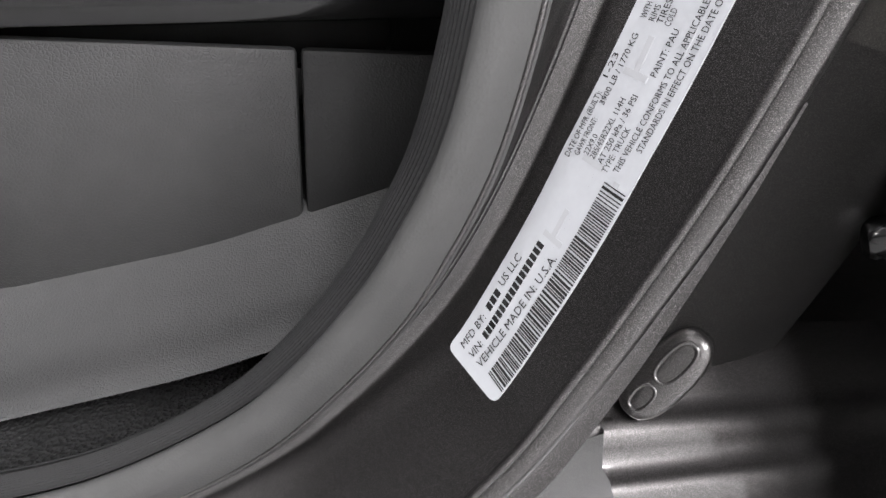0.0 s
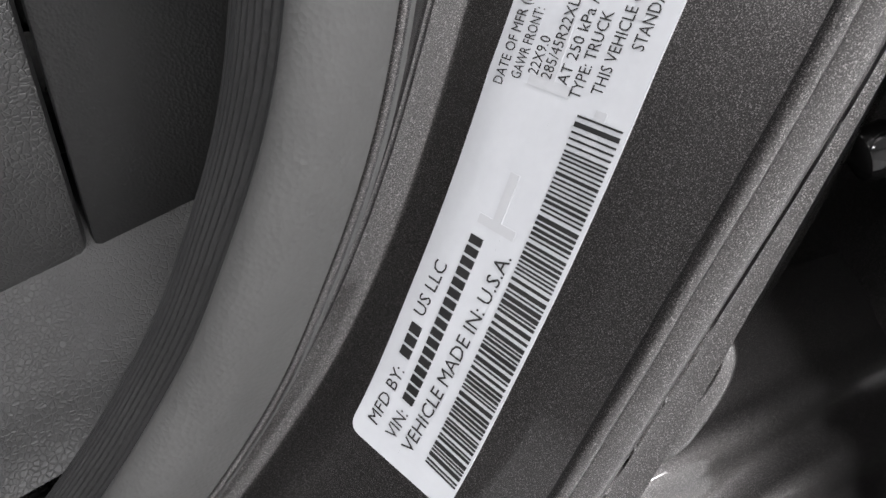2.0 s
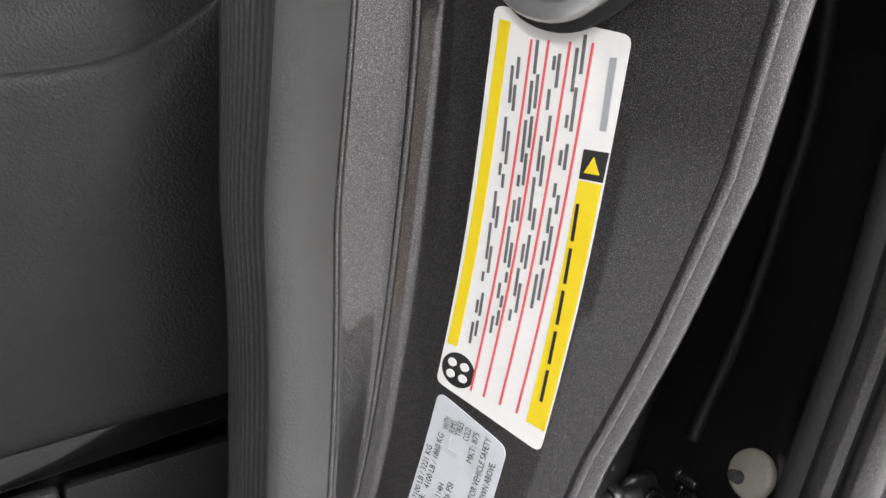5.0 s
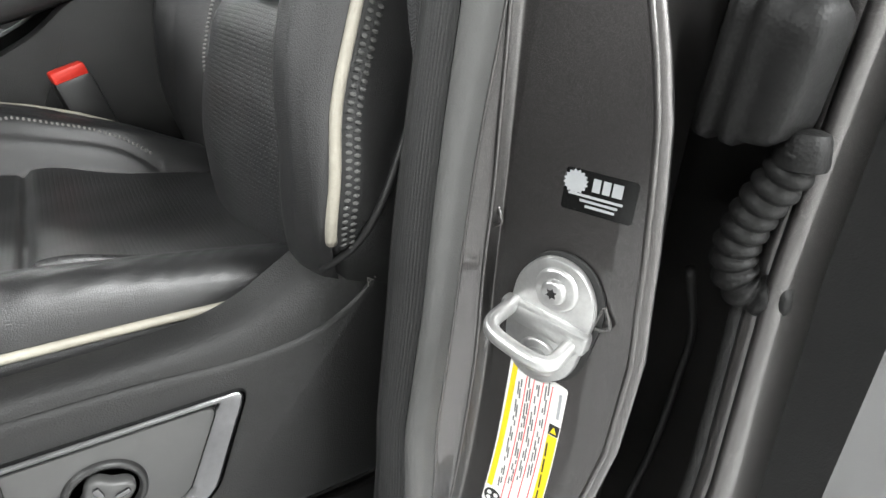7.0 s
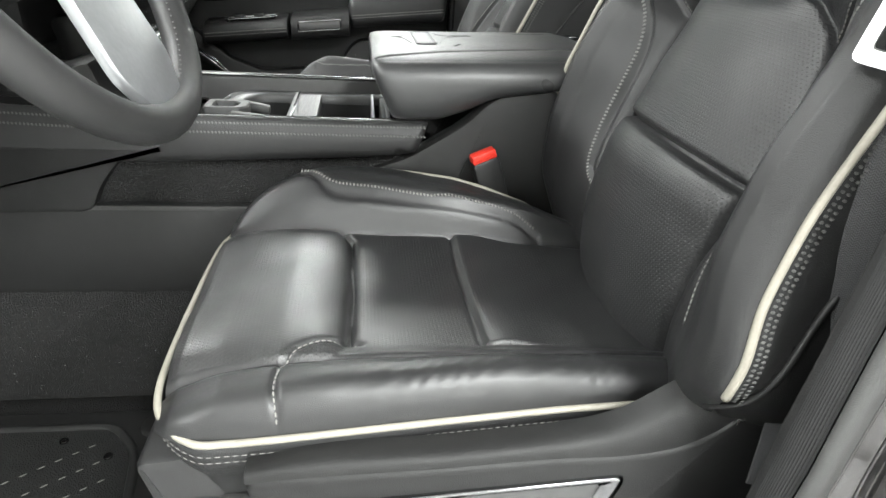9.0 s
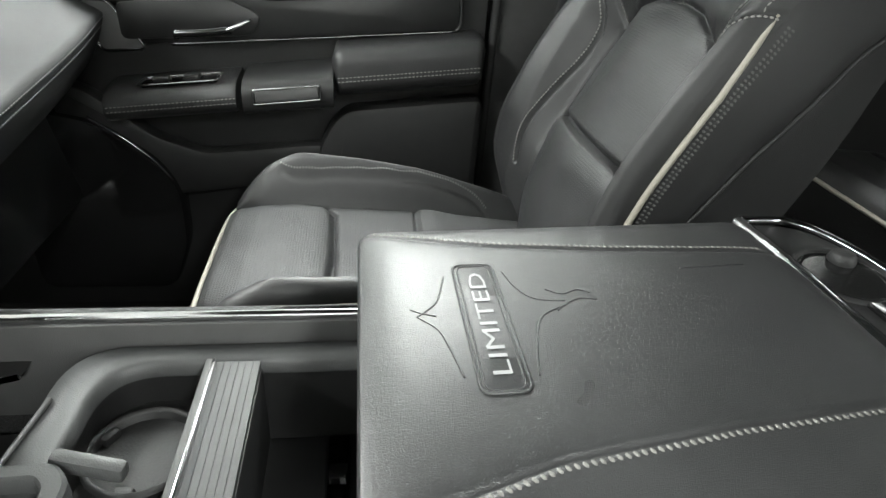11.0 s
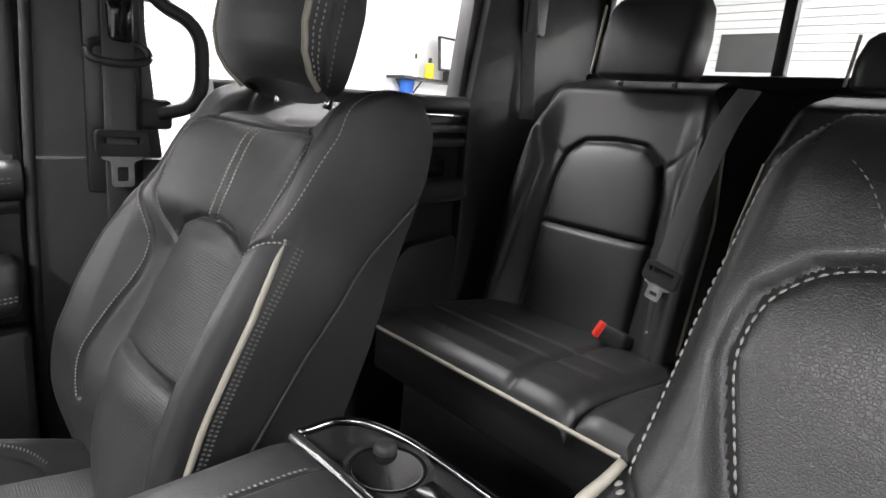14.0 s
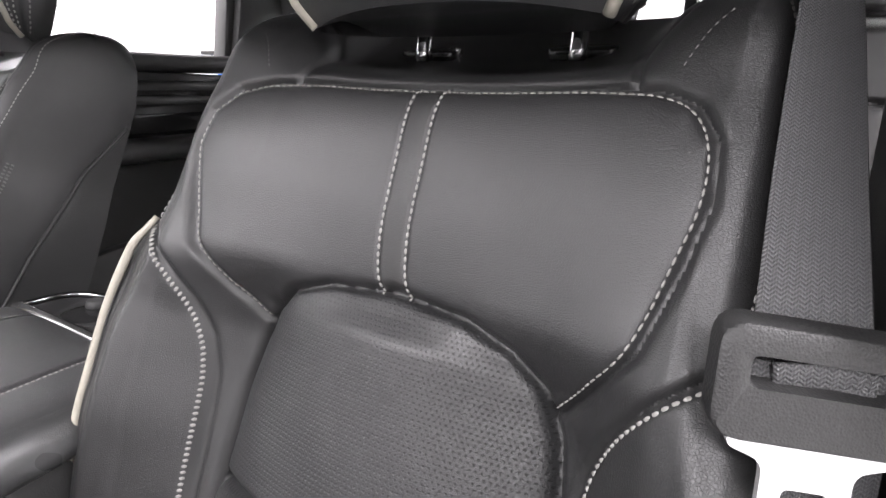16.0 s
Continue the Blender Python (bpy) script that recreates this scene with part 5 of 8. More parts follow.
def ring_plate_b(outer, inner, depth, m):
    """A rounded frame with one opening, centred on y = 0 of m; its outline lies in x and z."""
    bm = bmesh.new()
    rows = [[bm.verts.new(m @ Vector((a * q, h, b * q))) for a, b in pts] for pts, q, h in ((outer, 1, -depth / 2), (outer, 1, depth / 3), (outer, 0.93, depth / 2), (inner, 1.12, depth / 2), (inner, 1, depth / 3), (inner, 1, -depth / 2))]
    n = len(outer)
    for a, b in zip(rows, rows[1:] + rows[:1]):
        for k in range(n):
            bm.faces.new((a[k], a[(k + 1) % n], b[(k + 1) % n], b[k]))
    return bm


console = thing("centre_console", "black centre console with padded leather lid and chrome edge strips", "console")
lid = tagged(new("console_lid"), "padded black leather lid with debossed emblem")
lid.parent = console
lid.matrix_local = Matrix.Translation((0.165, 0, 0.548)) @ Matrix.Rotation(radians(-2.0), 4, "Y") @ Matrix.Translation((-0.165, 0, -0.56))
low = lambda x, y: 0.527 + np.interp(x, [0.09, 0.125, 0.165, 0.30], [0.0, 0.010, 0.027, 0.042])
LID_X, LID_Y, LID_R = (0.002, 0.331), 0.1385, 0.022


def level(k, z):
    """A height of the lid's side, k of the way from its low edge to z."""
    return lambda x, y: low(x, y) * (1 - k) + k * z


def side_ring(x0, half, r, z):
    """Walks round the lid with many points, so that its low edge can bend."""
    c = rounded([(x0, -half), (0.333, -half), (0.333, half), (x0, half)], r, 8)
    out = []
    for (xa, ya), (xb, yb) in zip(c, c[1:] + c[:1]):
        n = 24 if math.hypot(xb - xa, yb - ya) > 0.1 else 1
        out += [(xa + (xb - xa) * k / n, ya + (yb - ya) * k / n) for k in range(n)]
    return [(x, y, z(x, y)) for x, y in out]


rings = [side_ring(0.034, 0.138, 0.020, lambda x, y: low(x, y) - 0.003), side_ring(0.026, 0.148, 0.022, low), side_ring(0.023, 0.153, 0.023, level(0.12, 0.58)), side_ring(0.015, 0.1565, 0.024, level(0.5, 0.576)),
         side_ring(0.006, 0.1570, 0.025, level(0.9, 0.578)), side_ring(0.0015, 0.1545, 0.025, level(1, 0.585)), side_ring(-0.0005, 0.1495, 0.024, level(1, 0.5935)), side_ring(0.000, 0.1440, 0.023, level(1, 0.5990)), side_ring(0.002, 0.1385, 0.022, level(1, 0.6022))]
loft("lid_side", rings, LEATHER_LID, lid)
seam_y = lambda x: np.interp(x, [0.0, 0.01, 0.10, 0.20, 0.34], [0.132, 0.1275, 0.1015, 0.0885, 0.078])


def lid_height(x, y):
    """The crowned top, sunk along its two curved seams."""
    gap = np.minimum(np.minimum(x - LID_X[0], LID_X[1] - x), LID_Y - np.abs(y))
    seam = np.abs(y) - seam_y(x)
    return 0.6020 + 0.0050 * (1 - np.exp(-np.maximum(gap, 0) / 0.012)) + 0.004 * (1 - (y / LID_Y) ** 2) - 0.0020 * np.exp(-(seam / 0.0024) ** 2) + 0.0016 * (1 - np.exp(-np.abs(seam) / 0.012)) * (seam < 0)


gx = LID_X[0] + (LID_X[1] - LID_X[0]) * (1 - np.cos(np.linspace(0, math.pi, 120))) / 2
shy = np.maximum(LID_R - np.minimum(gx - LID_X[0], LID_X[1] - gx), 0)
half_y = LID_Y - LID_R + np.sqrt(np.clip(LID_R ** 2 - shy ** 2, 0, None))
GX, GS = np.meshgrid(gx, np.linspace(-1, 1, 160), indexing="ij")
GY = GS * half_y[:, None]
GZ = lid_height(GX, GY)
mesh_object("lid_top", np.stack([GX, GY, GZ], -1).reshape(-1, 3), [(i * 160 + k, (i + 1) * 160 + k, (i + 1) * 160 + k + 1, i * 160 + k + 1) for i in range(119) for k in range(159)], LEATHER_LID, lid)
for sg in (-1, 1):
    xs = np.linspace(0.012, 0.322, 140)
    ys = seam_y(xs) + 0.0042
    stitches("stitching", np.stack([xs, sg * ys, lid_height(xs, ys) + 0.0004], -1), np.tile([0, 0, 1.0], (140, 1)), THREAD_MID, lid, 0.0026, 0.0020, 0.0036, 0.0007, 0.4)
# emblem: low raised plate with a rim, a raised word and scrolls round it
EMB = pose(0.082, 0.006, 0.6116, 0, 0, 90)
em = tagged(new("emblem"), "embossed leather plate with raised grey word")
em.parent = lid
part("emblem_plate", bm_prism(rounded([(-0.064, -0.0145), (0.064, -0.0145), (0.064, 0.0145), (-0.064, 0.0145)], 0.007), 0.0008, EMB, 0.0003), LEATHER_LID, em)
for q, rr in ((1.0, 0.0011), (0.80, 0.0007)):
    ring = np.array([tuple(EMB @ Vector((a * (0.97 if q < 1 else 1), b * q, 0.0008))) for a, b in rounded([(-0.0635, -0.0145), (0.0635, -0.0145), (0.0635, 0.0145), (-0.0635, 0.0145)], 0.007, 4)])
    tube("emblem_rim", ring, rr, LEATHER_LID, em, "", 8, True, (0, 0, 1))


def text_data(body, size=1.0, squeeze=1.0):
    """Vertices and faces of a word in the built-in font, from (0, 0)."""
    cu = bpy.data.curves.new("word", "FONT")
    cu.body, cu.size, cu.resolution_u = body, size, 2
    ob = bpy.data.objects.new("word", cu)
    scene.collection.objects.link(ob)
    bpy.context.view_layer.update()
    me = bpy.data.meshes.new_from_object(ob.evaluated_get(bpy.context.evaluated_depsgraph_get()))
    V = np.array([v.co[:2] for v in me.vertices], float).reshape(-1, 2)
    F = [tuple(p.vertices) for p in me.polygons]
    bpy.data.objects.remove(ob)
    bpy.data.curves.remove(cu)
    bpy.data.meshes.remove(me)
    return V * np.array([squeeze, 1.0]), F


V, F = text_data("LIMITED", 0.0165, 1.0)
wide = V[:, 0].max()
V = (V - np.array([wide / 2, 0.0058])) * np.array([0.104 / wide, 1.0])
top = [tuple(EMB @ Vector((a, b, 0.0016))) for a, b in V]
mesh_object("emblem_word", top, F, EMBOSS_GREY, em, "raised grey lettering", False)
# scroll lines; the last, far one is a raised line for a crease's reflection
for line in ([(0.060, 0.056), (0.055, 0.036), (0.050, 0.024), (0.038, 0.012)], [(0.060, -0.044), (0.055, -0.020), (0.050, -0.002), (0.038, 0.012)], [(0.103, 0.060), (0.108, 0.040), (0.118, 0.026), (0.138, 0.022)],
             [(0.103, -0.046), (0.108, -0.020), (0.118, 0.006), (0.138, 0.018)], [(0.128, 0.036), (0.138, 0.030), (0.150, 0.034), (0.158, 0.030)], [(0.130, 0.012), (0.140, 0.020), (0.150, 0.024), (0.160, 0.022)],
             [(0.034, 0.020), (0.042, 0.015), (0.050, 0.012)], [(0.236, 0.056), (0.262, 0.057), (0.288, 0.058)]):
    L = spline([(x, y, 0.0) for x, y in line], 40)
    L[:, 2] = lid_height(L[:, 0], L[:, 1])
    tube("emblem_glint_line", L, 0.0007, LEATHER_LID, em, "", 6)

# side walls with wrapped rails
for sg in (-1, 1):
    rail_x = np.linspace(-0.62, 0.075 if sg < 0 else 0.02, 60)
    dip = np.interp(rail_x, [-0.62, -0.40, -0.28, 0.1], [0.012, 0.004, 0.0, 0.0])
    sec = arc([(-0.006, 0.0), (-0.004, 0.004), (0.002, 0.005), (0.010, -0.002), (0.016, -0.018), (0.016, -0.036), (0.011, -0.046)], 22) + [(-0.012, -0.046), (-0.012, -0.004)]
    G = np.array([[(x + 0.35 * b * (x > rail_x[-4]), sg * (0.143 + a), 0.502 + b * np.interp(x, [-0.62, -0.3, 0.0, 0.08], [1.45, 1.25, 0.95, 0.8]) + d) for a, b in sec] for x, d in zip(rail_x, dip)])
    loft("wrapped_rail", G, LEATHER, console, "stitched leather-wrapped rail")
    for off, zz in ((0.0085, -0.0015), (0.0150, -0.0125)):
        stitches("stitching", np.stack([rail_x, np.full(60, sg * (0.143 + off + 0.0012)), 0.502 + zz + dip], -1), np.tile([0, sg, 0.7], (60, 1)), THREAD_DIM, console, 0.0030, 0.0016, 0.0032, 0.0008, 0.5)
    edge = np.stack([rail_x[10:], np.full(50, sg * 0.1385), 0.5062 + dip[10:]], -1)
    Vr, Fr = ribbon_section(edge, [(-0.005, -0.001), (-0.005, 0.0012), (0.004, 0.0014), (0.005, -0.001)], (0, 0, 1))
    mesh_object("edge_strip", Vr, Fr, CHROME, console, "polished chrome edge strip")
    # inner face of the tray wall
    part("tray_wall", bm_box((0.62, 0.006, 0.10), pose(-0.29, sg * 0.1315, 0.452), 0.002), PLASTIC_GREY, console)
    # lower side: band, open pocket, kick panel
    part("side_band", bm_box((0.66, 0.018, 0.020), pose(-0.30, sg * 0.150, 0.472), 0.004), PLASTIC, console)
    fr = bm_prism(rounded([(-0.66, 0.36), (0.06, 0.36), (0.06, 0.466), (-0.66, 0.466)], 0.004), 0.004, Matrix(((1, 0, 0, 0), (0, 0, sg, sg * 0.1352), (0, 1, 0, 0), (0, 0, 0, 1))), 0.002)
    # near-black carpet colour here stands for the recess's shade
    part("pocket_back", fr, CARPET, console, "pocket back, coloured dark for the shade inside")
    part("pocket_floor", bm_box((0.62, 0.016, 0.012), pose(-0.30, sg * 0.1485, 0.3765), 0.003), PLASTIC_SMOOTH, console)
    part("kick_panel", bm_box((0.66, 0.016, 0.133), pose(-0.30, sg * 0.150, 0.3115), 0.006), PLASTIC, console)
    part("tunnel_carpet", bm_box((0.66, 0.020, 0.24), pose(-0.30, sg * 0.136, 0.150, -sg * 4, 0, 0), 0.004), CARPET, console, "black tunnel carpet")
    part("pocket_end", bm_prism(rounded([(-0.62, 0.370), (-0.378, 0.374), (-0.362, 0.410), (-0.330, 0.450), (-0.27, 0.466), (-0.62, 0.466)], [0.004, 0.016, 0.02, 0.02, 0.01, 0.004]), 0.05, Matrix(((1, 0, 0, 0), (0, 0, sg, sg * 0.110), (0, 1, 0, 0), (0, 0, 0, 1))), 0.004), PLASTIC, console)
    side = rounded([(-0.03, 0.05), (0.43, 0.05), (0.43, 0.562), (0.36, 0.572), (0.24, 0.556), (0.172, 0.550), (0.128, 0.505), (0.05, 0.456), (-0.005, 0.438)], [0.01, 0.02, 0.03, 0.02, 0.03, 0.03, 0.02, 0.02, 0.02])
    part("rear_side_panel", bm_prism(side, 0.040, Matrix(((1, 0, 0, 0), (0, 0, sg, sg * 0.109), (0, 1, 0, 0), (0, 0, 0, 1))), 0.010), PLASTIC, console)
# tray floor, cup well, shutter and deep bin
part("tray_floor", bm_box((0.60, 0.255, 0.02), pose(-0.33, 0, 0.372), 0.003), PLASTIC_SMOOTH, console)
outer = rounded([(-0.236, -0.126), (0.03, -0.126), (0.03, 0.126), (-0.236, 0.126)], [0.05, 0.004, 0.004, 0.05], 8)
inner = rounded([(-0.205, -0.104), (0.024, -0.104), (0.024, 0.104), (-0.205, 0.104)], [0.045, 0.004, 0.004, 0.045], 8)
rim = [[(x, y, 0.470) for x, y in outer], [(x, y, 0.478) for x, y in outer], [(x * 0.97 + 0.03 * a, y * 0.97 + 0.03 * b, 0.4815) for (x, y), (a, b) in zip(outer, inner)], [(x * 0.2 + 0.8 * a, y * 0.2 + 0.8 * b, 0.4815) for (x, y), (a, b) in zip(outer, inner)], [(x, y, 0.477) for x, y in inner], [(x, y, 0.466) for x, y in inner]]
loft("bin_wall", [[(x, y, 0.4665) for x, y in inner], [(x, y, 0.385) for x, y in inner]], PLASTIC, console, "black inner wall of the tray", False, False)
loft("bin_rim", rim, TRAY_GREY, console, "grey plastic rim of the console tray", False, False)
for yy in (0.045, -0.05):
    ring = [[(-0.165 + r * math.cos(a), yy + r * math.sin(a), z) for a in np.linspace(0, 2 * math.pi, 40, endpoint=False)] for r, z in ((0.044, 0.446), (0.041, 0.450), (0.038, 0.447), (0.035, 0.395), (0.033, 0.388))]
    loft("cup_well", ring, RUBBER, console, "round black cup well", False, True)
    for a in (0.5, 2.6, 4.6):
        part("cup_finger", bm_box((0.012, 0.016, 0.03), pose(-0.165 + 0.037 * math.cos(a), yy + 0.037 * math.sin(a), 0.432, 0, 0, math.degrees(a)), 0.004), RUBBER, console)
# dark rough deck in place of the shaded cavity round the wells
part("cup_deck", bm_box((0.094, 0.206, 0.004), pose(-0.162, 0, 0.438), 0.001), RUBBER, console)
# sliding clip on the rim
clip = rounded([(-0.030, -0.026), (0.020, -0.028), (0.034, -0.012), (0.034, 0.012), (0.020, 0.026), (-0.030, 0.026)], 0.008)
part("tray_clip", ring_plate_b(clip, [(a * 0.55, b * 0.55) for a, b in clip], 0.016, pose(-0.216, -0.030, 0.488, 90, 0, 0)), TRAY_GREY, console, "grey plastic sliding clip")
for yy in (-0.062, 0.002):
    part("clip_arm", bm_box((0.050, 0.012, 0.014), pose(-0.180, yy, 0.484, 0, 8, 10 if yy < -0.03 else -10), 0.004), TRAY_GREY, console)
# shutter: ribbed slats with a bright leading edge
for k in range(6):
    part("shutter_slat", bm_box((0.0057, 0.205, 0.005), pose(-0.1145 + 0.0058 * k, 0, 0.4800), 0.0002, 1), TRAY_GREY, console)
part("shutter_edge", bm_box((0.007, 0.205, 0.022), pose(-0.1225, 0, 0.476), 0.002), PLASTIC_GREY, console)
part("shutter_trim", bm_box((0.003, 0.20, 0.006), pose(-0.1185, 0, 0.486), 0.001), CHROME, console, "chrome shutter edge")
part("bin_divider", bm_box((0.006, 0.206, 0.09), pose(-0.085, 0, 0.43), 0.002), PLASTIC_SMOOTH, console)
part("bin_back", bm_box((0.010, 0.206, 0.10), pose(0.022, 0, 0.43), 0.002), PLASTIC_SMOOTH, console)
part("bin_trim", bm_box((0.004, 0.20, 0.05), pose(0.004, 0, 0.462), 0.001), ALU, console, "metal edged bin wall")
for k in range(4):
    part("bin_slot", bm_box((0.016, 0.022, 0.004), pose(-0.02, -0.075 + 0.045 * k, 0.385), 0.001), GLOSS_BLACK, console)
# rear deck with two cup wells and a chrome bow
deck_out = rounded([(0.330, -0.150), (0.400, -0.150), (0.428, -0.09), (0.432, 0.0), (0.428, 0.09), (0.400, 0.150), (0.330, 0.150)], [0.002, 0.03, 0.04, 0.1, 0.04, 0.03, 0.002], 5)
part("rear_deck", bm_prism(deck_out, 0.03, pose(0, 0, 0.558), 0.006), PLASTIC, console)
Vr, Fr = ribbon_section(spline([(0.338, 0.146, 0.594), (0.3375, 0.08, 0.597), (0.337, 0.0, 0.598), (0.3375, -0.08, 0.597), (0.338, -0.146, 0.594)], 50), [(-0.006, -0.003), (-0.005, 0.001), (0.0, 0.003), (0.005, 0.001), (0.006, -0.003)], (0, 0, 1))
mesh_object("deck_strip", Vr, Fr, CHROME, console, "chrome bow behind the lid")
bow = spline([(0.345, 0.152, 0.590), (0.395, 0.146, 0.590), (0.420, 0.09, 0.590), (0.425, 0.0, 0.590), (0.420, -0.09, 0.590), (0.395, -0.146, 0.590), (0.345, -0.152, 0.590)], 60)
tube("deck_edge", bow, 0.004, DARK_CHROME, console, "smoked chrome edge")
for yy in (0.062, -0.062):
    ring = [[(0.381 + r * math.cos(a), yy + r * math.sin(a), z) for a in np.linspace(0, 2 * math.pi, 36, endpoint=False)] for r, z in ((0.040, 0.5885), (0.038, 0.592), (0.035, 0.5895), (0.0345, 0.5892))]
    loft("cup_rim", ring, PLASTIC_SMOOTH, console, "", False, False)
    ring = [[(0.381 + r * math.cos(a), yy + r * math.sin(a), z) for a in np.linspace(0, 2 * math.pi, 36, endpoint=False)] for r, z in ((0.0345, 0.5893), (0.0345, 0.5890), (0.030, 0.5889))]
    loft("cup_floor", ring, GLOSS_BLACK, console, "dark cup well", False, True)
    part("cup_spring", bm_cyl(0.012, 0.009, 0.010, pose(0.395, yy + 0.022, 0.588), 16, 0.003), RUBBER, console)
part("cup_bridge", bm_box((0.03, 0.05, 0.005), pose(0.385, 0, 0.5895), 0.002), GLOSS_BLACK, console)

# keys lying in the cup well
keys = thing("key_bunch", "bunch of steel keys lying in the cup well", "keys")
for k, (dx, dy, rz, ry) in enumerate(((0.0, 0.0, 70, 62), (0.010, -0.012, 95, 50), (-0.012, -0.020, 40, 70))):
    m = pose(-0.160 + dx, -0.035 + dy, 0.430, 0, -ry, rz)
    key = bm_join(bm_prism(rounded([(-0.011, -0.010), (0.011, -0.010), (0.011, 0.010), (-0.011, 0.010)], 0.008), 0.0025, m, 0.0006), bm_prism(rounded([(0.010, -0.0035), (0.040, -0.003), (0.043, 0.0), (0.036, 0.0038), (0.010, 0.0035)], 0.001), 0.002, m, 0.0004))
    part("key", key, CHROME if k != 1 else PIPING, keys)

# --- belt buckles ---------------------------------------------------------------


def buckle(x, y, z, lean, turn, label):
    b = thing("belt_buckle", label, "seat belt", "belt buckles")
    m = Matrix.Translation((x, y, z)) @ Matrix.Rotation(radians(turn), 4, "Z") @ Matrix.Rotation(radians(lean), 4, "Y")
    part("buckle_body", bm_box((0.040, 0.022, 0.075), m @ pose(0, 0, -0.040), 0.006), PLASTIC_SMOOTH, b)
    part("release_button", bm_box((0.036, 0.018, 0.014), m @ pose(0, 0, 0.001), 0.003), RED, b, "red release button")
    part("buckle_stalk", bm_box((0.028, 0.010, 0.16), m @ pose(0.0, 0, -0.15), 0.004), PLASTIC, b)
    return b


buckle_front = buckle(0.121, -0.184, 0.478, -20, 10, "black belt buckle with red button beside the console")
buckle_rear = buckle(1.215, 0.385, 0.480, 65, 138, "black belt buckle with red button on the rear bench")

# --- seat side valance with the switches --------------------------------------
val = rounded([(-0.153, 0.346), (-0.128, 0.3500), (0.0, 0.3520), (0.097, 0.3560), (0.165, 0.3550), (0.215, 0.3630), (0.250, 0.3860), (0.270, 0.4180), (0.330, 0.4450), (0.340, 0.218), (0.110, 0.209), (-0.027, 0.210), (-0.108, 0.222), (-0.126, 0.250), (-0.1425, 0.3015)], [0.012, 0.03, 0.03, 0.03, 0.04, 0.04, 0.03, 0.02, 0.01, 0.02, 0.02, 0.02, 0.02, 0.02, 0.03])
face = Matrix(((1, 0, 0, 0), (0, 0, 1, -0.622), (0, 1, 0, 0), (0, 0, 0, 1)))
grow = lambda q, y_: [(0.09 + (x - 0.09) * (1 - q / 0.24), y_, 0.29 + (z - 0.29) * (1 - q / 0.10)) for x, z in val]
loft("valance", [grow(0.0, -0.590), grow(0.0, -0.6120), grow(0.0012, -0.6165), grow(0.0035, -0.6195), grow(0.0070, -0.6212), grow(0.012, -0.622)], PLASTIC, driver_seat, "grained black plastic seat valance")
# its rounded shoulder, rising to the back
low_ = spline([(-0.150, -0.6195, 0.345), (-0.10, -0.6195, 0.3490), (0.0, -0.6195, 0.3508), (0.097, -0.6195, 0.3548), (0.165, -0.6195, 0.3540), (0.214, -0.6195, 0.3618), (0.249, -0.6195, 0.3850), (0.268, -0.6195, 0.4165), (0.325, -0.6195, 0.4430)], 70)
top_ = spline([(-0.150, -0.596, 0.353), (-0.095, -0.592, 0.3600), (0.004, -0.592, 0.3615), (0.110, -0.592, 0.3700), (0.163, -0.592, 0.3830), (0.213, -0.590, 0.4130), (0.266, -0.588, 0.4300), (0.300, -0.588, 0.4420), (0.340, -0.588, 0.4560)], 70)
rows = [low_ + (top_ - low_) * k + np.array([0, -0.007, 0.004]) * math.sin(math.pi * k) for k in np.linspace(0, 1, 10)]
shoulder_ = mesh_object("valance_shoulder", np.array(rows).reshape(-1, 3), [((i + 1) * 70 + k, (i + 1) * 70 + k + 1, i * 70 + k + 1, i * 70 + k) for i in range(9) for k in range(69)], PLASTIC, driver_seat)
corners_o = [(-0.0995, 0.3220), (0.1665, 0.3355), (0.1410, 0.2560), (0.1170, 0.2430), (-0.0690, 0.2380)]
corners_i = [(-0.0910, 0.3150), (0.1450, 0.3265), (0.1220, 0.2640), (0.1050, 0.2590), (-0.0640, 0.2500)]
outer_o, inner_o = rounded(corners_o, [0.018, 0.012, 0.022, 0.022, 0.018], 8), rounded(corners_i, [0.012, 0.010, 0.014, 0.014, 0.012], 8)
part("switch_plate", bm_prism(inner_o, 0.01, Matrix.Translation((0, -0.0015, 0)) @ face, 0.0008), SWITCH_GREY, driver_seat, "satin dark grey switch plate")
mix_ = lambda q: [(a[0] * (1 - q) + b[0] * q, a[1] * (1 - q) + b[1] * q) for a, b in zip(outer_o, inner_o)]
loft("plate_frame", [[(x, y_, z) for x, z in mix_(q)] for q, y_ in ((0.0, -0.6205), (0.03, -0.6240), (0.12, -0.6262), (0.40, -0.6262), (0.72, -0.6252), (0.92, -0.6236), (1.0, -0.6215))], DARK_CHROME, driver_seat, "smoked chrome switch frame", False, False)
knob_m = Matrix.Translation((0.0768, -0.6225, 0.2885)) @ Matrix.Rotation(radians(90), 4, "X")
loft("lumbar_bezel", [[tuple(knob_m @ Vector((r * math.cos(a), r * math.sin(a), h))) for a in np.linspace(0, 2 * math.pi, 40, endpoint=False)] for r, h in ((0.0235, 0.0), (0.0232, 0.0035), (0.0215, 0.0052), (0.0192, 0.0045), (0.0185, 0.0010))], PLASTIC_SMOOTH, driver_seat, "dark ring round the switch", False, True)
star = []
for k in range(40):
    a = k / 40 * 2 * math.pi
    star.append(((0.0148 + 0.0022 * math.cos(4 * a)) * math.cos(a), (0.0148 + 0.0022 * math.cos(4 * a)) * math.sin(a)))
part("lumbar_switch", bm_prism(star, 0.010, knob_m @ pose(0, 0, 0, 0, 0, 20), 0.0028, 3), SWITCH_GREY, driver_seat, "round dark grey lumbar switch")
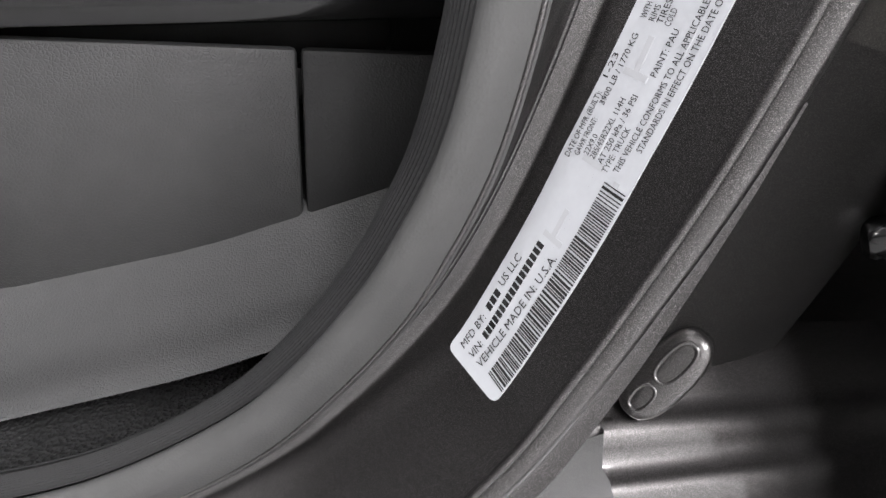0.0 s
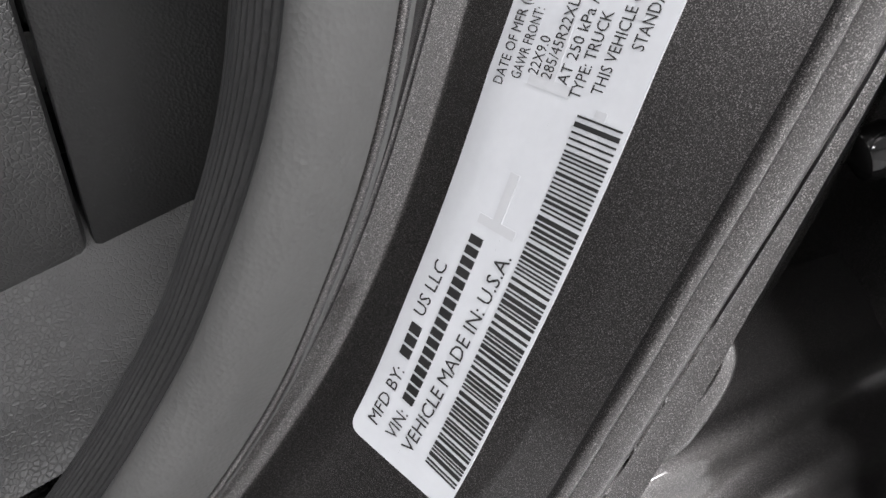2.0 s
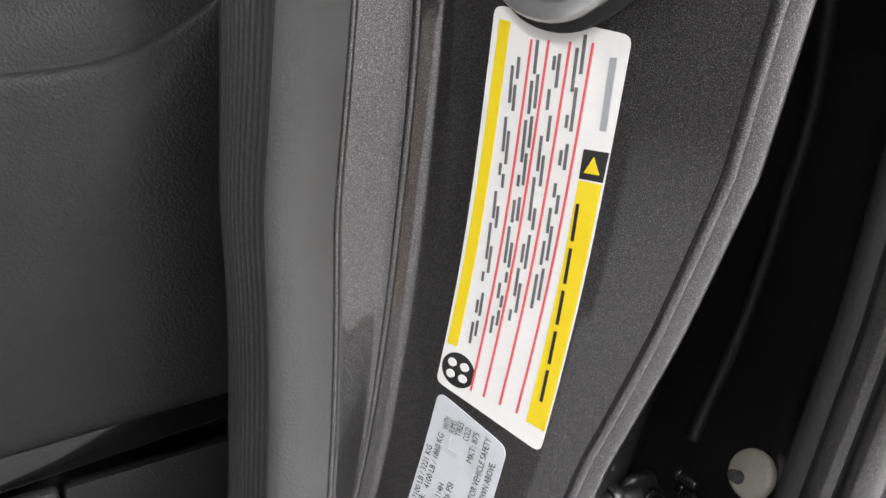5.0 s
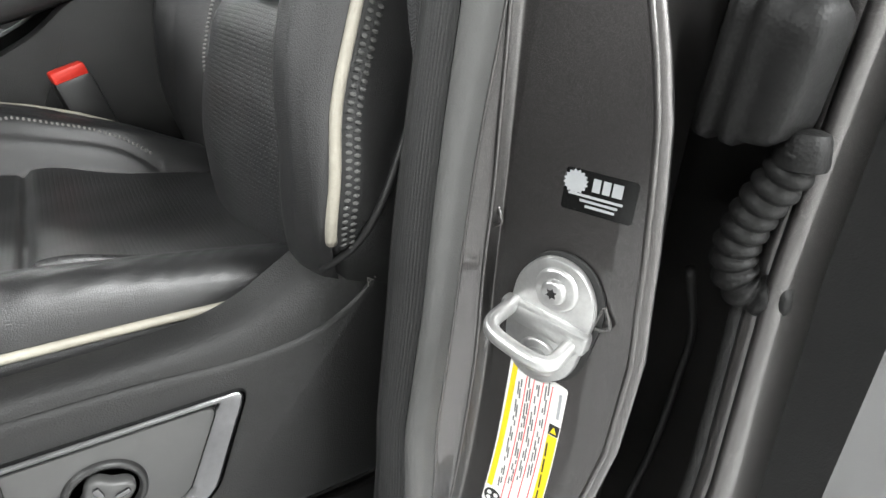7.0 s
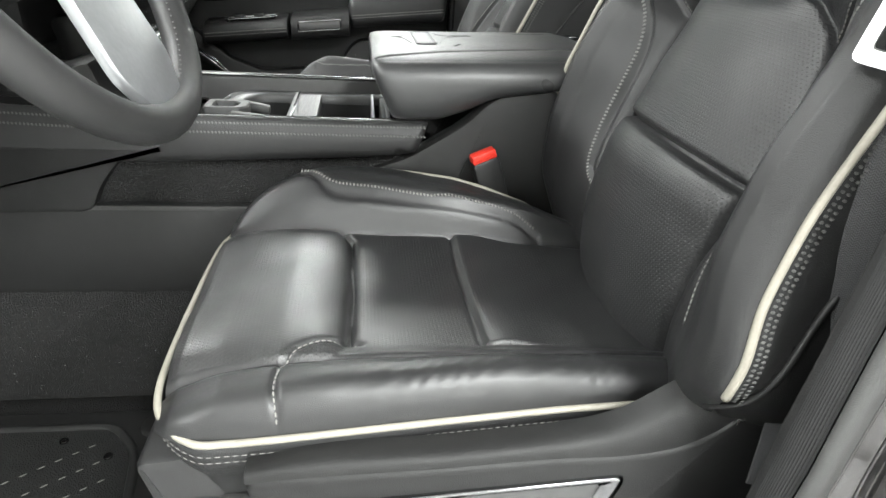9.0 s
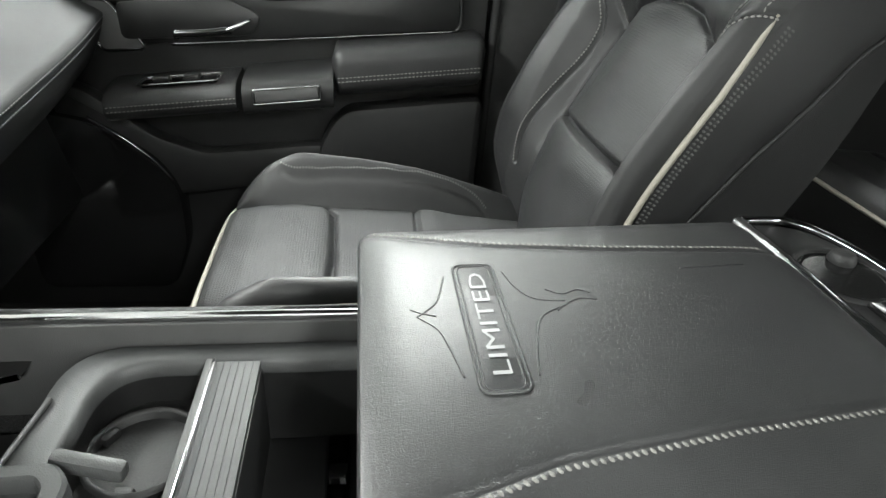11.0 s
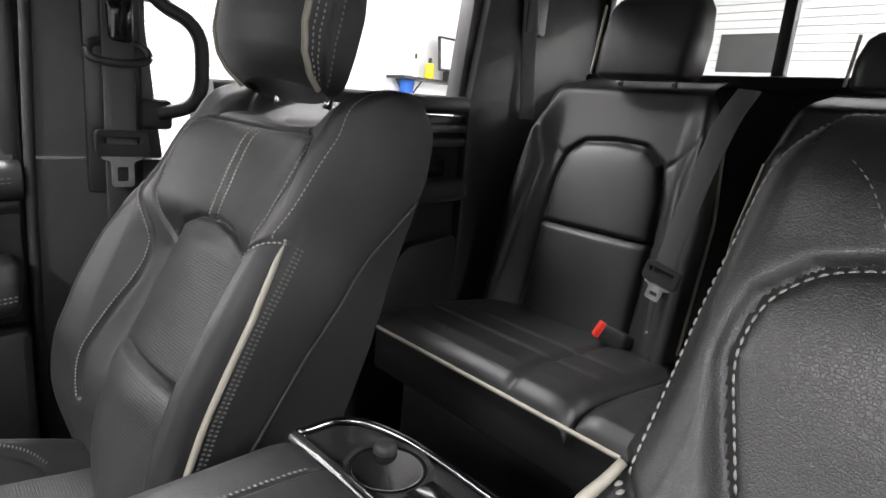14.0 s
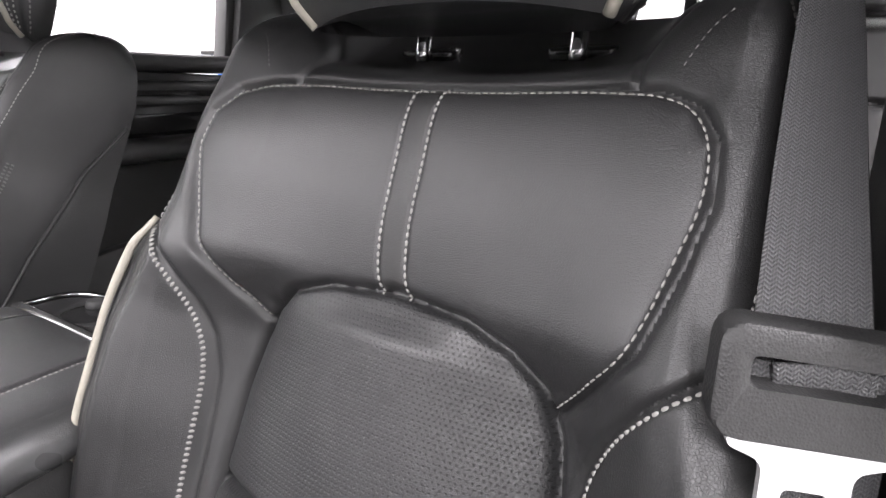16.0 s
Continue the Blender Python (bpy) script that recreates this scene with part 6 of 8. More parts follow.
for a in range(4):
    part("switch_lobe", bm_box((0.0085, 0.0040, 0.003), knob_m @ pose(0.0095 * math.cos(a * math.pi / 2 + 0.35), 0.0095 * math.sin(a * math.pi / 2 + 0.35), 0.0105, 0, 0, a * 90 + 20), 0.0012), DARK_CHROME, driver_seat)
part("recline_switch", bm_prism(rounded([(0.0150, 0.3133), (0.0279, 0.3149), (0.0283, 0.3021), (0.0209, 0.2787), (0.0091, 0.2799), (0.0100, 0.2936)], 0.004), -0.015, Matrix.Translation((0, -0.002, 0)) @ face, 0.0030, 3), SWITCH_GREY, driver_seat, "satin grey recline switch")
part("slide_switch", bm_prism(rounded([(-0.0186, 0.2827), (-0.0056, 0.2869), (0.0155, 0.2793), (0.0209, 0.2752), (0.0185, 0.2613), (-0.0162, 0.2600)], 0.004), -0.015, Matrix.Translation((0, -0.002, 0)) @ face, 0.0030, 3), SWITCH_GREY, driver_seat, "satin grey slide switch")
part("switch_mount", bm_prism(rounded([(-0.0205, 0.2880), (0.004, 0.2905), (0.012, 0.3170), (0.031, 0.3185), (0.031, 0.296), (0.0235, 0.2720), (0.0205, 0.2580), (-0.0185, 0.2570)], 0.004), -0.003, Matrix.Translation((0, -0.0015, 0)) @ face, 0.001), GLOSS_BLACK, driver_seat, "gloss black switch surround")
part("front_apron", bm_prism(rounded([(-0.235, 0.345), (-0.165, 0.352), (-0.150, 0.215), (-0.175, 0.205), (-0.205, 0.215)], 0.012), 0.34, Matrix.Translation((0, 0.035, 0)) @ face, 0.008), LEATHER, driver_seat)

V, F = text_data("AIRBAG", 1.0)
wide = V[:, 0].max()
V = [(0.2590 + 0.0245 * a / wide - 0.0045 * b, -0.6265, 0.3975 + 0.026 * a / wide + 0.0075 * b) for a, b in V]
mesh_object("moulded_word", V, F, THREAD_MID, driver_seat, "small moulded lettering", False)

# --- dashboard and steering wheel ----------------------------------------------
dash = thing("dashboard", "black dashboard with grey-lit leather pad and chrome strips", "dashboard")
sec = arc([(-1.02, 0.80), (-0.80, 0.86), (-0.66, 0.84), (-0.60, 0.79), (-0.575, 0.74)], 14)
G = np.array([[(x + 0.05 * (y / 0.78) ** 2, y, z) for x, z in sec] for y in np.linspace(-0.78, 0.78, 50)])
mesh_object("dash_top", G.reshape(-1, 3), [(i * 14 + k, i * 14 + k + 1, (i + 1) * 14 + k + 1, (i + 1) * 14 + k) for i in range(49) for k in range(13)], DASH_LEATHER, dash)
way = spline([(0.78, -0.445, 0.632, 1.0), (0.616, -0.427, 0.620, 1.0), (0.40, -0.408, 0.612, 1.0), (0.20, -0.387, 0.610, 0.95), (0.155, -0.377, 0.606, 0.80), (0.115, -0.362, 0.592, 0.55), (0.080, -0.347, 0.574, 0.35), (0.055, -0.338, 0.552, 0.22)], 70)
sec = arc([(-0.21, 0.100), (-0.17, 0.074), (-0.10, 0.044), (-0.04, 0.020), (-0.010, 0.007), (0.0, 0.0), (-0.004, -0.014), (-0.022, -0.055), (-0.055, -0.095), (-0.11, -0.115)], 34)
G = np.array([[(x + a * q, y, z + b * q) for a, b in sec] for y, x, z, q in way])
mesh_object("passenger_pad", G.reshape(-1, 3), [(i * 34 + k, i * 34 + k + 1, (i + 1) * 34 + k + 1, (i + 1) * 34 + k) for i in range(69) for k in range(33)], DASH_LEATHER, dash, "padded leather dash panel")
part("glove_box", bm_box((0.06, 0.46, 0.28), pose(-0.585, 0.54, 0.44, 0, -10, 0), 0.02), PLASTIC, dash, "black glove box lid")
part("dash_core", bm_box((0.20, 0.56, 0.20), pose(-0.73, 0.50, 0.62), 0.02), PLASTIC, dash)
for kk in (19.6, 20.8):
    i0 = int(kk)
    P = G[:, i0] * (1 - (kk - i0)) + G[:, i0 + 1] * (kk - i0) + np.array([0.001, 0, 0.0012])
    stitches("stitching", spline(P, 120), np.tile([0.6, 0, 0.8], (120, 1)), THREAD_DARK, dash, 0.0046, 0.003)
P = G[:, 3] + np.array([0.004, 0, 0.002])
tube("dash_strip", spline(P, 40), 0.005, GLOSS_BLACK, dash, "gloss black dash strip")
part("air_vent", bm_box((0.03, 0.12, 0.05), pose(-0.565, 0.69, 0.70, 0, 0, 0), 0.012), PLASTIC_SMOOTH, dash)
for k in range(3):
    part("vent_blade", bm_box((0.012, 0.10, 0.004), pose(-0.548, 0.69, 0.688 + 0.012 * k), 0.001), DARK_CHROME, dash)
# centre stack: dark glass over two bright strips, a row of slanted switches and a lower key field
SLAB = Matrix.Translation((-0.331, 0.055, 0.562)) @ Matrix.Rotation(radians(-15.5), 4, "Y") @ Matrix.Rotation(radians(90), 4, "Z") @ Matrix.Rotation(radians(90), 4, "X")
part("screen", bm_prism(rounded([(-0.180, 0.0), (0.0, 0.0), (0.020, 0.060), (0.040, 0.105), (0.052, 0.180), (0.052, 0.320), (-0.180, 0.320)], 0.008), -0.022, SLAB, 0.003), GLOSS_BLACK, dash, "dark glass centre screen")
part("stack_base", bm_box((0.10, 0.20, 0.14), pose(-0.420, -0.028, 0.495, 0, -18, 0), 0.010), PLASTIC, dash)
for k in range(2):
    part("stack_strip", bm_box((0.006, 0.150, 0.0075), pose(-0.336 + 0.006 * k, -0.027, 0.595 - 0.013 * k, 0, -24, 0), 0.002), CHROME, dash, "bright chrome strip")
part("stack_line", bm_box((0.003, 0.150, 0.002), pose(-0.337, -0.030, 0.608, 0, -15, 0), 0.0008), DARK_CHROME, dash)
for k in range(6):
    part("slanted_switch", bm_box((0.021, 0.0125, 0.008), pose(-0.3155 - 0.0022 * k, 0.040 - 0.0152 * k, 0.5625 - 0.0006 * k, 12, 22, 14), 0.0025), ALU, dash, "silver slanted switch")
    part("dark_key", bm_box((0.020, 0.0085, 0.005), pose(-0.3385 - 0.0022 * k, 0.034 - 0.0152 * k, 0.5695 - 0.0006 * k, 0, 22, 14), 0.0018), DARK_CHROME if k % 2 else GLOSS_BLACK, dash)
part("switch_rail", bm_box((0.024, 0.100, 0.010), pose(-0.320, 0.002, 0.5530, 0, 22, 3), 0.003), GLOSS_BLACK, dash)
for k in range(2):
    for j in range(3):
        part("small_knob", bm_cyl(0.0055, 0.0050, 0.007, pose(-0.312 + 0.004 * j, 0.010 - 0.020 * k, 0.540 - 0.013 * j, 0, 65, 0), 16, 0.0015), DARK_CHROME if (j + k) % 2 else GLOSS_BLACK, dash)
part("key_field", bm_box((0.02, 0.10, 0.060), pose(-0.326, -0.010, 0.522, 0, -18, 0), 0.004), PLASTIC_SMOOTH, dash)
tube("pocket_edge", np.array([(-0.262, 0.055, 0.494), (-0.272, -0.02, 0.492), (-0.280, -0.085, 0.492)]), 0.0022, PLASTIC_GREY, dash, "", 8)
part("vent_knob", bm_join(bm_cyl(0.019, 0.018, 0.026, pose(-0.362, 0.050, 0.712, 0, 62, 0), 24, 0.005), bm_cyl(0.012, 0.010, 0.014, pose(-0.345, 0.050, 0.722, 0, 62, 0), 20, 0.003)), CHROME, dash, "chrome vent knob")
part("vent_tab", bm_box((0.008, 0.022, 0.006), pose(-0.352, 0.066, 0.684, 0, -15, 0), 0.002), CHROME, dash)
part("lower_dash", bm_box((0.30, 0.60, 0.30), pose(-0.80, -0.46, 0.60), 0.03), PLASTIC, dash)
part("knee_panel", bm_box((0.06, 0.52, 0.26), pose(-0.60, -0.44, 0.52, 0, -18, 0), 0.02), PLASTIC, dash)

wheel = thing("steering_wheel", "black leather steering wheel with chrome lower spoke", "steering wheel")
WM = Matrix.Translation((-0.325, -0.405, 0.725)) @ Matrix.Rotation(radians(-26), 4, "Y") @ Matrix.Rotation(radians(90), 4, "Y")
a = np.linspace(0, 2 * math.pi, 90, endpoint=False)
rimP = np.array([tuple(WM @ Vector((0.186 * math.cos(t), 0.190 * math.sin(t), 0))) for t in a])
tube("wheel_rim", rimP, 0.0165, WHEEL_LEATHER, wheel, "black leather rim", 16, True, tuple(WM.to_3x3() @ Vector((0, 0, 1))))
stp = np.array([tuple(WM @ Vector((0.1705 * math.cos(t), 0.1745 * math.sin(t), 0.006))) for t in np.linspace(0.2, 2.9, 200)])
stitches("stitching", stp, np.tile(tuple(WM.to_3x3() @ Vector((0, 0, 1))), (200, 1)), THREAD_DARK, wheel, 0.004, 0.004, 0.0026, 0.001, 0.8)
part("wheel_hub", bm_cyl(0.075, 0.060, 0.045, WM @ pose(0, 0, -0.02), 40, 0.012), PLASTIC_SMOOTH, wheel)
for sy in (-1, 1):
    part("wheel_spoke", bm_box((0.05, 0.125, 0.018), WM @ pose(0.010, sy * 0.115, 0.0), 0.006), PLASTIC_SMOOTH, wheel)
spoke = rounded([(0.05, -0.055), (0.05, 0.055), (0.14, 0.062), (0.178, 0.035), (0.178, -0.035), (0.14, -0.062)], 0.012)
part("lower_spoke", bm_prism(spoke, 0.012, WM @ pose(0, 0, -0.004), 0.004), ALU, wheel, "satin silver lower spoke")
part("column", bm_cyl(0.05, 0.06, 0.26, WM @ pose(0, 0, -0.27), 28, 0.01), PLASTIC, wheel)


# --- labels, striker and fittings on the door pillar ----------------------------


def on_face(a, b, lift):
    """Points at a along the pillar and y = b on its painted face."""
    b = np.asarray(b, float) - 0.0093
    return jamb(a, b, face_d(b) - lift)


def face_sheet(name, corners, lift, mat, parent, label="", n=(40, 8), r=None):
    """A thin sheet on the pillar face between two lines of (s, y)."""
    outline = rounded(corners, r, 5) if r else list(corners)
    cx, cy = np.mean([p[0] for p in outline]), np.mean([p[1] for p in outline])
    P = np.array(outline)
    dense = []
    for i in range(len(P)):
        q, w = P[i], P[(i + 1) % len(P)]
        k = max(1, int(np.linalg.norm(w - q) / 0.004))
        for j in range(k):
            dense.append(q + (w - q) * j / k)
    P = np.array(dense)
    inset = min(0.004, 0.45 * np.ptp(P[:, 0]))
    slope = np.polyfit(P[:, 0] - cx, P[:, 1], 1)[0] if np.ptp(P[:, 0]) > 0.02 else 0.0
    ms = np.clip(P[:, 0], P[:, 0].min() + inset, P[:, 0].max() - inset)
    mid = np.stack([ms, P[:, 1].mean() + slope * (ms - P[:, 0].mean())], 1)
    V = np.vstack([on_face(P[:, 0], P[:, 1], lift), on_face(mid[:, 0], mid[:, 1], lift), on_face(P[:, 0], P[:, 1], 0.0)])
    m = len(P)
    F = [(i, (i + 1) % m, m + (i + 1) % m, m + i) for i in range(m)] + [((i + 1) % m, i, 2 * m + i, 2 * m + (i + 1) % m) for i in range(m)]
    return mesh_object(name, V, F, mat, parent, label, False)


def face_text(body, s0, s1, y, cap, mat, parent, lift=0.00062):
    """A line of print from s0 up to s1, its base at y, its tops towards the cab."""
    V, F = text_data(body)
    w, h = V[:, 0].max() - V[:, 0].min(), 0.70
    s = s0 + (V[:, 0] - V[:, 0].min()) / w * (s1 - s0)
    yy = y + V[:, 1] / h * cap - 0.046 * (s - (s0 + s1) / 2)
    return mesh_object("print", on_face(s, yy, np.full(len(s), lift)), F, mat, parent, "", False)


def face_bar(s0, s1, y0, y1, mat, parent, lift=0.00062, name="printed_bar"):
    return face_sheet(name, [(s0, y0), (s1, y0), (s1, y1), (s0, y1)], lift, mat, parent)


label = thing("certification_label", "white vehicle certification label with black print and barcode", "label")
face_sheet("label_sheet", [(0.0045, -0.7412), (0.10, -0.7420), (0.1865, -0.7450), (0.1935, -0.7190), (0.09, -0.7128), (0.0015, -0.7122)], 0.00035, WHITE_LABEL, label, "", r=[0.0035, 0, 0.0035, 0.0035, 0, 0.0035])
# faint security marks under the print
for k in range(5):
    face_bar(0.062 + 0.028 * k, 0.074 + 0.028 * k, -0.7265, -0.7245, GHOST, label, 0.0005, "ghost_mark")
    face_bar(0.062 + 0.028 * k, 0.064 + 0.028 * k, -0.7300, -0.7215, GHOST, label, 0.0005, "ghost_mark")
    face_bar(0.082 + 0.023 * k, 0.090 + 0.023 * k, -0.7375, -0.7355, GHOST, label, 0.0005, "ghost_mark")
BIG, SMALL = 0.0031, 0.0021
face_text("MFD BY:", 0.0076, 0.0235, -0.7190, BIG, INK, label)
for k in range(3):
    face_bar(0.0265 + 0.0030 * k, 0.0288 + 0.0030 * k, -0.7190, -0.7162, INK, label)
face_text("US LLC", 0.0372, 0.0505, -0.7188, BIG, INK, label)
face_text("VIN:", 0.0080, 0.0155, -0.7243, BIG, INK, label)
for k in range(17):
    face_bar(0.0178 + 0.00248 * k, 0.0196 + 0.00248 * k, -0.7242, -0.7213, INK, label)
face_text("VEHICLE MADE IN: U.S.A.", 0.0085, 0.0590, -0.7302, BIG, INK, label)
rng = random.Random(4)
at = 0.0100
while at < 0.0882:
    w = rng.choice((0.00035, 0.00035, 0.0006, 0.0009))
    tilt = 0.0012 * (at - 0.01) / 0.078
    face_bar(at, at + w, -0.7408 - tilt * 0.2, -0.7325 - tilt * 0.2, INK, label, 0.0006, "barcode_bar")
    at += w + rng.choice((0.0004, 0.0005, 0.0008))
for row in (("DATE OF MFR (BUILT):", 0.0883, 0.1105, -0.7172), ("1-23", 0.1150, 0.1225, -0.7175), ("GAWR FRONT:", 0.0903, 0.1030, -0.7202), ("3900 LB / 1770 KG", 0.1075, 0.1293, -0.7208), ("22X9.0", 0.0920, 0.0988, -0.7232),
            ("285/45R22XL 114H", 0.0920, 0.1118, -0.7262), ("AT 250 kPa / 36 PSI", 0.0920, 0.1140, -0.7295), ("TYPE: TRUCK", 0.0905, 0.1052, -0.7323), ("PAINT: PAU", 0.1205, 0.1337, -0.7328)):
    face_text(row[0], row[1], row[2], row[3], SMALL, INK, label)
for row in (("THIS VEHICLE CONFORMS TO ALL APPLICABLE U.S.A. FEDERAL MOTOR VEHICLE SAFETY", 0.0923, 0.1868, -0.7377), ("STANDARDS IN EFFECT ON THE DATE OF MANUFACTURE SHOWN ABOVE.", 0.1007, 0.1797, -0.7411),
            ("WITH", 0.1337, 0.1382, -0.7214), ("RIMS", 0.1337, 0.1381, -0.7244), ("TIRES", 0.1337, 0.1402, -0.7272), ("COLD", 0.1337, 0.1384, -0.7298)):
    face_text(row[0], row[1], row[2], row[3], SMALL, INK, label)
for row in (("GVWR:", 0.1422, 0.1490, -0.7192), ("7100 LB / 3221 KG", 0.1520, 0.1735, -0.7204), ("GAWR REAR:", 0.1422, 0.1552, -0.7221), ("4100 LB / 1860 KG", 0.1582, 0.1799, -0.7236), ("22X9.0", 0.1422, 0.1506, -0.7249), ("285/45R22XL 114H", 0.1422, 0.1630, -0.7276),
            ("AT 250 kPa / 36 PSI", 0.1422, 0.1650, -0.7306), ("MDH: 012720", 0.1485, 0.1610, -0.7342), ("MKT: 875", 0.1754, 0.1866, -0.7356)):
    face_text(row[0], row[1], row[2], row[3], SMALL, INK, label)
for row in (("WITH", 0.1819, 0.1866, -0.7252), ("RIMS", 0.1819, 0.1864, -0.7276), ("TIRES", 0.1819, 0.1872, -0.7300), ("COLD", 0.1819, 0.1866, -0.7328)):
    face_text(row[0], row[1], row[2], row[3], SMALL, INK, label)

GREY_INK = varied("grey_ink", (0.10, 0.10, 0.10), (0.16, 0.16, 0.16), 60, 0.45).m
placard = thing("tyre_placard", "white tyre placard with yellow bands and red boxes", "label")
face_sheet("placard_sheet", [(0.1905, -0.7545), (0.3050, -0.7585), (0.3110, -0.7235), (0.1965, -0.7175)], 0.00035, WHITE_PAPER, placard, "", r=0.0025)
face_sheet("yellow_band", [(0.2110, -0.7228), (0.3070, -0.7283), (0.3075, -0.7252), (0.2110, -0.7192)], 0.0005, YELLOW, placard, "yellow warning band")
face_sheet("yellow_band", [(0.1975, -0.7545), (0.2700, -0.7568), (0.2700, -0.7510), (0.1980, -0.7487)], 0.0005, YELLOW, placard, "yellow warning band")
face_sheet("warning_sign", [(0.2705, -0.7570), (0.2780, -0.7574), (0.2780, -0.7512), (0.2705, -0.7510)], 0.0005, INK, placard, "black warning triangle field")
face_sheet("warning_triangle", [(0.2722, -0.7560), (0.2764, -0.7541), (0.2722, -0.7522)], 0.0008, YELLOW, placard)
disc = [(0.2035 + 0.0058 * math.cos(t), -0.7245 + 0.0058 * math.sin(t)) for t in np.linspace(0, 2 * math.pi, 28, endpoint=False)]
face_sheet("seat_diagram", disc, 0.0005, INK, placard, "round seating diagram")
for dy in (-0.0022, 0.0022):
    for ds in (-0.002, 0.002):
        face_sheet("diagram_seat", [(0.2035 + ds + 0.0014 * math.cos(t), -0.7245 + dy + 0.0015 * math.sin(t)) for t in np.linspace(0, 2 * math.pi, 10, endpoint=False)], 0.0008, WHITE_PAPER, placard)
for yb in (-0.7300, -0.7345, -0.7400, -0.7455):
    face_sheet("red_rule", [(0.1990, yb - 0.0003), (0.3030, yb - 0.0048), (0.3030, yb - 0.0043), (0.1990, yb + 0.0003)], 0.0006, RED_INK, placard)
rng = random.Random(9)
for row, yb in enumerate((-0.7262, -0.7275, -0.7320, -0.7334, -0.7368, -0.7382, -0.7424, -0.7438)):
    at = 0.214 + 0.003 * row
    while at < 0.298:
        ln = rng.uniform(0.003, 0.012)
        yy = yb - 0.0045 * (at - 0.199) / 0.104
        face_bar(at, at + ln, yy - 0.00035, yy + 0.00035, GREY_INK, placard, 0.0006)
        at += ln + rng.uniform(0.001, 0.007)
for k in range(5):
    face_bar(0.206 + 0.012 * k, 0.216 + 0.012 * k, -0.7522, -0.7514, INK, placard, 0.0007)
face_bar(0.283, 0.300, -0.7560, -0.7545, SILVER_INK, placard, 0.0007)

sticker = thing("code_sticker", "small black sticker with silver sun mark and bars", "sticker")
face_sheet("sticker_sheet", [(0.4080, -0.7745), (0.4080, -0.7400), (0.4290, -0.7400), (0.4290, -0.7745)], 0.0003, GLOSS_BLACK, sticker, "", r=0.002)
rays_ = []
for k in range(32):
    t = k / 32 * 2 * math.pi
    q = 0.0062 if k % 2 else 0.0050
    rays_.append((0.4225 + q * math.cos(t), -0.7455 + q * math.sin(t)))
face_sheet("sun_mark", rays_, 0.0006, SILVER_INK, sticker, "silver sun mark")
for k, (y0, y1) in enumerate(((-0.7575, -0.7540), (-0.7622, -0.7588), (-0.7680, -0.7634))):
    face_sheet("plain_mark", [(0.4195, y0), (0.4260, y0), (0.4260, y1), (0.4195, y1)], 0.0006, SILVER_INK, sticker)
for k, (y0, y1) in enumerate(((-0.7690, -0.7430), (-0.7670, -0.7490), (-0.7660, -0.7520))):
    face_bar(0.4160 - 0.0025 * k, 0.4172 - 0.0025 * k, y0, y1, SILVER_INK, sticker)


def pillar_frame(s, y):
    """A frame on the pillar face: x across outwards, y up along it, z off it."""
    p, q, r = [on_face(np.array([a]), np.array([b]), np.array([0.0]))[0] for a, b in ((s, y), (s + 0.01, y), (s, y - 0.01))]
    up, across = Vector(q - p).normalized(), Vector(r - p).normalized()
    off = across.cross(up).normalized()
    across = up.cross(off).normalized()
    m = Matrix((across, up, off)).transposed().to_4x4()
    m.translation = Vector(p)
    return m


striker = thing("door_striker", "zinc-plated door striker with bent loop and two screws", "door striker")
SM = pillar_frame(0.3455, -0.7430) @ Matrix.Rotation(radians(-8), 4, "Z")
plate_o = rounded([(-0.012, -0.037), (0.006, -0.040), (0.022, -0.026), (0.026, 0.020), (0.012, 0.038), (-0.008, 0.039), (-0.022, 0.022), (-0.022, -0.018)], 0.012)
back_o = [(a * 1.08 + 0.001, b * 1.05) for a, b in plate_o]
part("striker_gasket", bm_prism(back_o, 0.002, SM, 0.0006), RUBBER, striker, "black gasket")
part("striker_plate", bm_prism(plate_o, 0.006, SM @ pose(0, 0, 0.002), 0.0022), ZINC, striker)
part("plate_pad", bm_cyl(0.013, 0.011, 0.003, SM @ pose(0.002, 0.022, 0.007), 28, 0.001), ZINC, striker)
part("plate_pad", bm_cyl(0.013, 0.011, 0.003, SM @ pose(0.002, -0.022, 0.007), 28, 0.001), ZINC, striker)
for yy in (0.022, -0.022):
    part("screw", bm_cyl(0.0075, 0.006, 0.004, SM @ pose(0.002, yy, 0.0095), 24, 0.0012), ZINC, striker)
    part("screw_socket", bm_prism([(0.0032 * (1 if k % 2 else 0.55) * math.cos(k * math.pi / 6), 0.0032 * (1 if k % 2 else 0.55) * math.sin(k * math.pi / 6)) for k in range(12)], 0.0006, SM @ pose(0.002, yy, 0.0133)), STEEL_DARK, striker)
lp = spline([tuple(SM @ Vector(p)) for p in ((-0.018, 0.004, 0.006), (-0.018, 0.004, 0.020), (-0.017, 0.003, 0.033), (-0.010, 0.001, 0.038), (0.010, -0.001, 0.038), (0.018, -0.002, 0.033), (0.019, -0.002, 0.020), (0.019, -0.002, 0.006))], 60)
tube("striker_loop", lp, 0.0042, ZINC, striker, "bent steel loop", 14)
part("loop_foot", bm_box((0.052, 0.012, 0.010), SM @ pose(0.001, 0.001, 0.009), 0.003), ZINC, striker)

# raised nub and little fold marks in the seam beside it
for s_, y_ in ((0.357, -0.770), (0.395, -0.706)):
    M_ = pillar_frame(s_, y_)
    tube("seam_fold", spline([tuple(M_ @ Vector(p)) for p in ((0, 0.006, 0.001), (0.005, -0.004, 0.003), (-0.003, -0.006, 0.003), (0, 0.006, 0.001))], 24), 0.0011, PAINT, pillar, "", 8)

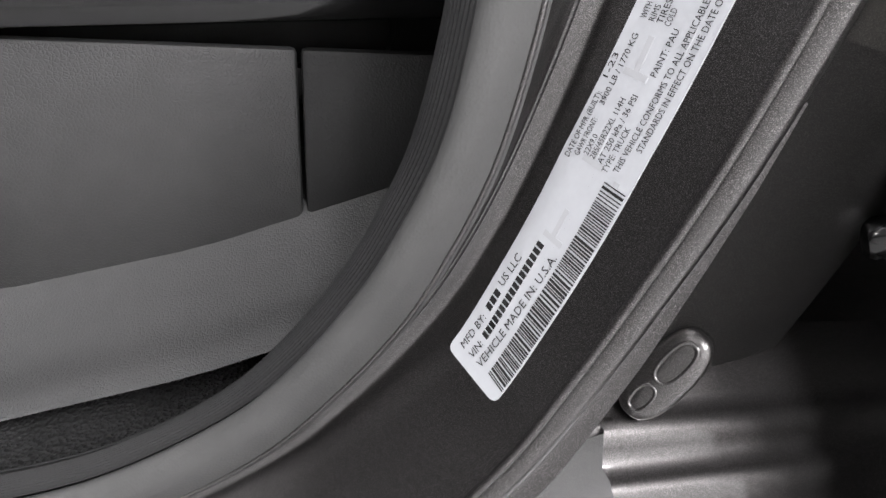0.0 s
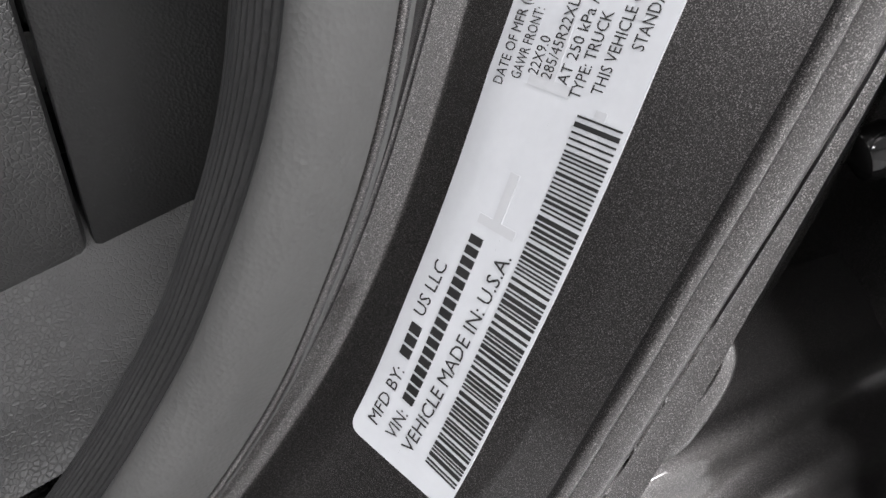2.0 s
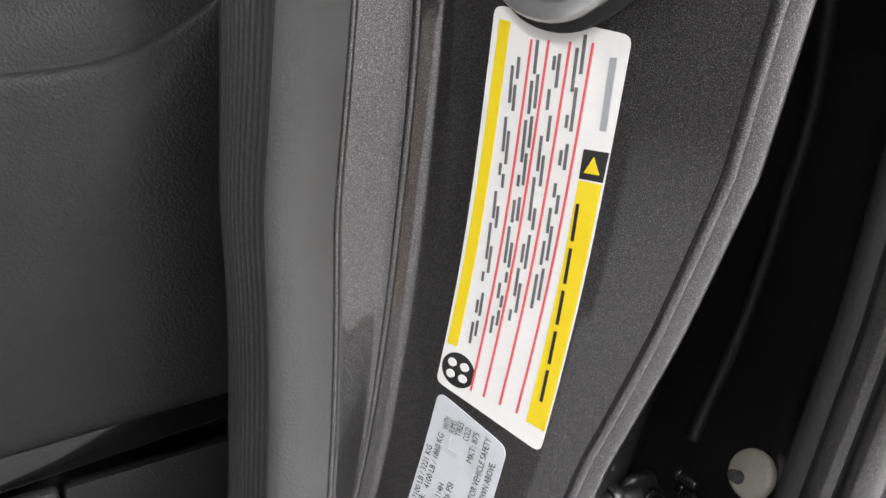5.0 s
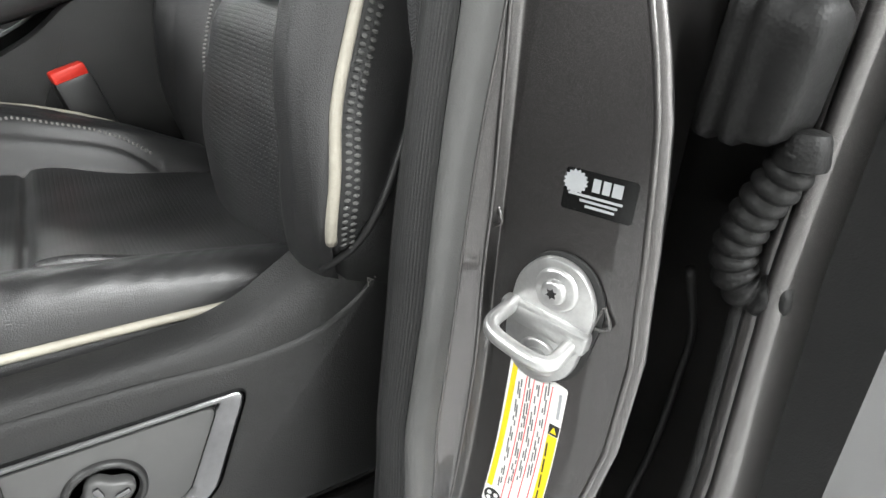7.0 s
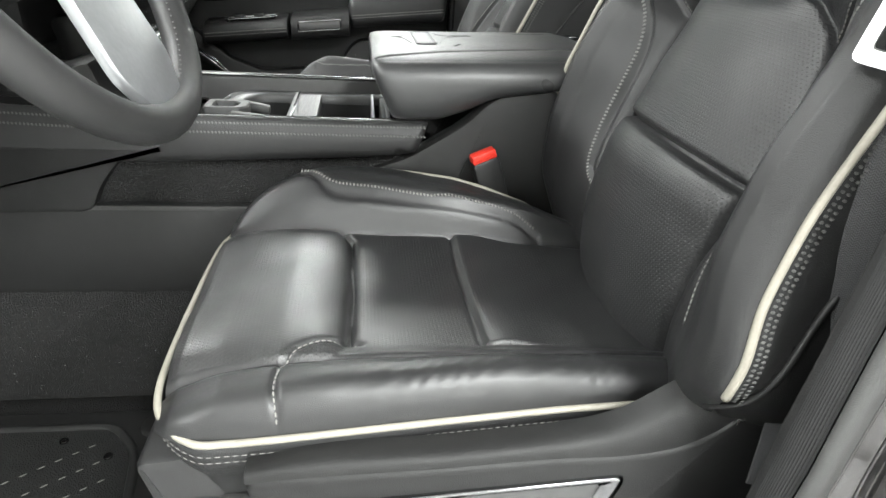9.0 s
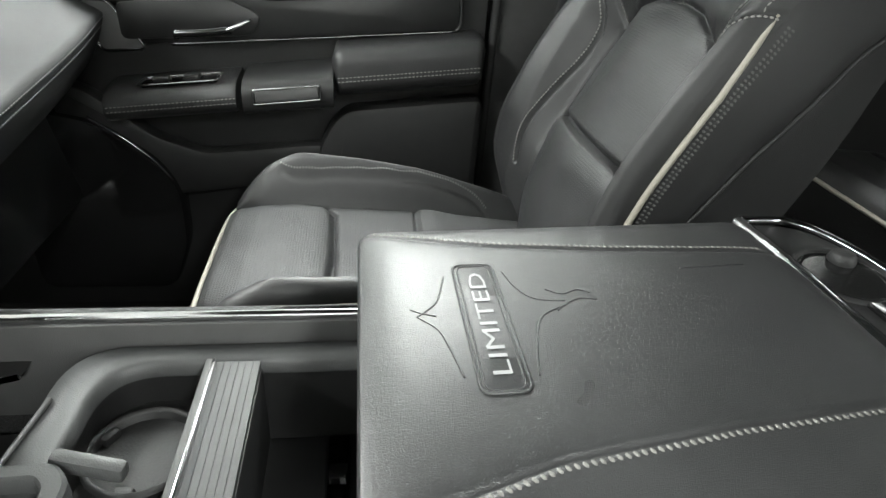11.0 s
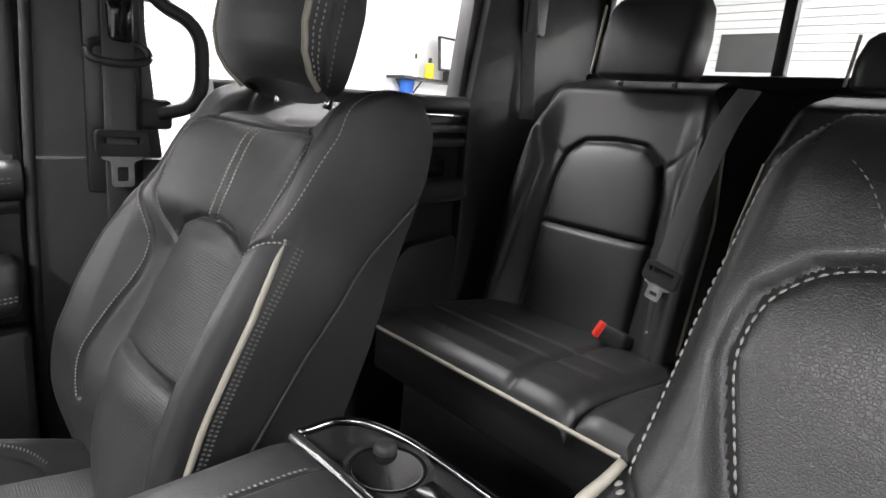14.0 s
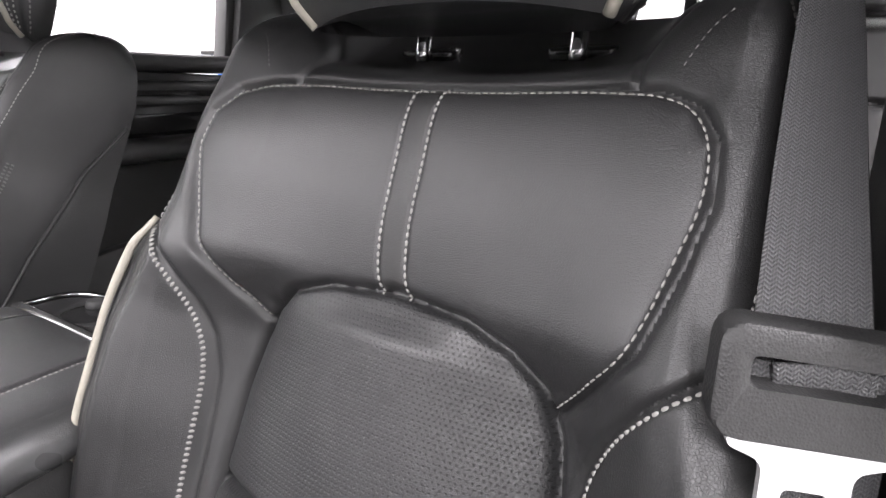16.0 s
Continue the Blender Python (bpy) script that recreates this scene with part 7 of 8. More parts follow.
# --- hinge, check strap, boot and plugs in the gap before the rear door ---------
def ring_plate_(r1, r0, depth, m):
    """A flat washer, centred on y = 0 of m."""
    bm = bmesh.new()
    rows = [[bm.verts.new(m @ Vector((r * math.cos(a), h, r * math.sin(a)))) for a in np.linspace(0, 2 * math.pi, 28, endpoint=False)] for r, h in ((r1, 0), (r1, depth * 0.7), (r1 * 0.9, depth), (r0 * 1.12, depth), (r0, depth * 0.7), (r0, 0))]
    for a, b in zip(rows, rows[1:] + rows[:1]):
        for k in range(28):
            bm.faces.new((a[k], a[(k + 1) % 28], b[(k + 1) % 28], b[k]))
    return bm


hinge = thing("hinge_assembly", "dark oiled steel rear door hinge with bolts", "hinge")
HB = Matrix(((1, 0, 0, 0.405), (0, 0, -1, -0.738), (0, 1, 0, 0.180), (0, 0, 0, 1))) @ Matrix.Rotation(radians(-8), 4, "Y")
leaf = rounded([(-0.017, 0.016), (-0.010, 0.028), (0.006, 0.027), (0.013, 0.012), (0.024, 0.001), (0.048, -0.004), (0.082, -0.022), (0.080, -0.034), (0.046, -0.018), (0.026, -0.020), (0.012, -0.026), (-0.002, -0.028), (-0.012, -0.020)], 0.006)
part("hinge_leaf", bm_prism(leaf, 0.005, HB, 0.0022, 3), STEEL_DARK, hinge)
rib = [(-0.014, 0.018), (-0.013, 0.0), (-0.009, -0.016), (0.0, -0.023), (0.010, -0.019)]
tube("hinge_rib", spline([tuple(HB @ Vector((a, b, 0.005))) for a, b in rib], 40), 0.0026, STEEL_DARK, hinge, "pressed rim of the leaf", 10)
rib = [(-0.006, 0.020), (-0.006, 0.004), (-0.001, -0.006), (0.006, -0.004), (0.009, 0.006)]
tube("hinge_rib", spline([tuple(HB @ Vector((a, b, 0.005))) for a, b in rib], 40), 0.0018, STEEL_DARK, hinge, "pressed rim of the leaf", 10)
edge_ = [(0.014, -0.023), (0.026, -0.017), (0.046, -0.0155), (0.079, -0.031)]
tube("hinge_rib", spline([tuple(HB @ Vector((a, b, 0.004))) for a, b in edge_], 40), 0.0022, STEEL_DARK, hinge, "rolled lower edge of the arm", 10)
part("hinge_pin", bm_cyl(0.0042, 0.0042, 0.026, HB @ pose(-0.034, 0.023, 0.006, 0, 84, 0), 18, 0.0012), STEEL_DARK, hinge)
part("hinge_pin_collar", bm_cyl(0.0062, 0.0062, 0.006, HB @ pose(-0.024, 0.023, 0.006, 0, 84, 0), 18, 0.0015), STEEL_DARK, hinge)
for px, py, pr in ((0.006, 0.011, 0.0056), (0.026, 0.012, 0.0030), (0.022, 0.022, 0.0026)):
    part("hinge_bolt", bm_join(bm_cyl(pr * 1.35, pr * 1.3, 0.003, HB @ pose(px, py, 0.004), 24, 0.001), bm_cyl(pr, pr * 0.9, 0.010, HB @ pose(px, py, 0.005), 16, 0.0015)), STEEL_DARK, hinge, "bolt head")
part("hinge_knuckle", bm_cyl(0.0085, 0.0085, 0.012, HB @ pose(-0.010, -0.036, -0.004, 0, 70, 25), 24, 0.003), GLOSS_BLACK, hinge)
part("hinge_knuckle", bm_cyl(0.0062, 0.0062, 0.014, HB @ pose(0.006, -0.032, -0.002, 30, 60, 0), 22, 0.003), GLOSS_BLACK, hinge)
part("strap_ring", ring_plate_(0.0095, 0.0052, 0.003, HB @ pose(0.041, -0.009, 0.006, 90, 0, 0)), STEEL_DARK, hinge, "pressed ring round the hole")

plug = thing("rubber_plug", "pale rubber plug with a clip in the door frame", "plug")
pm = Matrix.Translation((0.448, -0.768, 0.208)) @ Matrix.Rotation(radians(-62), 4, "Y") @ Matrix.Rotation(radians(-20), 4, "X")
part("plug_cap", bm_cyl(0.0122, 0.0108, 0.004, pm, 30, 0.0015), PIPING, plug)
part("plug_clip", bm_cyl(0.0034, 0.0026, 0.006, pm @ pose(-0.0045, 0.003, 0.003), 14, 0.001), PLASTIC_GREY, plug)

boot = thing("cable_boot", "black rubber cable boot with bellows hose", "cable boot")
c = Vector((0.418, -0.770, 0.556))
BM_ = Matrix.Translation(c) @ Matrix.Rotation(radians(-6), 4, "Y") @ Matrix.Rotation(radians(8), 4, "X")
hood = [[tuple(BM_ @ Vector((x * q, y, z * q + (0.004 if z > 0 else 0) * (1 - q)))) for x, z in rounded([(-0.023, -0.037), (0.023, -0.037), (0.021, 0.030), (0.010, 0.041), (-0.012, 0.041), (-0.022, 0.030)], 0.012, 5)] for y, q in ((0.022, 1.06), (0.016, 1.06), (0.014, 0.96), (0.009, 0.96), (0.007, 1.03), (0.002, 1.03), (0.0, 0.93), (-0.006, 0.92), (-0.014, 0.88), (-0.019, 0.76), (-0.021, 0.5))]
loft("boot_box", hood, BOOT_RUBBER, boot, "ridged rubber hood")
part("boot_neck", bm_cyl(0.0145, 0.011, 0.020, Matrix.Translation(c + Vector((0.010, -0.018, -0.046))), 20, 0.004), BOOT_RUBBER, boot)
path = spline([(0.428, -0.790, 0.522), (0.428, -0.782, 0.503), (0.430, -0.772, 0.480), (0.433, -0.766, 0.455), (0.438, -0.770, 0.437), (0.446, -0.780, 0.431), (0.456, -0.792, 0.434)], 170)
rad = 0.0098 + 0.0036 * np.abs(np.sin(np.linspace(0, 12 * math.pi, 170))) ** 0.8
tube("bellows", path, rad, BOOT_RUBBER, boot, "ribbed rubber bellows hose", 18)
cable = spline([(0.440, -0.738, 0.43), (0.478, -0.729, 0.37), (0.476, -0.729, 0.33), (0.468, -0.729, 0.27), (0.448, -0.729, 0.215)], 40)
tube("lower_hose", cable, 0.0032, BOOT_RUBBER, boot, "black drain hose", 12)

upper_latch = thing("door_check", "dark steel door check with bolts", "door check")
um = pose(0.40, -0.735, 0.655, 10, -70, 0)
part("check_plate", bm_box((0.060, 0.040, 0.006), um, 0.002), GLOSS_BLACK, upper_latch)
for dx, dy in ((-0.018, 0.008), (0.016, -0.006), (0.0, 0.012)):
    part("check_bolt", bm_cyl(0.0075, 0.0065, 0.010, um @ pose(dx, dy, 0.002), 18, 0.0015), STEEL_DARK, upper_latch)

# --- foot of the pillar: plug, flutes of the sill --------------------------------
sill = thing("outer_sill", "grey metallic sill with pressed flutes and an oval plug", "car body", kind="structure")
zs = np.linspace(-0.9, 1.3, 60)
flute = [(-0.715, 0.118), (-0.735, 0.106), (-0.742, 0.098), (-0.749, 0.100), (-0.756, 0.084), (-0.764, 0.086), (-0.772, 0.068), (-0.782, 0.069), (-0.790, 0.050), (-0.802, 0.042), (-0.815, 0.0), (-0.825, -0.06), (-0.84, -0.16)]
fl = np.array([[(x, y + 0.06 * (x - 0.3), z - 0.014 - 0.10 * (x - 0.3)) for y, z in arc(flute, 48)] for x in np.linspace(0.286, 0.9, 40)])
mesh_object("sill_flutes", fl.reshape(-1, 3), [(i * 48 + k, (i + 1) * 48 + k, (i + 1) * 48 + k + 1, i * 48 + k + 1) for i in range(39) for k in range(47)], PAINT, sill)
OX = Vector((0.020, 0.0017, 0.028)).normalized()
OZ = Vector((-0.62, -0.62, 0.48))
OZ = (OZ - OX * OZ.dot(OX)).normalized()
OM = Matrix((OX, OZ.cross(OX), OZ)).transposed().to_4x4()
OM.translation = Vector((0.308, -0.7445, 0.104))


def oval(a, b, h, off=0.0):
    return [tuple(OM @ Vector((off + a * math.copysign(abs(math.cos(t)) ** 0.8, math.cos(t)), b * math.copysign(abs(math.sin(t)) ** 0.8, math.sin(t)), h))) for t in np.linspace(0, 2 * math.pi, 48, endpoint=False)]


loft("oval_plug", [oval(0.0205, 0.0098, -0.008), oval(0.0200, 0.0094, -0.001), oval(0.0188, 0.0084, 0.0016), oval(0.0165, 0.0066, 0.0028), oval(0.0100, 0.0040, 0.0032), oval(0.004, 0.0016, 0.0033)], PAINT, sill, "painted oval plug")
loft("plug_rim", [oval(0.0098, 0.0048, 0.0024, 0.0060), oval(0.0096, 0.0046, 0.0044, 0.0060), oval(0.0084, 0.0036, 0.0044, 0.0060), oval(0.0080, 0.0032, 0.0030, 0.0060)], PAINT, sill, "raised rim on the plug", False, False)
loft("plug_rim", [oval(0.0062, 0.0038, 0.0022, -0.0110), oval(0.0060, 0.0036, 0.0038, -0.0110), oval(0.0048, 0.0026, 0.0036, -0.0110), oval(0.0044, 0.0022, 0.0022, -0.0110)], PAINT, sill, "raised rim on the plug", False, False)
# fold of seam sealer under the plug, and the bright strip along the sill
tube("sealer_fold", spline([(0.262, -0.752, 0.082), (0.288, -0.746, 0.083), (0.302, -0.742, 0.076), (0.320, -0.734, 0.064), (0.345, -0.724, 0.058)], 60), 0.0032, PAINT, sill, "folded bead of seam sealer", 12)
Vr, Fr = ribbon_section(spline([(0.340, -0.757, 0.034), (0.384, -0.746, 0.024), (0.459, -0.727, 0.007)], 30), [(-0.0045, -0.004), (-0.0045, 0.001), (-0.003, 0.0022), (0.003, 0.0022), (0.0045, 0.001), (0.0045, -0.004)], (-0.5, -0.6, 0.6))
mesh_object("sill_strip", Vr, Fr, ALU, sill, "bright metal strip of the sill")


# --- seat belts -----------------------------------------------------------------


def strap(name, P, width, across, parent, label=""):
    """A woven strap of a given width along P, its width laid along the vectors across."""
    P = spline(P, 70)
    A = spline(across, 70)
    A /= np.linalg.norm(A, axis=1)[:, None]
    T = np.gradient(P, axis=0)
    T /= np.linalg.norm(T, axis=1)[:, None]
    N = np.cross(T, A)
    N /= np.linalg.norm(N, axis=1)[:, None]
    s = np.concatenate([[0], np.cumsum(np.linalg.norm(np.diff(P, axis=0), axis=1))])
    offs = [(-0.5, 0.0), (-0.47, 0.0008), (-0.25, 0.0010), (0.25, 0.0010), (0.47, 0.0008), (0.5, 0.0), (0.47, -0.0006), (-0.47, -0.0006)]
    V = np.concatenate([[P[:, None] + a * width * A[:, None] + h * N[:, None]] for a, h in offs], 0)[:, :, 0]
    m = len(offs)
    V = np.transpose(V, (1, 0, 2)).reshape(-1, 3)
    UV = np.stack([np.tile([a * width for a, h in offs], 70), np.repeat(s, m)], -1)
    F = [(i * m + k, i * m + (k + 1) % m, (i + 1) * m + (k + 1) % m, (i + 1) * m + k) for i in range(69) for k in range(m)]
    return mesh_object(name, V, F, WEBBING, parent, label, True, UV)


def ring_plate(outer, inner, depth, m):
    """A flat plate with one opening, centred on y = 0 of m; its outline lies in x and z."""
    bm = bmesh.new()
    rows = []
    for pts, q in ((outer, 1.0), ([(a * 0.97, b * 0.97) for a, b in outer], 1.25), ([(a * 1.05, b * 1.05) for a, b in inner], 1.25), (inner, 1.0)):
        for sg in (1, -1):
            rows.append([bm.verts.new(m @ Vector((a, sg * depth / 2 * q, b))) for a, b in pts])
    n = len(outer)
    for r0, r1 in ((0, 2), (2, 4), (4, 6), (6, 7), (7, 5), (5, 3), (3, 1), (1, 0)):
        for k in range(n):
            bm.faces.new((rows[r0][k], rows[r0][(k + 1) % n], rows[r1][(k + 1) % n], rows[r1][k]))
    return bm


def tongue(parent, m, metal_len=0.05):
    """The sliding latch plate: a plastic slot bar and a metal tongue below it; x across, z up, y off."""
    box = lambda x0, x1, z0, z1, r: rounded([(x0, z0), (x1, z0), (x1, z1), (x0, z1)], r, 5)
    part("slot_bar", ring_plate(box(-0.039, 0.039, -0.017, 0.024, 0.010), box(-0.027, 0.027, 0.002, 0.013, 0.004), 0.0085, m), PLASTIC, parent, "black plastic slot bar")
    hl = metal_len
    neck = rounded([(-0.0305, -0.0145), (-0.0305, -0.0215), (-0.0165, -0.0255), (-0.0165, -0.016 - hl), (0.0165, -0.016 - hl), (0.0165, -0.0255), (0.0305, -0.0215), (0.0305, -0.0145)], [0.003, 0.003, 0.005, 0.006, 0.006, 0.005, 0.003, 0.003], 4)
    slot = rounded([(-0.0085, -0.007 - hl), (-0.0085, -0.034), (0.0085, -0.034), (0.0085, -0.007 - hl)], 0.003, 4)
    low_ = min(range(len(neck)), key=lambda i: neck[i][1] * 1000 + abs(neck[i][0]))
    turn_ = neck[low_:] + neck[:low_ + 1]
    near_ = min(range(len(slot)), key=lambda i: math.dist(slot[i], turn_[0]))
    hole = slot[near_:] + slot[:near_ + 1]
    hole = hole[::-1] if (sum(a[0] * b[1] - b[0] * a[1] for a, b in zip(turn_, turn_[1:])) > 0) == (sum(a[0] * b[1] - b[0] * a[1] for a, b in zip(hole, hole[1:])) > 0) else hole
    eps = 1e-5
    key_line = turn_[:-1] + [(turn_[-1][0] - eps, turn_[-1][1])] + [(hole[0][0] - eps, hole[0][1])] + hole[1:-1] + [(hole[-1][0] + eps, hole[-1][1])]
    part("latch_tongue", bm_prism(key_line, 0.0028, m @ Matrix(((1, 0, 0, 0), (0, 0, 1, -0.0014), (0, 1, 0, 0), (0, 0, 0, 1)))), ZINC, parent, "bright steel latch tongue", False)


belt_d = thing("seat_belt", "black woven driver's seat belt with latch tongue", "seat belt", "seat belts")
strap("webbing", [(0.2735, -0.6285, 0.7500), (0.2977, -0.6232, 0.787), (0.3273, -0.6177, 0.827), (0.3602, -0.6123, 0.8734), (0.3785, -0.6092, 0.8993), (0.418, -0.6009, 0.9574), (0.47, -0.592, 1.04)], 0.047,
      [(0.553, -0.832, 0.033), (0.60, -0.79, 0.02), (0.72, -0.66, 0.0), (0.84, -0.45, -0.05), (0.93, -0.26, -0.1), (0.96, -0.2, -0.1), (0.97, -0.15, -0.1)], belt_d)
strap("webbing", [(0.2790, -0.6345, 0.764), (0.284, -0.637, 0.730), (0.287, -0.640, 0.67), (0.289, -0.642, 0.56), (0.296, -0.642, 0.46), (0.31, -0.635, 0.33)], 0.047, [(0.553, -0.832, 0.033), (0.68, -0.72, 0), (0.85, -0.5, 0), (0.93, -0.35, 0), (0.95, -0.3, 0), (0.95, -0.3, 0)], belt_d)
TM = Matrix(((0.553, -0.811, 0.19, 0.2745), (-0.832, -0.530, 0.165, -0.6300), (0.033, -0.25, 0.968, 0.752), (0, 0, 0, 1)))
tongue(belt_d, TM @ Matrix.Rotation(radians(9), 4, "Y"), 0.052)

belt_p = thing("seat_belt", "black woven passenger seat belt hanging on the pillar", "seat belt", "seat belts")
strap("webbing", [(0.322, 0.752, 1.03), (0.321, 0.748, 0.94), (0.320, 0.744, 0.86), (0.319, 0.742, 0.80)], 0.047, [(1, 0.05, 0)] * 4, belt_p)
strap("webbing", [(0.320, 0.748, 0.80), (0.322, 0.756, 0.74), (0.326, 0.765, 0.60), (0.33, 0.77, 0.40)], 0.047, [(1, 0.05, 0)] * 4, belt_p)
tongue(belt_p, pose(0.320, 0.742, 0.812, 0, 0, 2), 0.050)
ring = spline([(0.279, 0.752, 0.956), (0.284, 0.748, 0.942), (0.322, 0.746, 0.938), (0.360, 0.748, 0.944), (0.364, 0.752, 0.958), (0.350, 0.756, 0.968), (0.322, 0.757, 0.962), (0.292, 0.756, 0.967), (0.279, 0.752, 0.956)], 60)
tube("belt_guide", ring, 0.0065, PLASTIC_SMOOTH, belt_p, "black plastic belt guide")
part("guide_cover", bm_box((0.044, 0.030, 0.080), pose(0.324, 0.760, 1.005), 0.013, 3), GLOSS_BLACK, belt_p, "glossy guide cover")

# --- passenger side pillar, rear door, rear pillar ---------------------------------
pillar_p = thing("pillar_trim_panel", "black plastic pillar trim with a level joint", "pillar trim")
lowp = rounded([(0.205, 0.02), (0.50, 0.02), (0.47, 0.50), (0.44, 0.784), (0.205, 0.784)], 0.006)
upp = rounded([(0.206, 0.788), (0.395, 0.788), (0.372, 1.00), (0.372, 1.34), (0.215, 1.34)], 0.006)
FP = Matrix(((1, 0, 0, 0), (0, 0, 1, 0.790), (0, 1, 0, 0), (0, 0, 0, 1)))
part("lower_trim", bm_prism(lowp, 0.05, FP), SILL_TRIM, pillar_p, "", False)
part("upper_trim", bm_prism(upp, 0.05, FP), SILL_TRIM, pillar_p, "", False)
part("belt_track", bm_box((0.085, 0.012, 0.62), pose(0.322, 0.790, 1.04), 0.006), PLASTIC_SMOOTH, pillar_p)
part("gap_seal", bm_box((0.034, 0.018, 1.30), pose(0.198, 0.848, 0.68), 0.004), RUBBER, pillar_p, "black rubber gap seal")
tube("door_weatherstrip", spline([(0.198, 0.785, 0.05), (0.199, 0.785, 0.50), (0.203, 0.785, 0.80), (0.212, 0.780, 1.10), (0.222, 0.77, 1.33)], 60), 0.008, RUBBER, pillar_p, "black rubber weather strip")
grab = thing("grab_handle", "black plastic grab handle on the pillar", "grab handle")
gp = spline([(0.372, 0.784, 1.060), (0.400, 0.776, 1.036), (0.434, 0.770, 1.018), (0.452, 0.766, 0.990), (0.455, 0.765, 0.945), (0.451, 0.766, 0.905), (0.432, 0.770, 0.878), (0.384, 0.782, 0.862)], 60)
Vg, Fg = tube_data(gp, 0.012, 14, (0, 1, 0.02))
mesh_object("handle_bar", Vg, Fg, PLASTIC, grab)
part("handle_foot", bm_box((0.05, 0.03, 0.05), pose(0.372, 0.790, 1.065), 0.008), PLASTIC, grab)
part("handle_foot", bm_box((0.05, 0.03, 0.05), pose(0.385, 0.790, 0.862), 0.008), PLASTIC, grab)

rdoor = thing("rear_passenger_door", "black trimmed rear passenger door with inlay and armrest", "car door")
part("door_shell", bm_box((0.66, 0.06, 0.88), pose(0.80, 0.835, 0.45), 0.01), PLASTIC, rdoor)
x_sweep("upper_pad", 0.485, 1.125, arc([(0.845, 0.905), (0.80, 0.912), (0.782, 0.903), (0.778, 0.882), (0.79, 0.868)], 16) + [(0.845, 0.866)], LEATHER, rdoor, rise=0.03)
for z in (0.846, 0.812):
    x_sweep("panel_ridge", 0.485, 1.125, arc([(0.845, z), (0.795, z), (0.786, z - 0.010), (0.788, z - 0.022)], 10) + [(0.845, z - 0.024)], LEATHER, rdoor, rise=0.03)
rl = rounded([(0.50, 0.705), (1.06, 0.730), (1.06, 0.795), (0.50, 0.775)], 0.02)
part("inlay", bm_prism(rl, -0.008, flat, 0.002), GLOSS_BLACK, rdoor, "gloss black inlay")
x_sweep("armrest", 0.52, 1.10, arc([(0.80, 0.700), (0.745, 0.698), (0.722, 0.680), (0.722, 0.655), (0.74, 0.645)], 14) + [(0.80, 0.645)], LEATHER, rdoor, rise=0.05, ends=0.03)
part("lower_panel", bm_prism(rounded([(0.50, 0.05), (1.1, 0.05), (1.1, 0.60), (0.93, 0.58), (0.87, 0.50), (0.50, 0.44)], 0.03), -0.04, flat, 0.01), PLASTIC, rdoor)
part("window_frame", bm_join(bm_box((0.03, 0.05, 0.44), pose(1.145, 0.835, 1.12, 0, 6, 0), 0.006), bm_box((0.70, 0.05, 0.03), pose(0.80, 0.80, 1.335), 0.006)), PLASTIC_SMOOTH, rdoor)

rear_pillar = thing("rear_pillar_trim", "black plastic rear pillar trim", "pillar trim")
cp = rounded([(1.13, 0.30), (1.66, 0.30), (1.66, 1.34), (1.19, 1.34), (1.13, 0.93)], 0.02)
part("trim_panel", bm_prism(cp, 0.06, Matrix.Translation((0, -0.005, 0)) @ FP, 0.012), PLASTIC, rear_pillar)
part("pillar_lamp", bm_box((0.08, 0.02, 0.11), pose(1.33, 0.775, 1.17), 0.01), PLASTIC_SMOOTH, rear_pillar)
strap("rear_webbing", [(1.30, 0.77, 1.22), (1.31, 0.765, 1.05), (1.32, 0.755, 0.90)], 0.047, [(0.9, -0.3, 0)] * 3, rear_pillar, "black belt webbing")

# closing panels of the driver's side and the nose
slab("side_wall_left", (1.2, 0.05, 0.96), pose(1.06, -0.83, 0.40), PLASTIC, "black trimmed left cab side")
slab("rear_pillar_left", (0.40, 0.05, 0.50), pose(1.46, -0.83, 1.12), PLASTIC, "black trimmed left rear pillar")
slab("roof_rail_left", (2.2, 0.10, 0.08), pose(0.75, -0.70, 1.33), HEADLINER, "black roof rail trim", 0.02)
slab("roof_rail_right", (2.2, 0.10, 0.08), pose(0.75, 0.76, 1.345), HEADLINER, "black roof rail trim", 0.02)
slab("rear_header", (0.06, 1.56, 0.07), pose(1.66, 0, 1.33), PLASTIC, "black rear window header")

# rear window with a sliding middle pane
rw = tagged(thing("window_1", "rear cab window with dark sliding frame", "window"), kind="structure")
for yy, w in ((0.268, 0.030), (-0.268, 0.030), (0.775, 0.03), (-0.775, 0.03)):
    part("window_frame", bm_box((0.03, w, 0.30), pose(1.66, yy, 1.16), 0.004), PLASTIC_SMOOTH, rw)
for yy, w in ((0.515, 0.47), (0.0, 0.51), (-0.515, 0.47)):
    g = part("pane", bm_box((0.004, w, 0.28), pose(1.66, yy, 1.165)), GLASS, rw, "clear glass pane")
    g.visible_shadow = False
part("window_sill", bm_box((0.10, 1.5, 0.03), pose(1.60, 0, 1.03), 0.01), PLASTIC, rw)

# --- rear bench -------------------------------------------------------------------


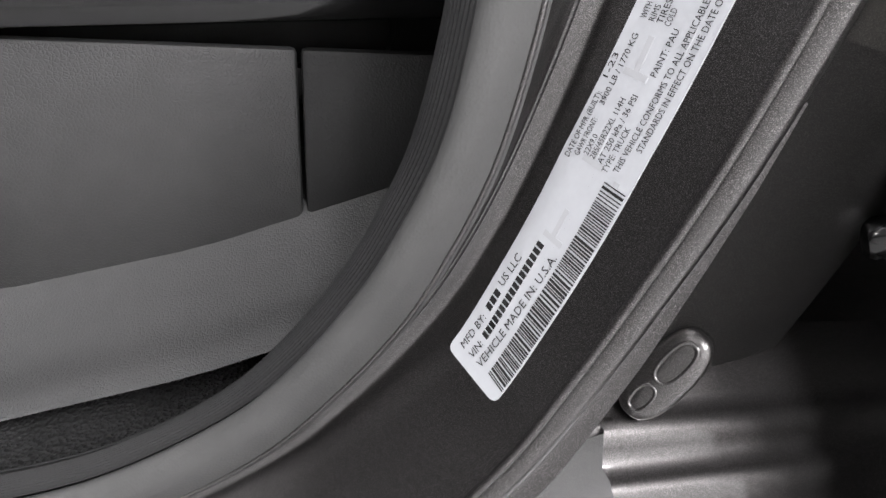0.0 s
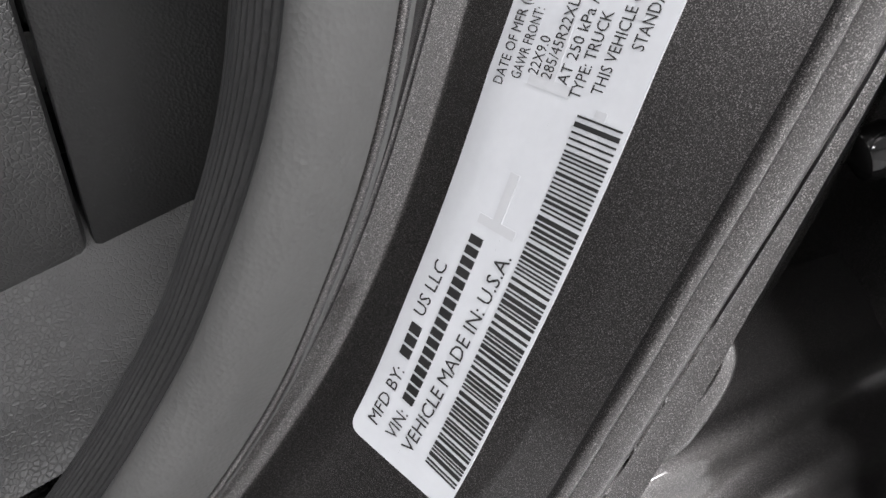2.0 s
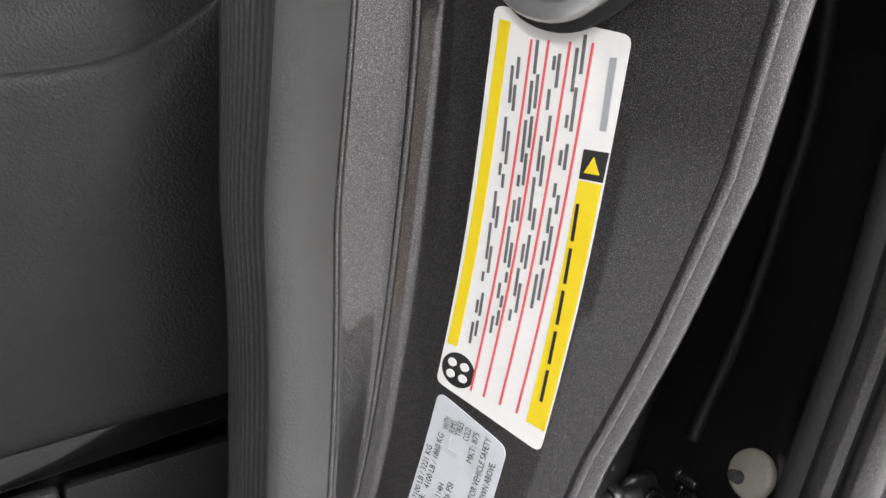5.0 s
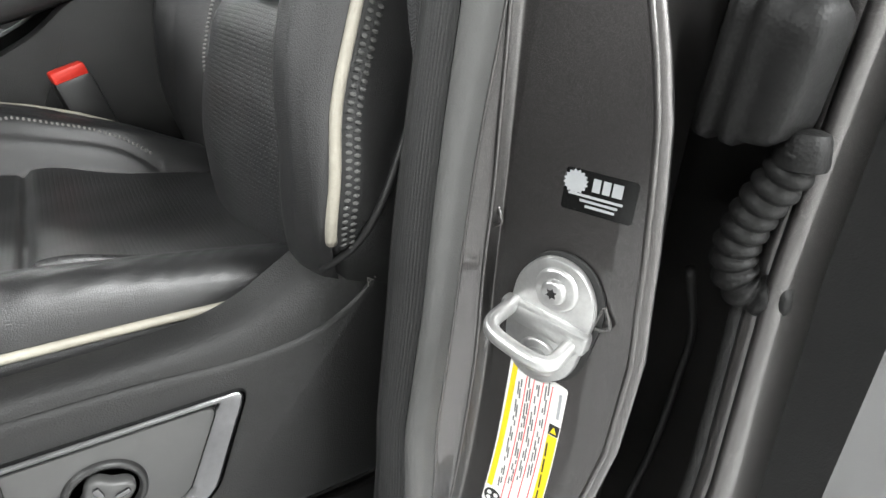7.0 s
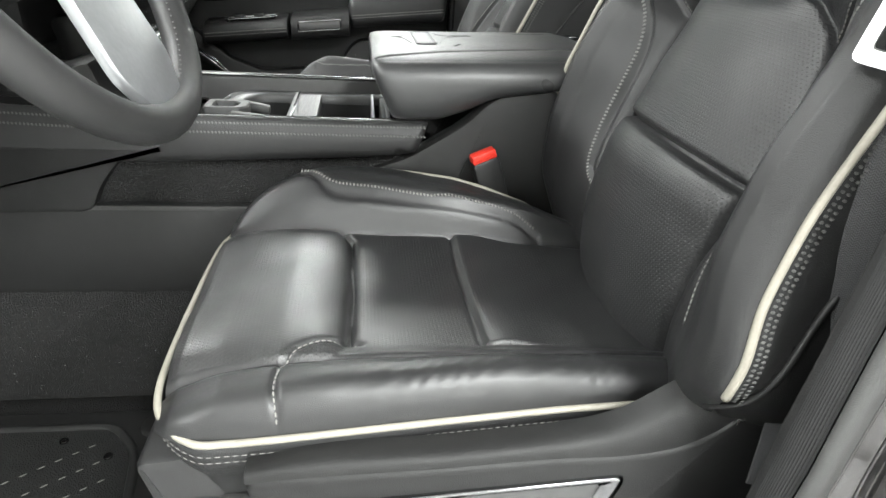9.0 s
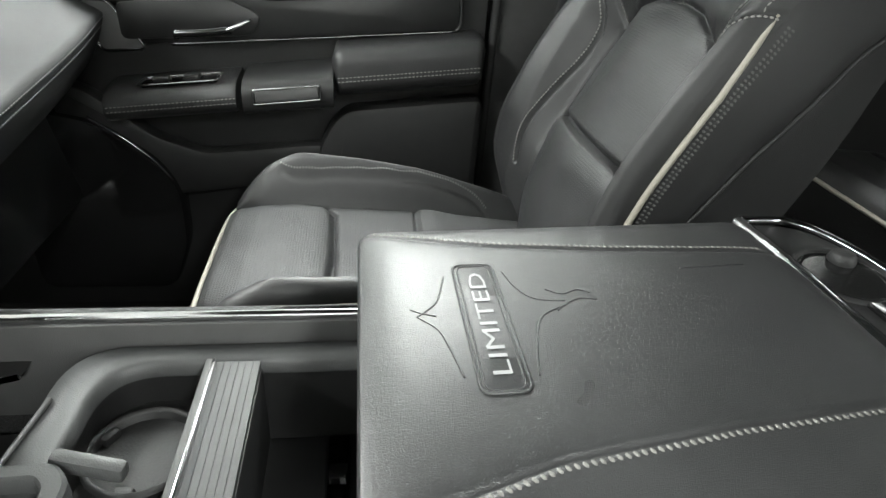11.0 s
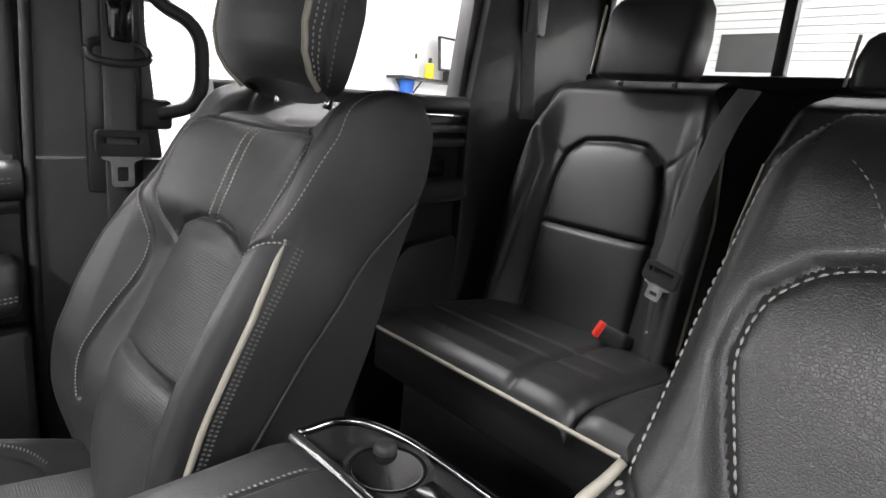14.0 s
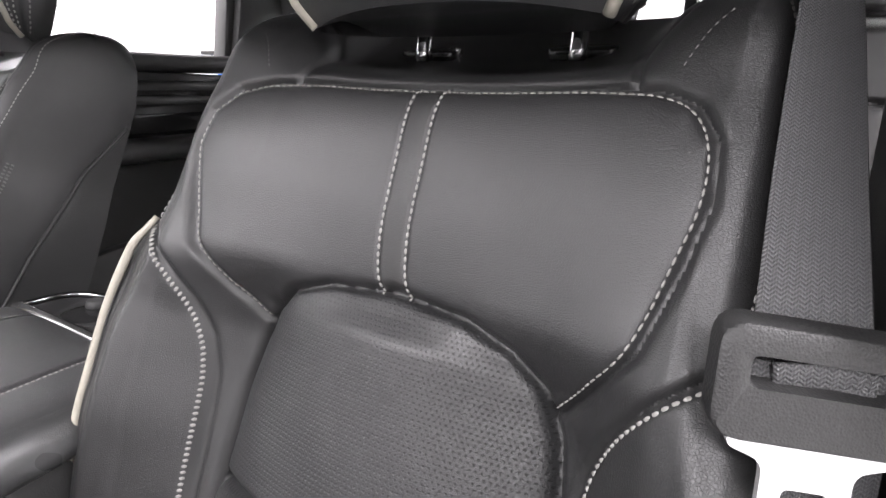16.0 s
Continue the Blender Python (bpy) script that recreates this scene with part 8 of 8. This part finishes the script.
def rear_back(cy, half, z_top, group_label):
    seat = thing("rear_seat_back", group_label, "car seat", "rear seat backs")
    nu, nv = 110, 130
    S, K = np.meshgrid(np.linspace(-1, 1, nu), np.linspace(0, 1, nv), indexing="ij")
    v = 0.44 + (z_top - 0.44) * K
    hw = half * np.interp(K, [0, 0.5, 0.75, 0.9, 1.0], [1.0, 1.0, 0.92, 0.80, 0.66])
    U = S * hw
    A = np.abs(U)
    ins = half * 0.56
    archl = [(ins, 0.44), (ins * 1.02, 0.62), (ins * 0.98, 0.76), (ins * 0.85, 0.83), (ins * 0.55, 0.862), (0, 0.868)]
    arch_all = archl + [(-u, z) for u, z in archl[-2::-1]]
    d_arch = seg_distance(U, v, arch_all)
    in_a = inside(U, v, arch_all)
    bulge = 0.045 * smoothstep(ins, half * 0.85, A) * (1 - smoothstep(0.86, 1.0, np.abs(S)) ** 2 * 1.2) * smoothstep(z_top, z_top - 0.15, v)
    W = bulge + np.where(in_a, 0.012 * (1 - np.exp(-d_arch / 0.02)), 0) - 0.010 * np.exp(-(d_arch / 0.006) ** 2)
    W -= np.where(in_a, 0.012 * np.exp(-((v - 0.660) / 0.006) ** 2), 0)
    for sg in (1, -1):
        L = [(sg * half * 0.80, 0.50), (sg * half * 0.74, 0.68), (sg * half * 0.70, 0.80), (sg * half * 0.80, 0.90)]
        W -= 0.006 * np.exp(-(seg_distance(U, v, L) / 0.005) ** 2)
        L = [(sg * ins * 0.9, 0.82), (sg * half * 0.78, 0.88)]
        W -= 0.004 * np.exp(-(seg_distance(U, v, L) / 0.005) ** 2)
    W -= 0.10 * smoothstep(z_top - 0.05, z_top, v) ** 2
    x = 1.318 + 0.20 * (v - 0.66) - W
    G = np.stack([x, cy + U, v], -1)
    reg = np.where(in_a, np.where(v > 0.66, 1, 2), 3)
    split_grid(G, np.stack([U, v], -1), reg, {1: ("back_insert", LEATHER_REAR, ""), 2: ("lumbar_insert", LEATHER_REAR, ""), 3: ("back_cover", LEATHER_REAR, "")}, True, seat)
    for sg in (1, -1):
        kk = np.linspace(0.02, 0.8, 60)
        i = nu - 1 if sg > 0 else 0
        tube("piping", spline(G[i, 4:100:4], 60), 0.0035, PIPING, seat, "ivory piping", 8)
    return seat


rear_back(0.505, 0.262, 1.020, "black leather rear outer seat back with ivory piping")
rear_back(-0.035, 0.235, 1.000, "black leather rear middle seat back")
rear_back(-0.545, 0.250, 1.020, "black leather rear outer seat back behind the driver")


def rear_head(cy, z0, z1, half):
    hr = thing("rear_head_restraint", "black leather rear head restraint on chrome posts", "head restraint", "rear head restraints")
    rings = []
    for k, q, d in ((0.0, 0.84, 0.5), (0.02, 0.92, 0.85), (0.08, 0.98, 1.0), (0.5, 1.0, 1.0), (0.85, 0.93, 0.92), (0.96, 0.84, 0.7), (1.0, 0.70, 0.4)):
        rings.append(plan_ring(1.36 - 0.045 * d + 0.03 * k, 1.36 + 0.045 * d + 0.03 * k, cy - half * q, cy + half * q, 0.030 * d, z0 + (z1 - z0) * k, 6))
    loft("head_pad", rings, LEATHER_REAR, hr)
    tube("piping", np.array([(1.318 + 0.03 * k, cy + half * 0.985, z0 + (z1 - z0) * k) for k in np.linspace(0.05, 0.9, 20)]), 0.003, PIPING, hr, "", 8)
    for yy in (-0.065, 0.065):
        tube("post", np.array([(1.37, cy + yy, z) for z in np.linspace(z0 - 0.012, z0 + 0.03, 5)]), 0.006, CHROME, hr, "chrome post", 12)
    return hr


rear_head(0.455, 1.040, 1.215, 0.115)
rear_head(-0.06, 1.03, 1.13, 0.13)
rear_head(-0.50, 1.040, 1.215, 0.115)

bench = thing("rear_bench_cushion", "black leather rear bench cushion with ivory front piping", "car seat")
for y0, y1 in ((0.235, 0.765), (-0.225, 0.23), (-0.76, -0.23)):
    nx, ny = 90, 80
    X, Y = np.meshgrid(np.linspace(0.865, 1.33, nx), np.linspace(y0, y1, ny), indexing="ij")
    t = (Y - y0) / (y1 - y0)
    side = np.clip(np.minimum(t, 1 - t) * (y1 - y0) / 0.05, 0, 1)
    Z = np.interp(X, [0.865, 0.872, 0.89, 0.93, 1.0, 1.2, 1.33], [0.418, 0.436, 0.450, 0.458, 0.455, 0.435, 0.42]) - 0.030 * (1 - np.sqrt(np.clip(1 - (1 - side) ** 2, 0, 1)))
    for xx in (1.00, 1.085):
        Z -= 0.006 * np.exp(-((X - xx) / 0.006) ** 2) * smoothstep(0.02, 0.06, np.minimum(t, 1 - t) * (y1 - y0))
    yb = y0 + 0.13 + 0.05 * (X - 0.87)
    if y0 > 0:
        Z -= 0.008 * np.exp(-((Y - yb) / 0.007) ** 2)
        Z += 0.004 * np.sin(X * 60) * np.exp(-((Y - 0.36) / 0.05) ** 2) * np.exp(-((X - 0.97) / 0.05) ** 2)
    G = np.stack([X, Y, Z], -1)
    split_grid(G, np.stack([X, Y], -1), np.ones(X.shape, int), {1: ("bench_pad", LEATHER_REAR, "")}, False, bench)
yy = np.linspace(-0.76, 0.765, 80)
tube("piping", np.stack([0.862 + 0 * yy, yy, 0.4185 + 0 * yy], -1), 0.0042, PIPING, bench, "ivory leather piping")
part("bench_front", bm_box((0.05, 1.52, 0.10), pose(0.895, 0.0, 0.365), 0.01), LEATHER_REAR, bench)
part("bench_base", bm_box((0.36, 1.48, 0.32), pose(1.12, 0.0, 0.16), 0.02), CARPET, bench)
belt_r = thing("seat_belt", "black woven rear seat belt with grey latch tongue", "seat belt", "seat belts")
strap("webbing", [(1.340, 0.225, 0.945), (1.298, 0.238, 0.88), (1.268, 0.258, 0.76), (1.252, 0.280, 0.62), (1.25, 0.285, 0.56)], 0.047, [(0.1, 1, 0.1)] * 5, belt_r)
tongue(belt_r, Matrix(((0.1, -0.98, 0.15, 1.243), (0.98, 0.1, -0.18, 0.285), (0.18, 0.2, 0.96, 0.575), (0, 0, 0, 1))), 0.035)

# --- floor mats and carpets ----------------------------------------------------------
mat_d = thing("floor_mat", "black rubber floor mat with carpet inset and pale stitched rows", "floor mat")
part("mat_tray", bm_prism(rounded([(-0.95, -0.66), (-0.12, -0.66), (-0.196, -0.41), (-0.321, -0.253), (-0.335, -0.165), (-0.95, -0.165)], 0.03), 0.016, pose(0, 0, 0.012), 0.006), RUBBER, mat_d)
inset_o = rounded([(-0.82, -0.62), (-0.315, -0.62), (-0.357, -0.41), (-0.385, -0.262), (-0.432, -0.206), (-0.82, -0.200)], 0.022, 5)
part("mat_inset", bm_prism(inset_o, 0.004, pose(0, 0, 0.028), 0.001), CARPET, mat_d, "black carpet inset")
tube("mat_rim", np.array([(x * 0.985 - 0.005, y * 0.99 - 0.003, 0.031) for x, y in inset_o]), 0.007, RUBBER, mat_d, "raised rubber rim", 8, True, (0, 0, 1))
for k in range(11):
    xs = np.linspace(-0.80, -0.36, 60)
    P = np.stack([xs, -0.235 - 0.046 * k + 0.68 * (xs + 0.43), np.full(60, 0.0335)], -1)
    P = P[(P[:, 1] > -0.60) & (P[:, 1] < -0.225) & (P[:, 0] < -0.405 - 0.22 * (P[:, 1] + 0.25))]
    if len(P) > 3:
        stitches("row_stitching", P, np.tile([0, 0, 1.0], (len(P), 1)), THREAD_MID, mat_d, 0.010, 0.012, 0.0028, 0.0012)
for k in range(2):
    part("mat_hole", bm_cyl(0.007, 0.006, 0.003, pose(-0.495 + 0.075 * k, -0.235 - 0.035 * k, 0.0325), 16, 0.001), GLOSS_BLACK, mat_d, "small round hole")
part("mat_fixing", bm_cyl(0.026, 0.022, 0.008, pose(-0.370, -0.205, 0.026), 28, 0.002), RUBBER, mat_d, "round mat fixing")

# lower seat side trim panels seen past the door seal
kick = thing("sill_scuff_trim", "grained grey plastic sill trim inside the door opening", "sill trim")
sec = arc([(-0.652, 0.034), (-0.642, 0.040), (-0.625, 0.047), (-0.600, 0.064), (-0.575, 0.084), (-0.54, 0.095), (-0.50, 0.090)], 24)
G = np.array([[(x, y, z + np.interp(x, [-0.9, 0.0, 0.12, 0.25, 0.34], [-0.035, -0.030, -0.004, 0.040, 0.08])) for y, z in sec] for x in np.linspace(-0.9, 0.34, 60)])
mesh_object("scuff_panel", G.reshape(-1, 3), [(i * 24 + k, i * 24 + k + 1, (i + 1) * 24 + k + 1, (i + 1) * 24 + k) for i in range(59) for k in range(23)], SILL_TRIM, kick)
side = thing("seat_riser_cover", "dark plastic seat riser cover with vertical joint and black rail", "seat base")
part("riser_panel", bm_box((0.36, 0.008, 0.132), pose(-0.005, -0.586, 0.111), 0.003), SILL_TRIM, side)
# rear part in a darker material, for the shadow on that side
part("riser_panel", bm_box((0.17, 0.008, 0.132), pose(0.262, -0.586, 0.111), 0.003), PLASTIC, side)
part("riser_rail", bm_box((0.56, 0.016, 0.020), pose(0.06, -0.590, 0.192, 0, -4, 0), 0.004), GLOSS_BLACK, side, "black slide rail")
part("riser_top", bm_box((0.56, 0.010, 0.11), pose(0.06, -0.585, 0.250), 0.004), LEATHER_CREASED, side)

# --- what shows through the windows ---------------------------------------------------
roller = thing("garage_door", "white sectional garage door with level ribs", "garage door")
for k in range(40):
    part("slat", bm_box((2.1, 0.03, 0.076), pose(1.38, 4.18, -0.57 + 0.08 * k), 0.006, 1), WALL_PAINT, roller)
roller_rear = thing("garage_door", "wide white roller garage door behind the truck", "garage door")
for k in range(42):
    part("slat", bm_box((0.03, 6.4, 0.071), pose(6.28, 0.9, -0.57 + 0.075 * k), 0.006, 1), WALL_PAINT, roller_rear)
part("door_window", bm_box((0.02, 0.58, 0.36), pose(6.262, 2.21, 1.71), 0.004), PLASTIC_GREY, roller_rear, "small grey window panel")
door_w = tagged(thing("door_1", "white panel door in the workshop wall", "door"), kind="structure")
part("door_leaf", bm_box((0.86, 0.04, 2.05), pose(2.92, 4.185, 0.42), 0.006), WALL_PAINT, door_w)
for zz in (-0.3, 0.45, 1.25):
    part("door_hinge", bm_box((0.02, 0.03, 0.10), pose(2.49, 4.16, zz), 0.004), ZINC, door_w)
shelf = thing("wall_shelf", "dark wall shelf on crossed wire brackets", "shelf")
part("board", bm_box((1.16, 0.26, 0.025), pose(3.97, 4.06, 1.165), 0.004), STEEL_DARK, shelf)
for x0, x1 in ((3.45, 3.75), (3.75, 3.45), (4.15, 4.45), (4.45, 4.15)):
    tube("bracket_wire", np.array([(x0, 4.12, 1.15), ((x0 + x1) / 2, 4.13, 0.96), (x1, 4.14, 0.77)]), 0.008, STEEL_DARK, shelf, "", 8)
monitor = thing("monitor", "small dark computer monitor on the wall shelf", "monitor")
part("screen_case", bm_box((0.48, 0.03, 0.31), pose(4.09, 4.02, 1.42, -8, 0, 0), 0.008), STEEL_DARK, monitor)
part("screen_face", bm_box((0.45, 0.004, 0.27), pose(4.09, 4.002, 1.42, -8, 0, 0), 0.002), GHOST, monitor, "pale lit screen picture")
part("stand", bm_box((0.16, 0.12, 0.10), pose(4.09, 4.06, 1.225), 0.01), STEEL_DARK, monitor)
for x, r, h, mat_, nm in ((3.77, 0.045, 0.14, YELLOW, "yellow plastic tub on the wall shelf"), (4.40, 0.04, 0.19, WHITE_PAPER, "white bottle on the wall shelf"), (3.60, 0.03, 0.16, WHITE_PAPER, "white spray bottle on the wall shelf")):
    bt = thing("bottle", nm, "bottle", "shelf bottles")
    part("bottle_body", bm_cyl(r, r * 0.9, h, pose(x, 4.04, 1.178), 20, 0.012), mat_, bt)
    part("bottle_cap", bm_cyl(r * 0.4, r * 0.35, 0.05, pose(x, 4.04, 1.176 + h), 16, 0.006), PLASTIC_SMOOTH, bt)
BLUE = varied("blue_cloth", (0.02, 0.10, 0.42), (0.03, 0.15, 0.52), 12, 0.8).m
cloth = thing("hanging_cloth", "blue cloth hanging under the wall shelf", "cloth")
part("cloth_fold", bm_join(bm_cyl(0.05, 0.075, 0.22, pose(3.56, 4.10, 0.935), 14, 0.02), bm_cyl(0.03, 0.05, 0.10, pose(3.59, 4.08, 0.87), 12, 0.015)), BLUE, cloth)


# --- settle the groups against one another -----------------------------------------


def settle(ob, x, y, z):
    ob.location = (x, y, z)


for ob in (door, pillar_p, belt_p, grab):
    settle(ob, 0.006, 0.004, -0.009)
settle(console, -0.032, -0.010, 0.010)
settle(keys, -0.032, -0.010, 0.010)
settle(boot, -0.018, -0.016, 0.004)
for ob in (upper_latch, rear_door_left, sill):
    settle(ob, 0.003, -0.010, 0)
settle(kick, 0.011, 0, 0)
settle(side, 0.011, 0, 0)
for ob in [o for o in scene.objects if o.parent is None and o.name.startswith(("rear_seat_back", "rear_head_restraint"))] + [buckle_rear]:
    settle(ob, -0.085, -0.055, 0)
settle(belt_r, -0.085, -0.055, 0.045)
settle(bench, -0.060, -0.065, 0.012)
for ob in driver_seat.children:
    if ob.name.startswith(("valance", "switch_", "plate_", "lumbar_bezel", "lumbar_switch", "recline_", "slide_")):
        settle(ob, 0.011, 0, 0.008)
settle(wheel, 0.028, 0.0, 0.026)

for ob in door.children:
    if ob.name.startswith(("panel_roll", "inlay", "trim_rib", "rib_bed", "tweeter")):
        settle(ob, -0.006, -0.004, 0.009)

for ob in [o for o in scene.objects if o.parent is None and o.name.startswith("rear_head_restraint")]:
    settle(ob, -0.085, -0.055, -0.036)
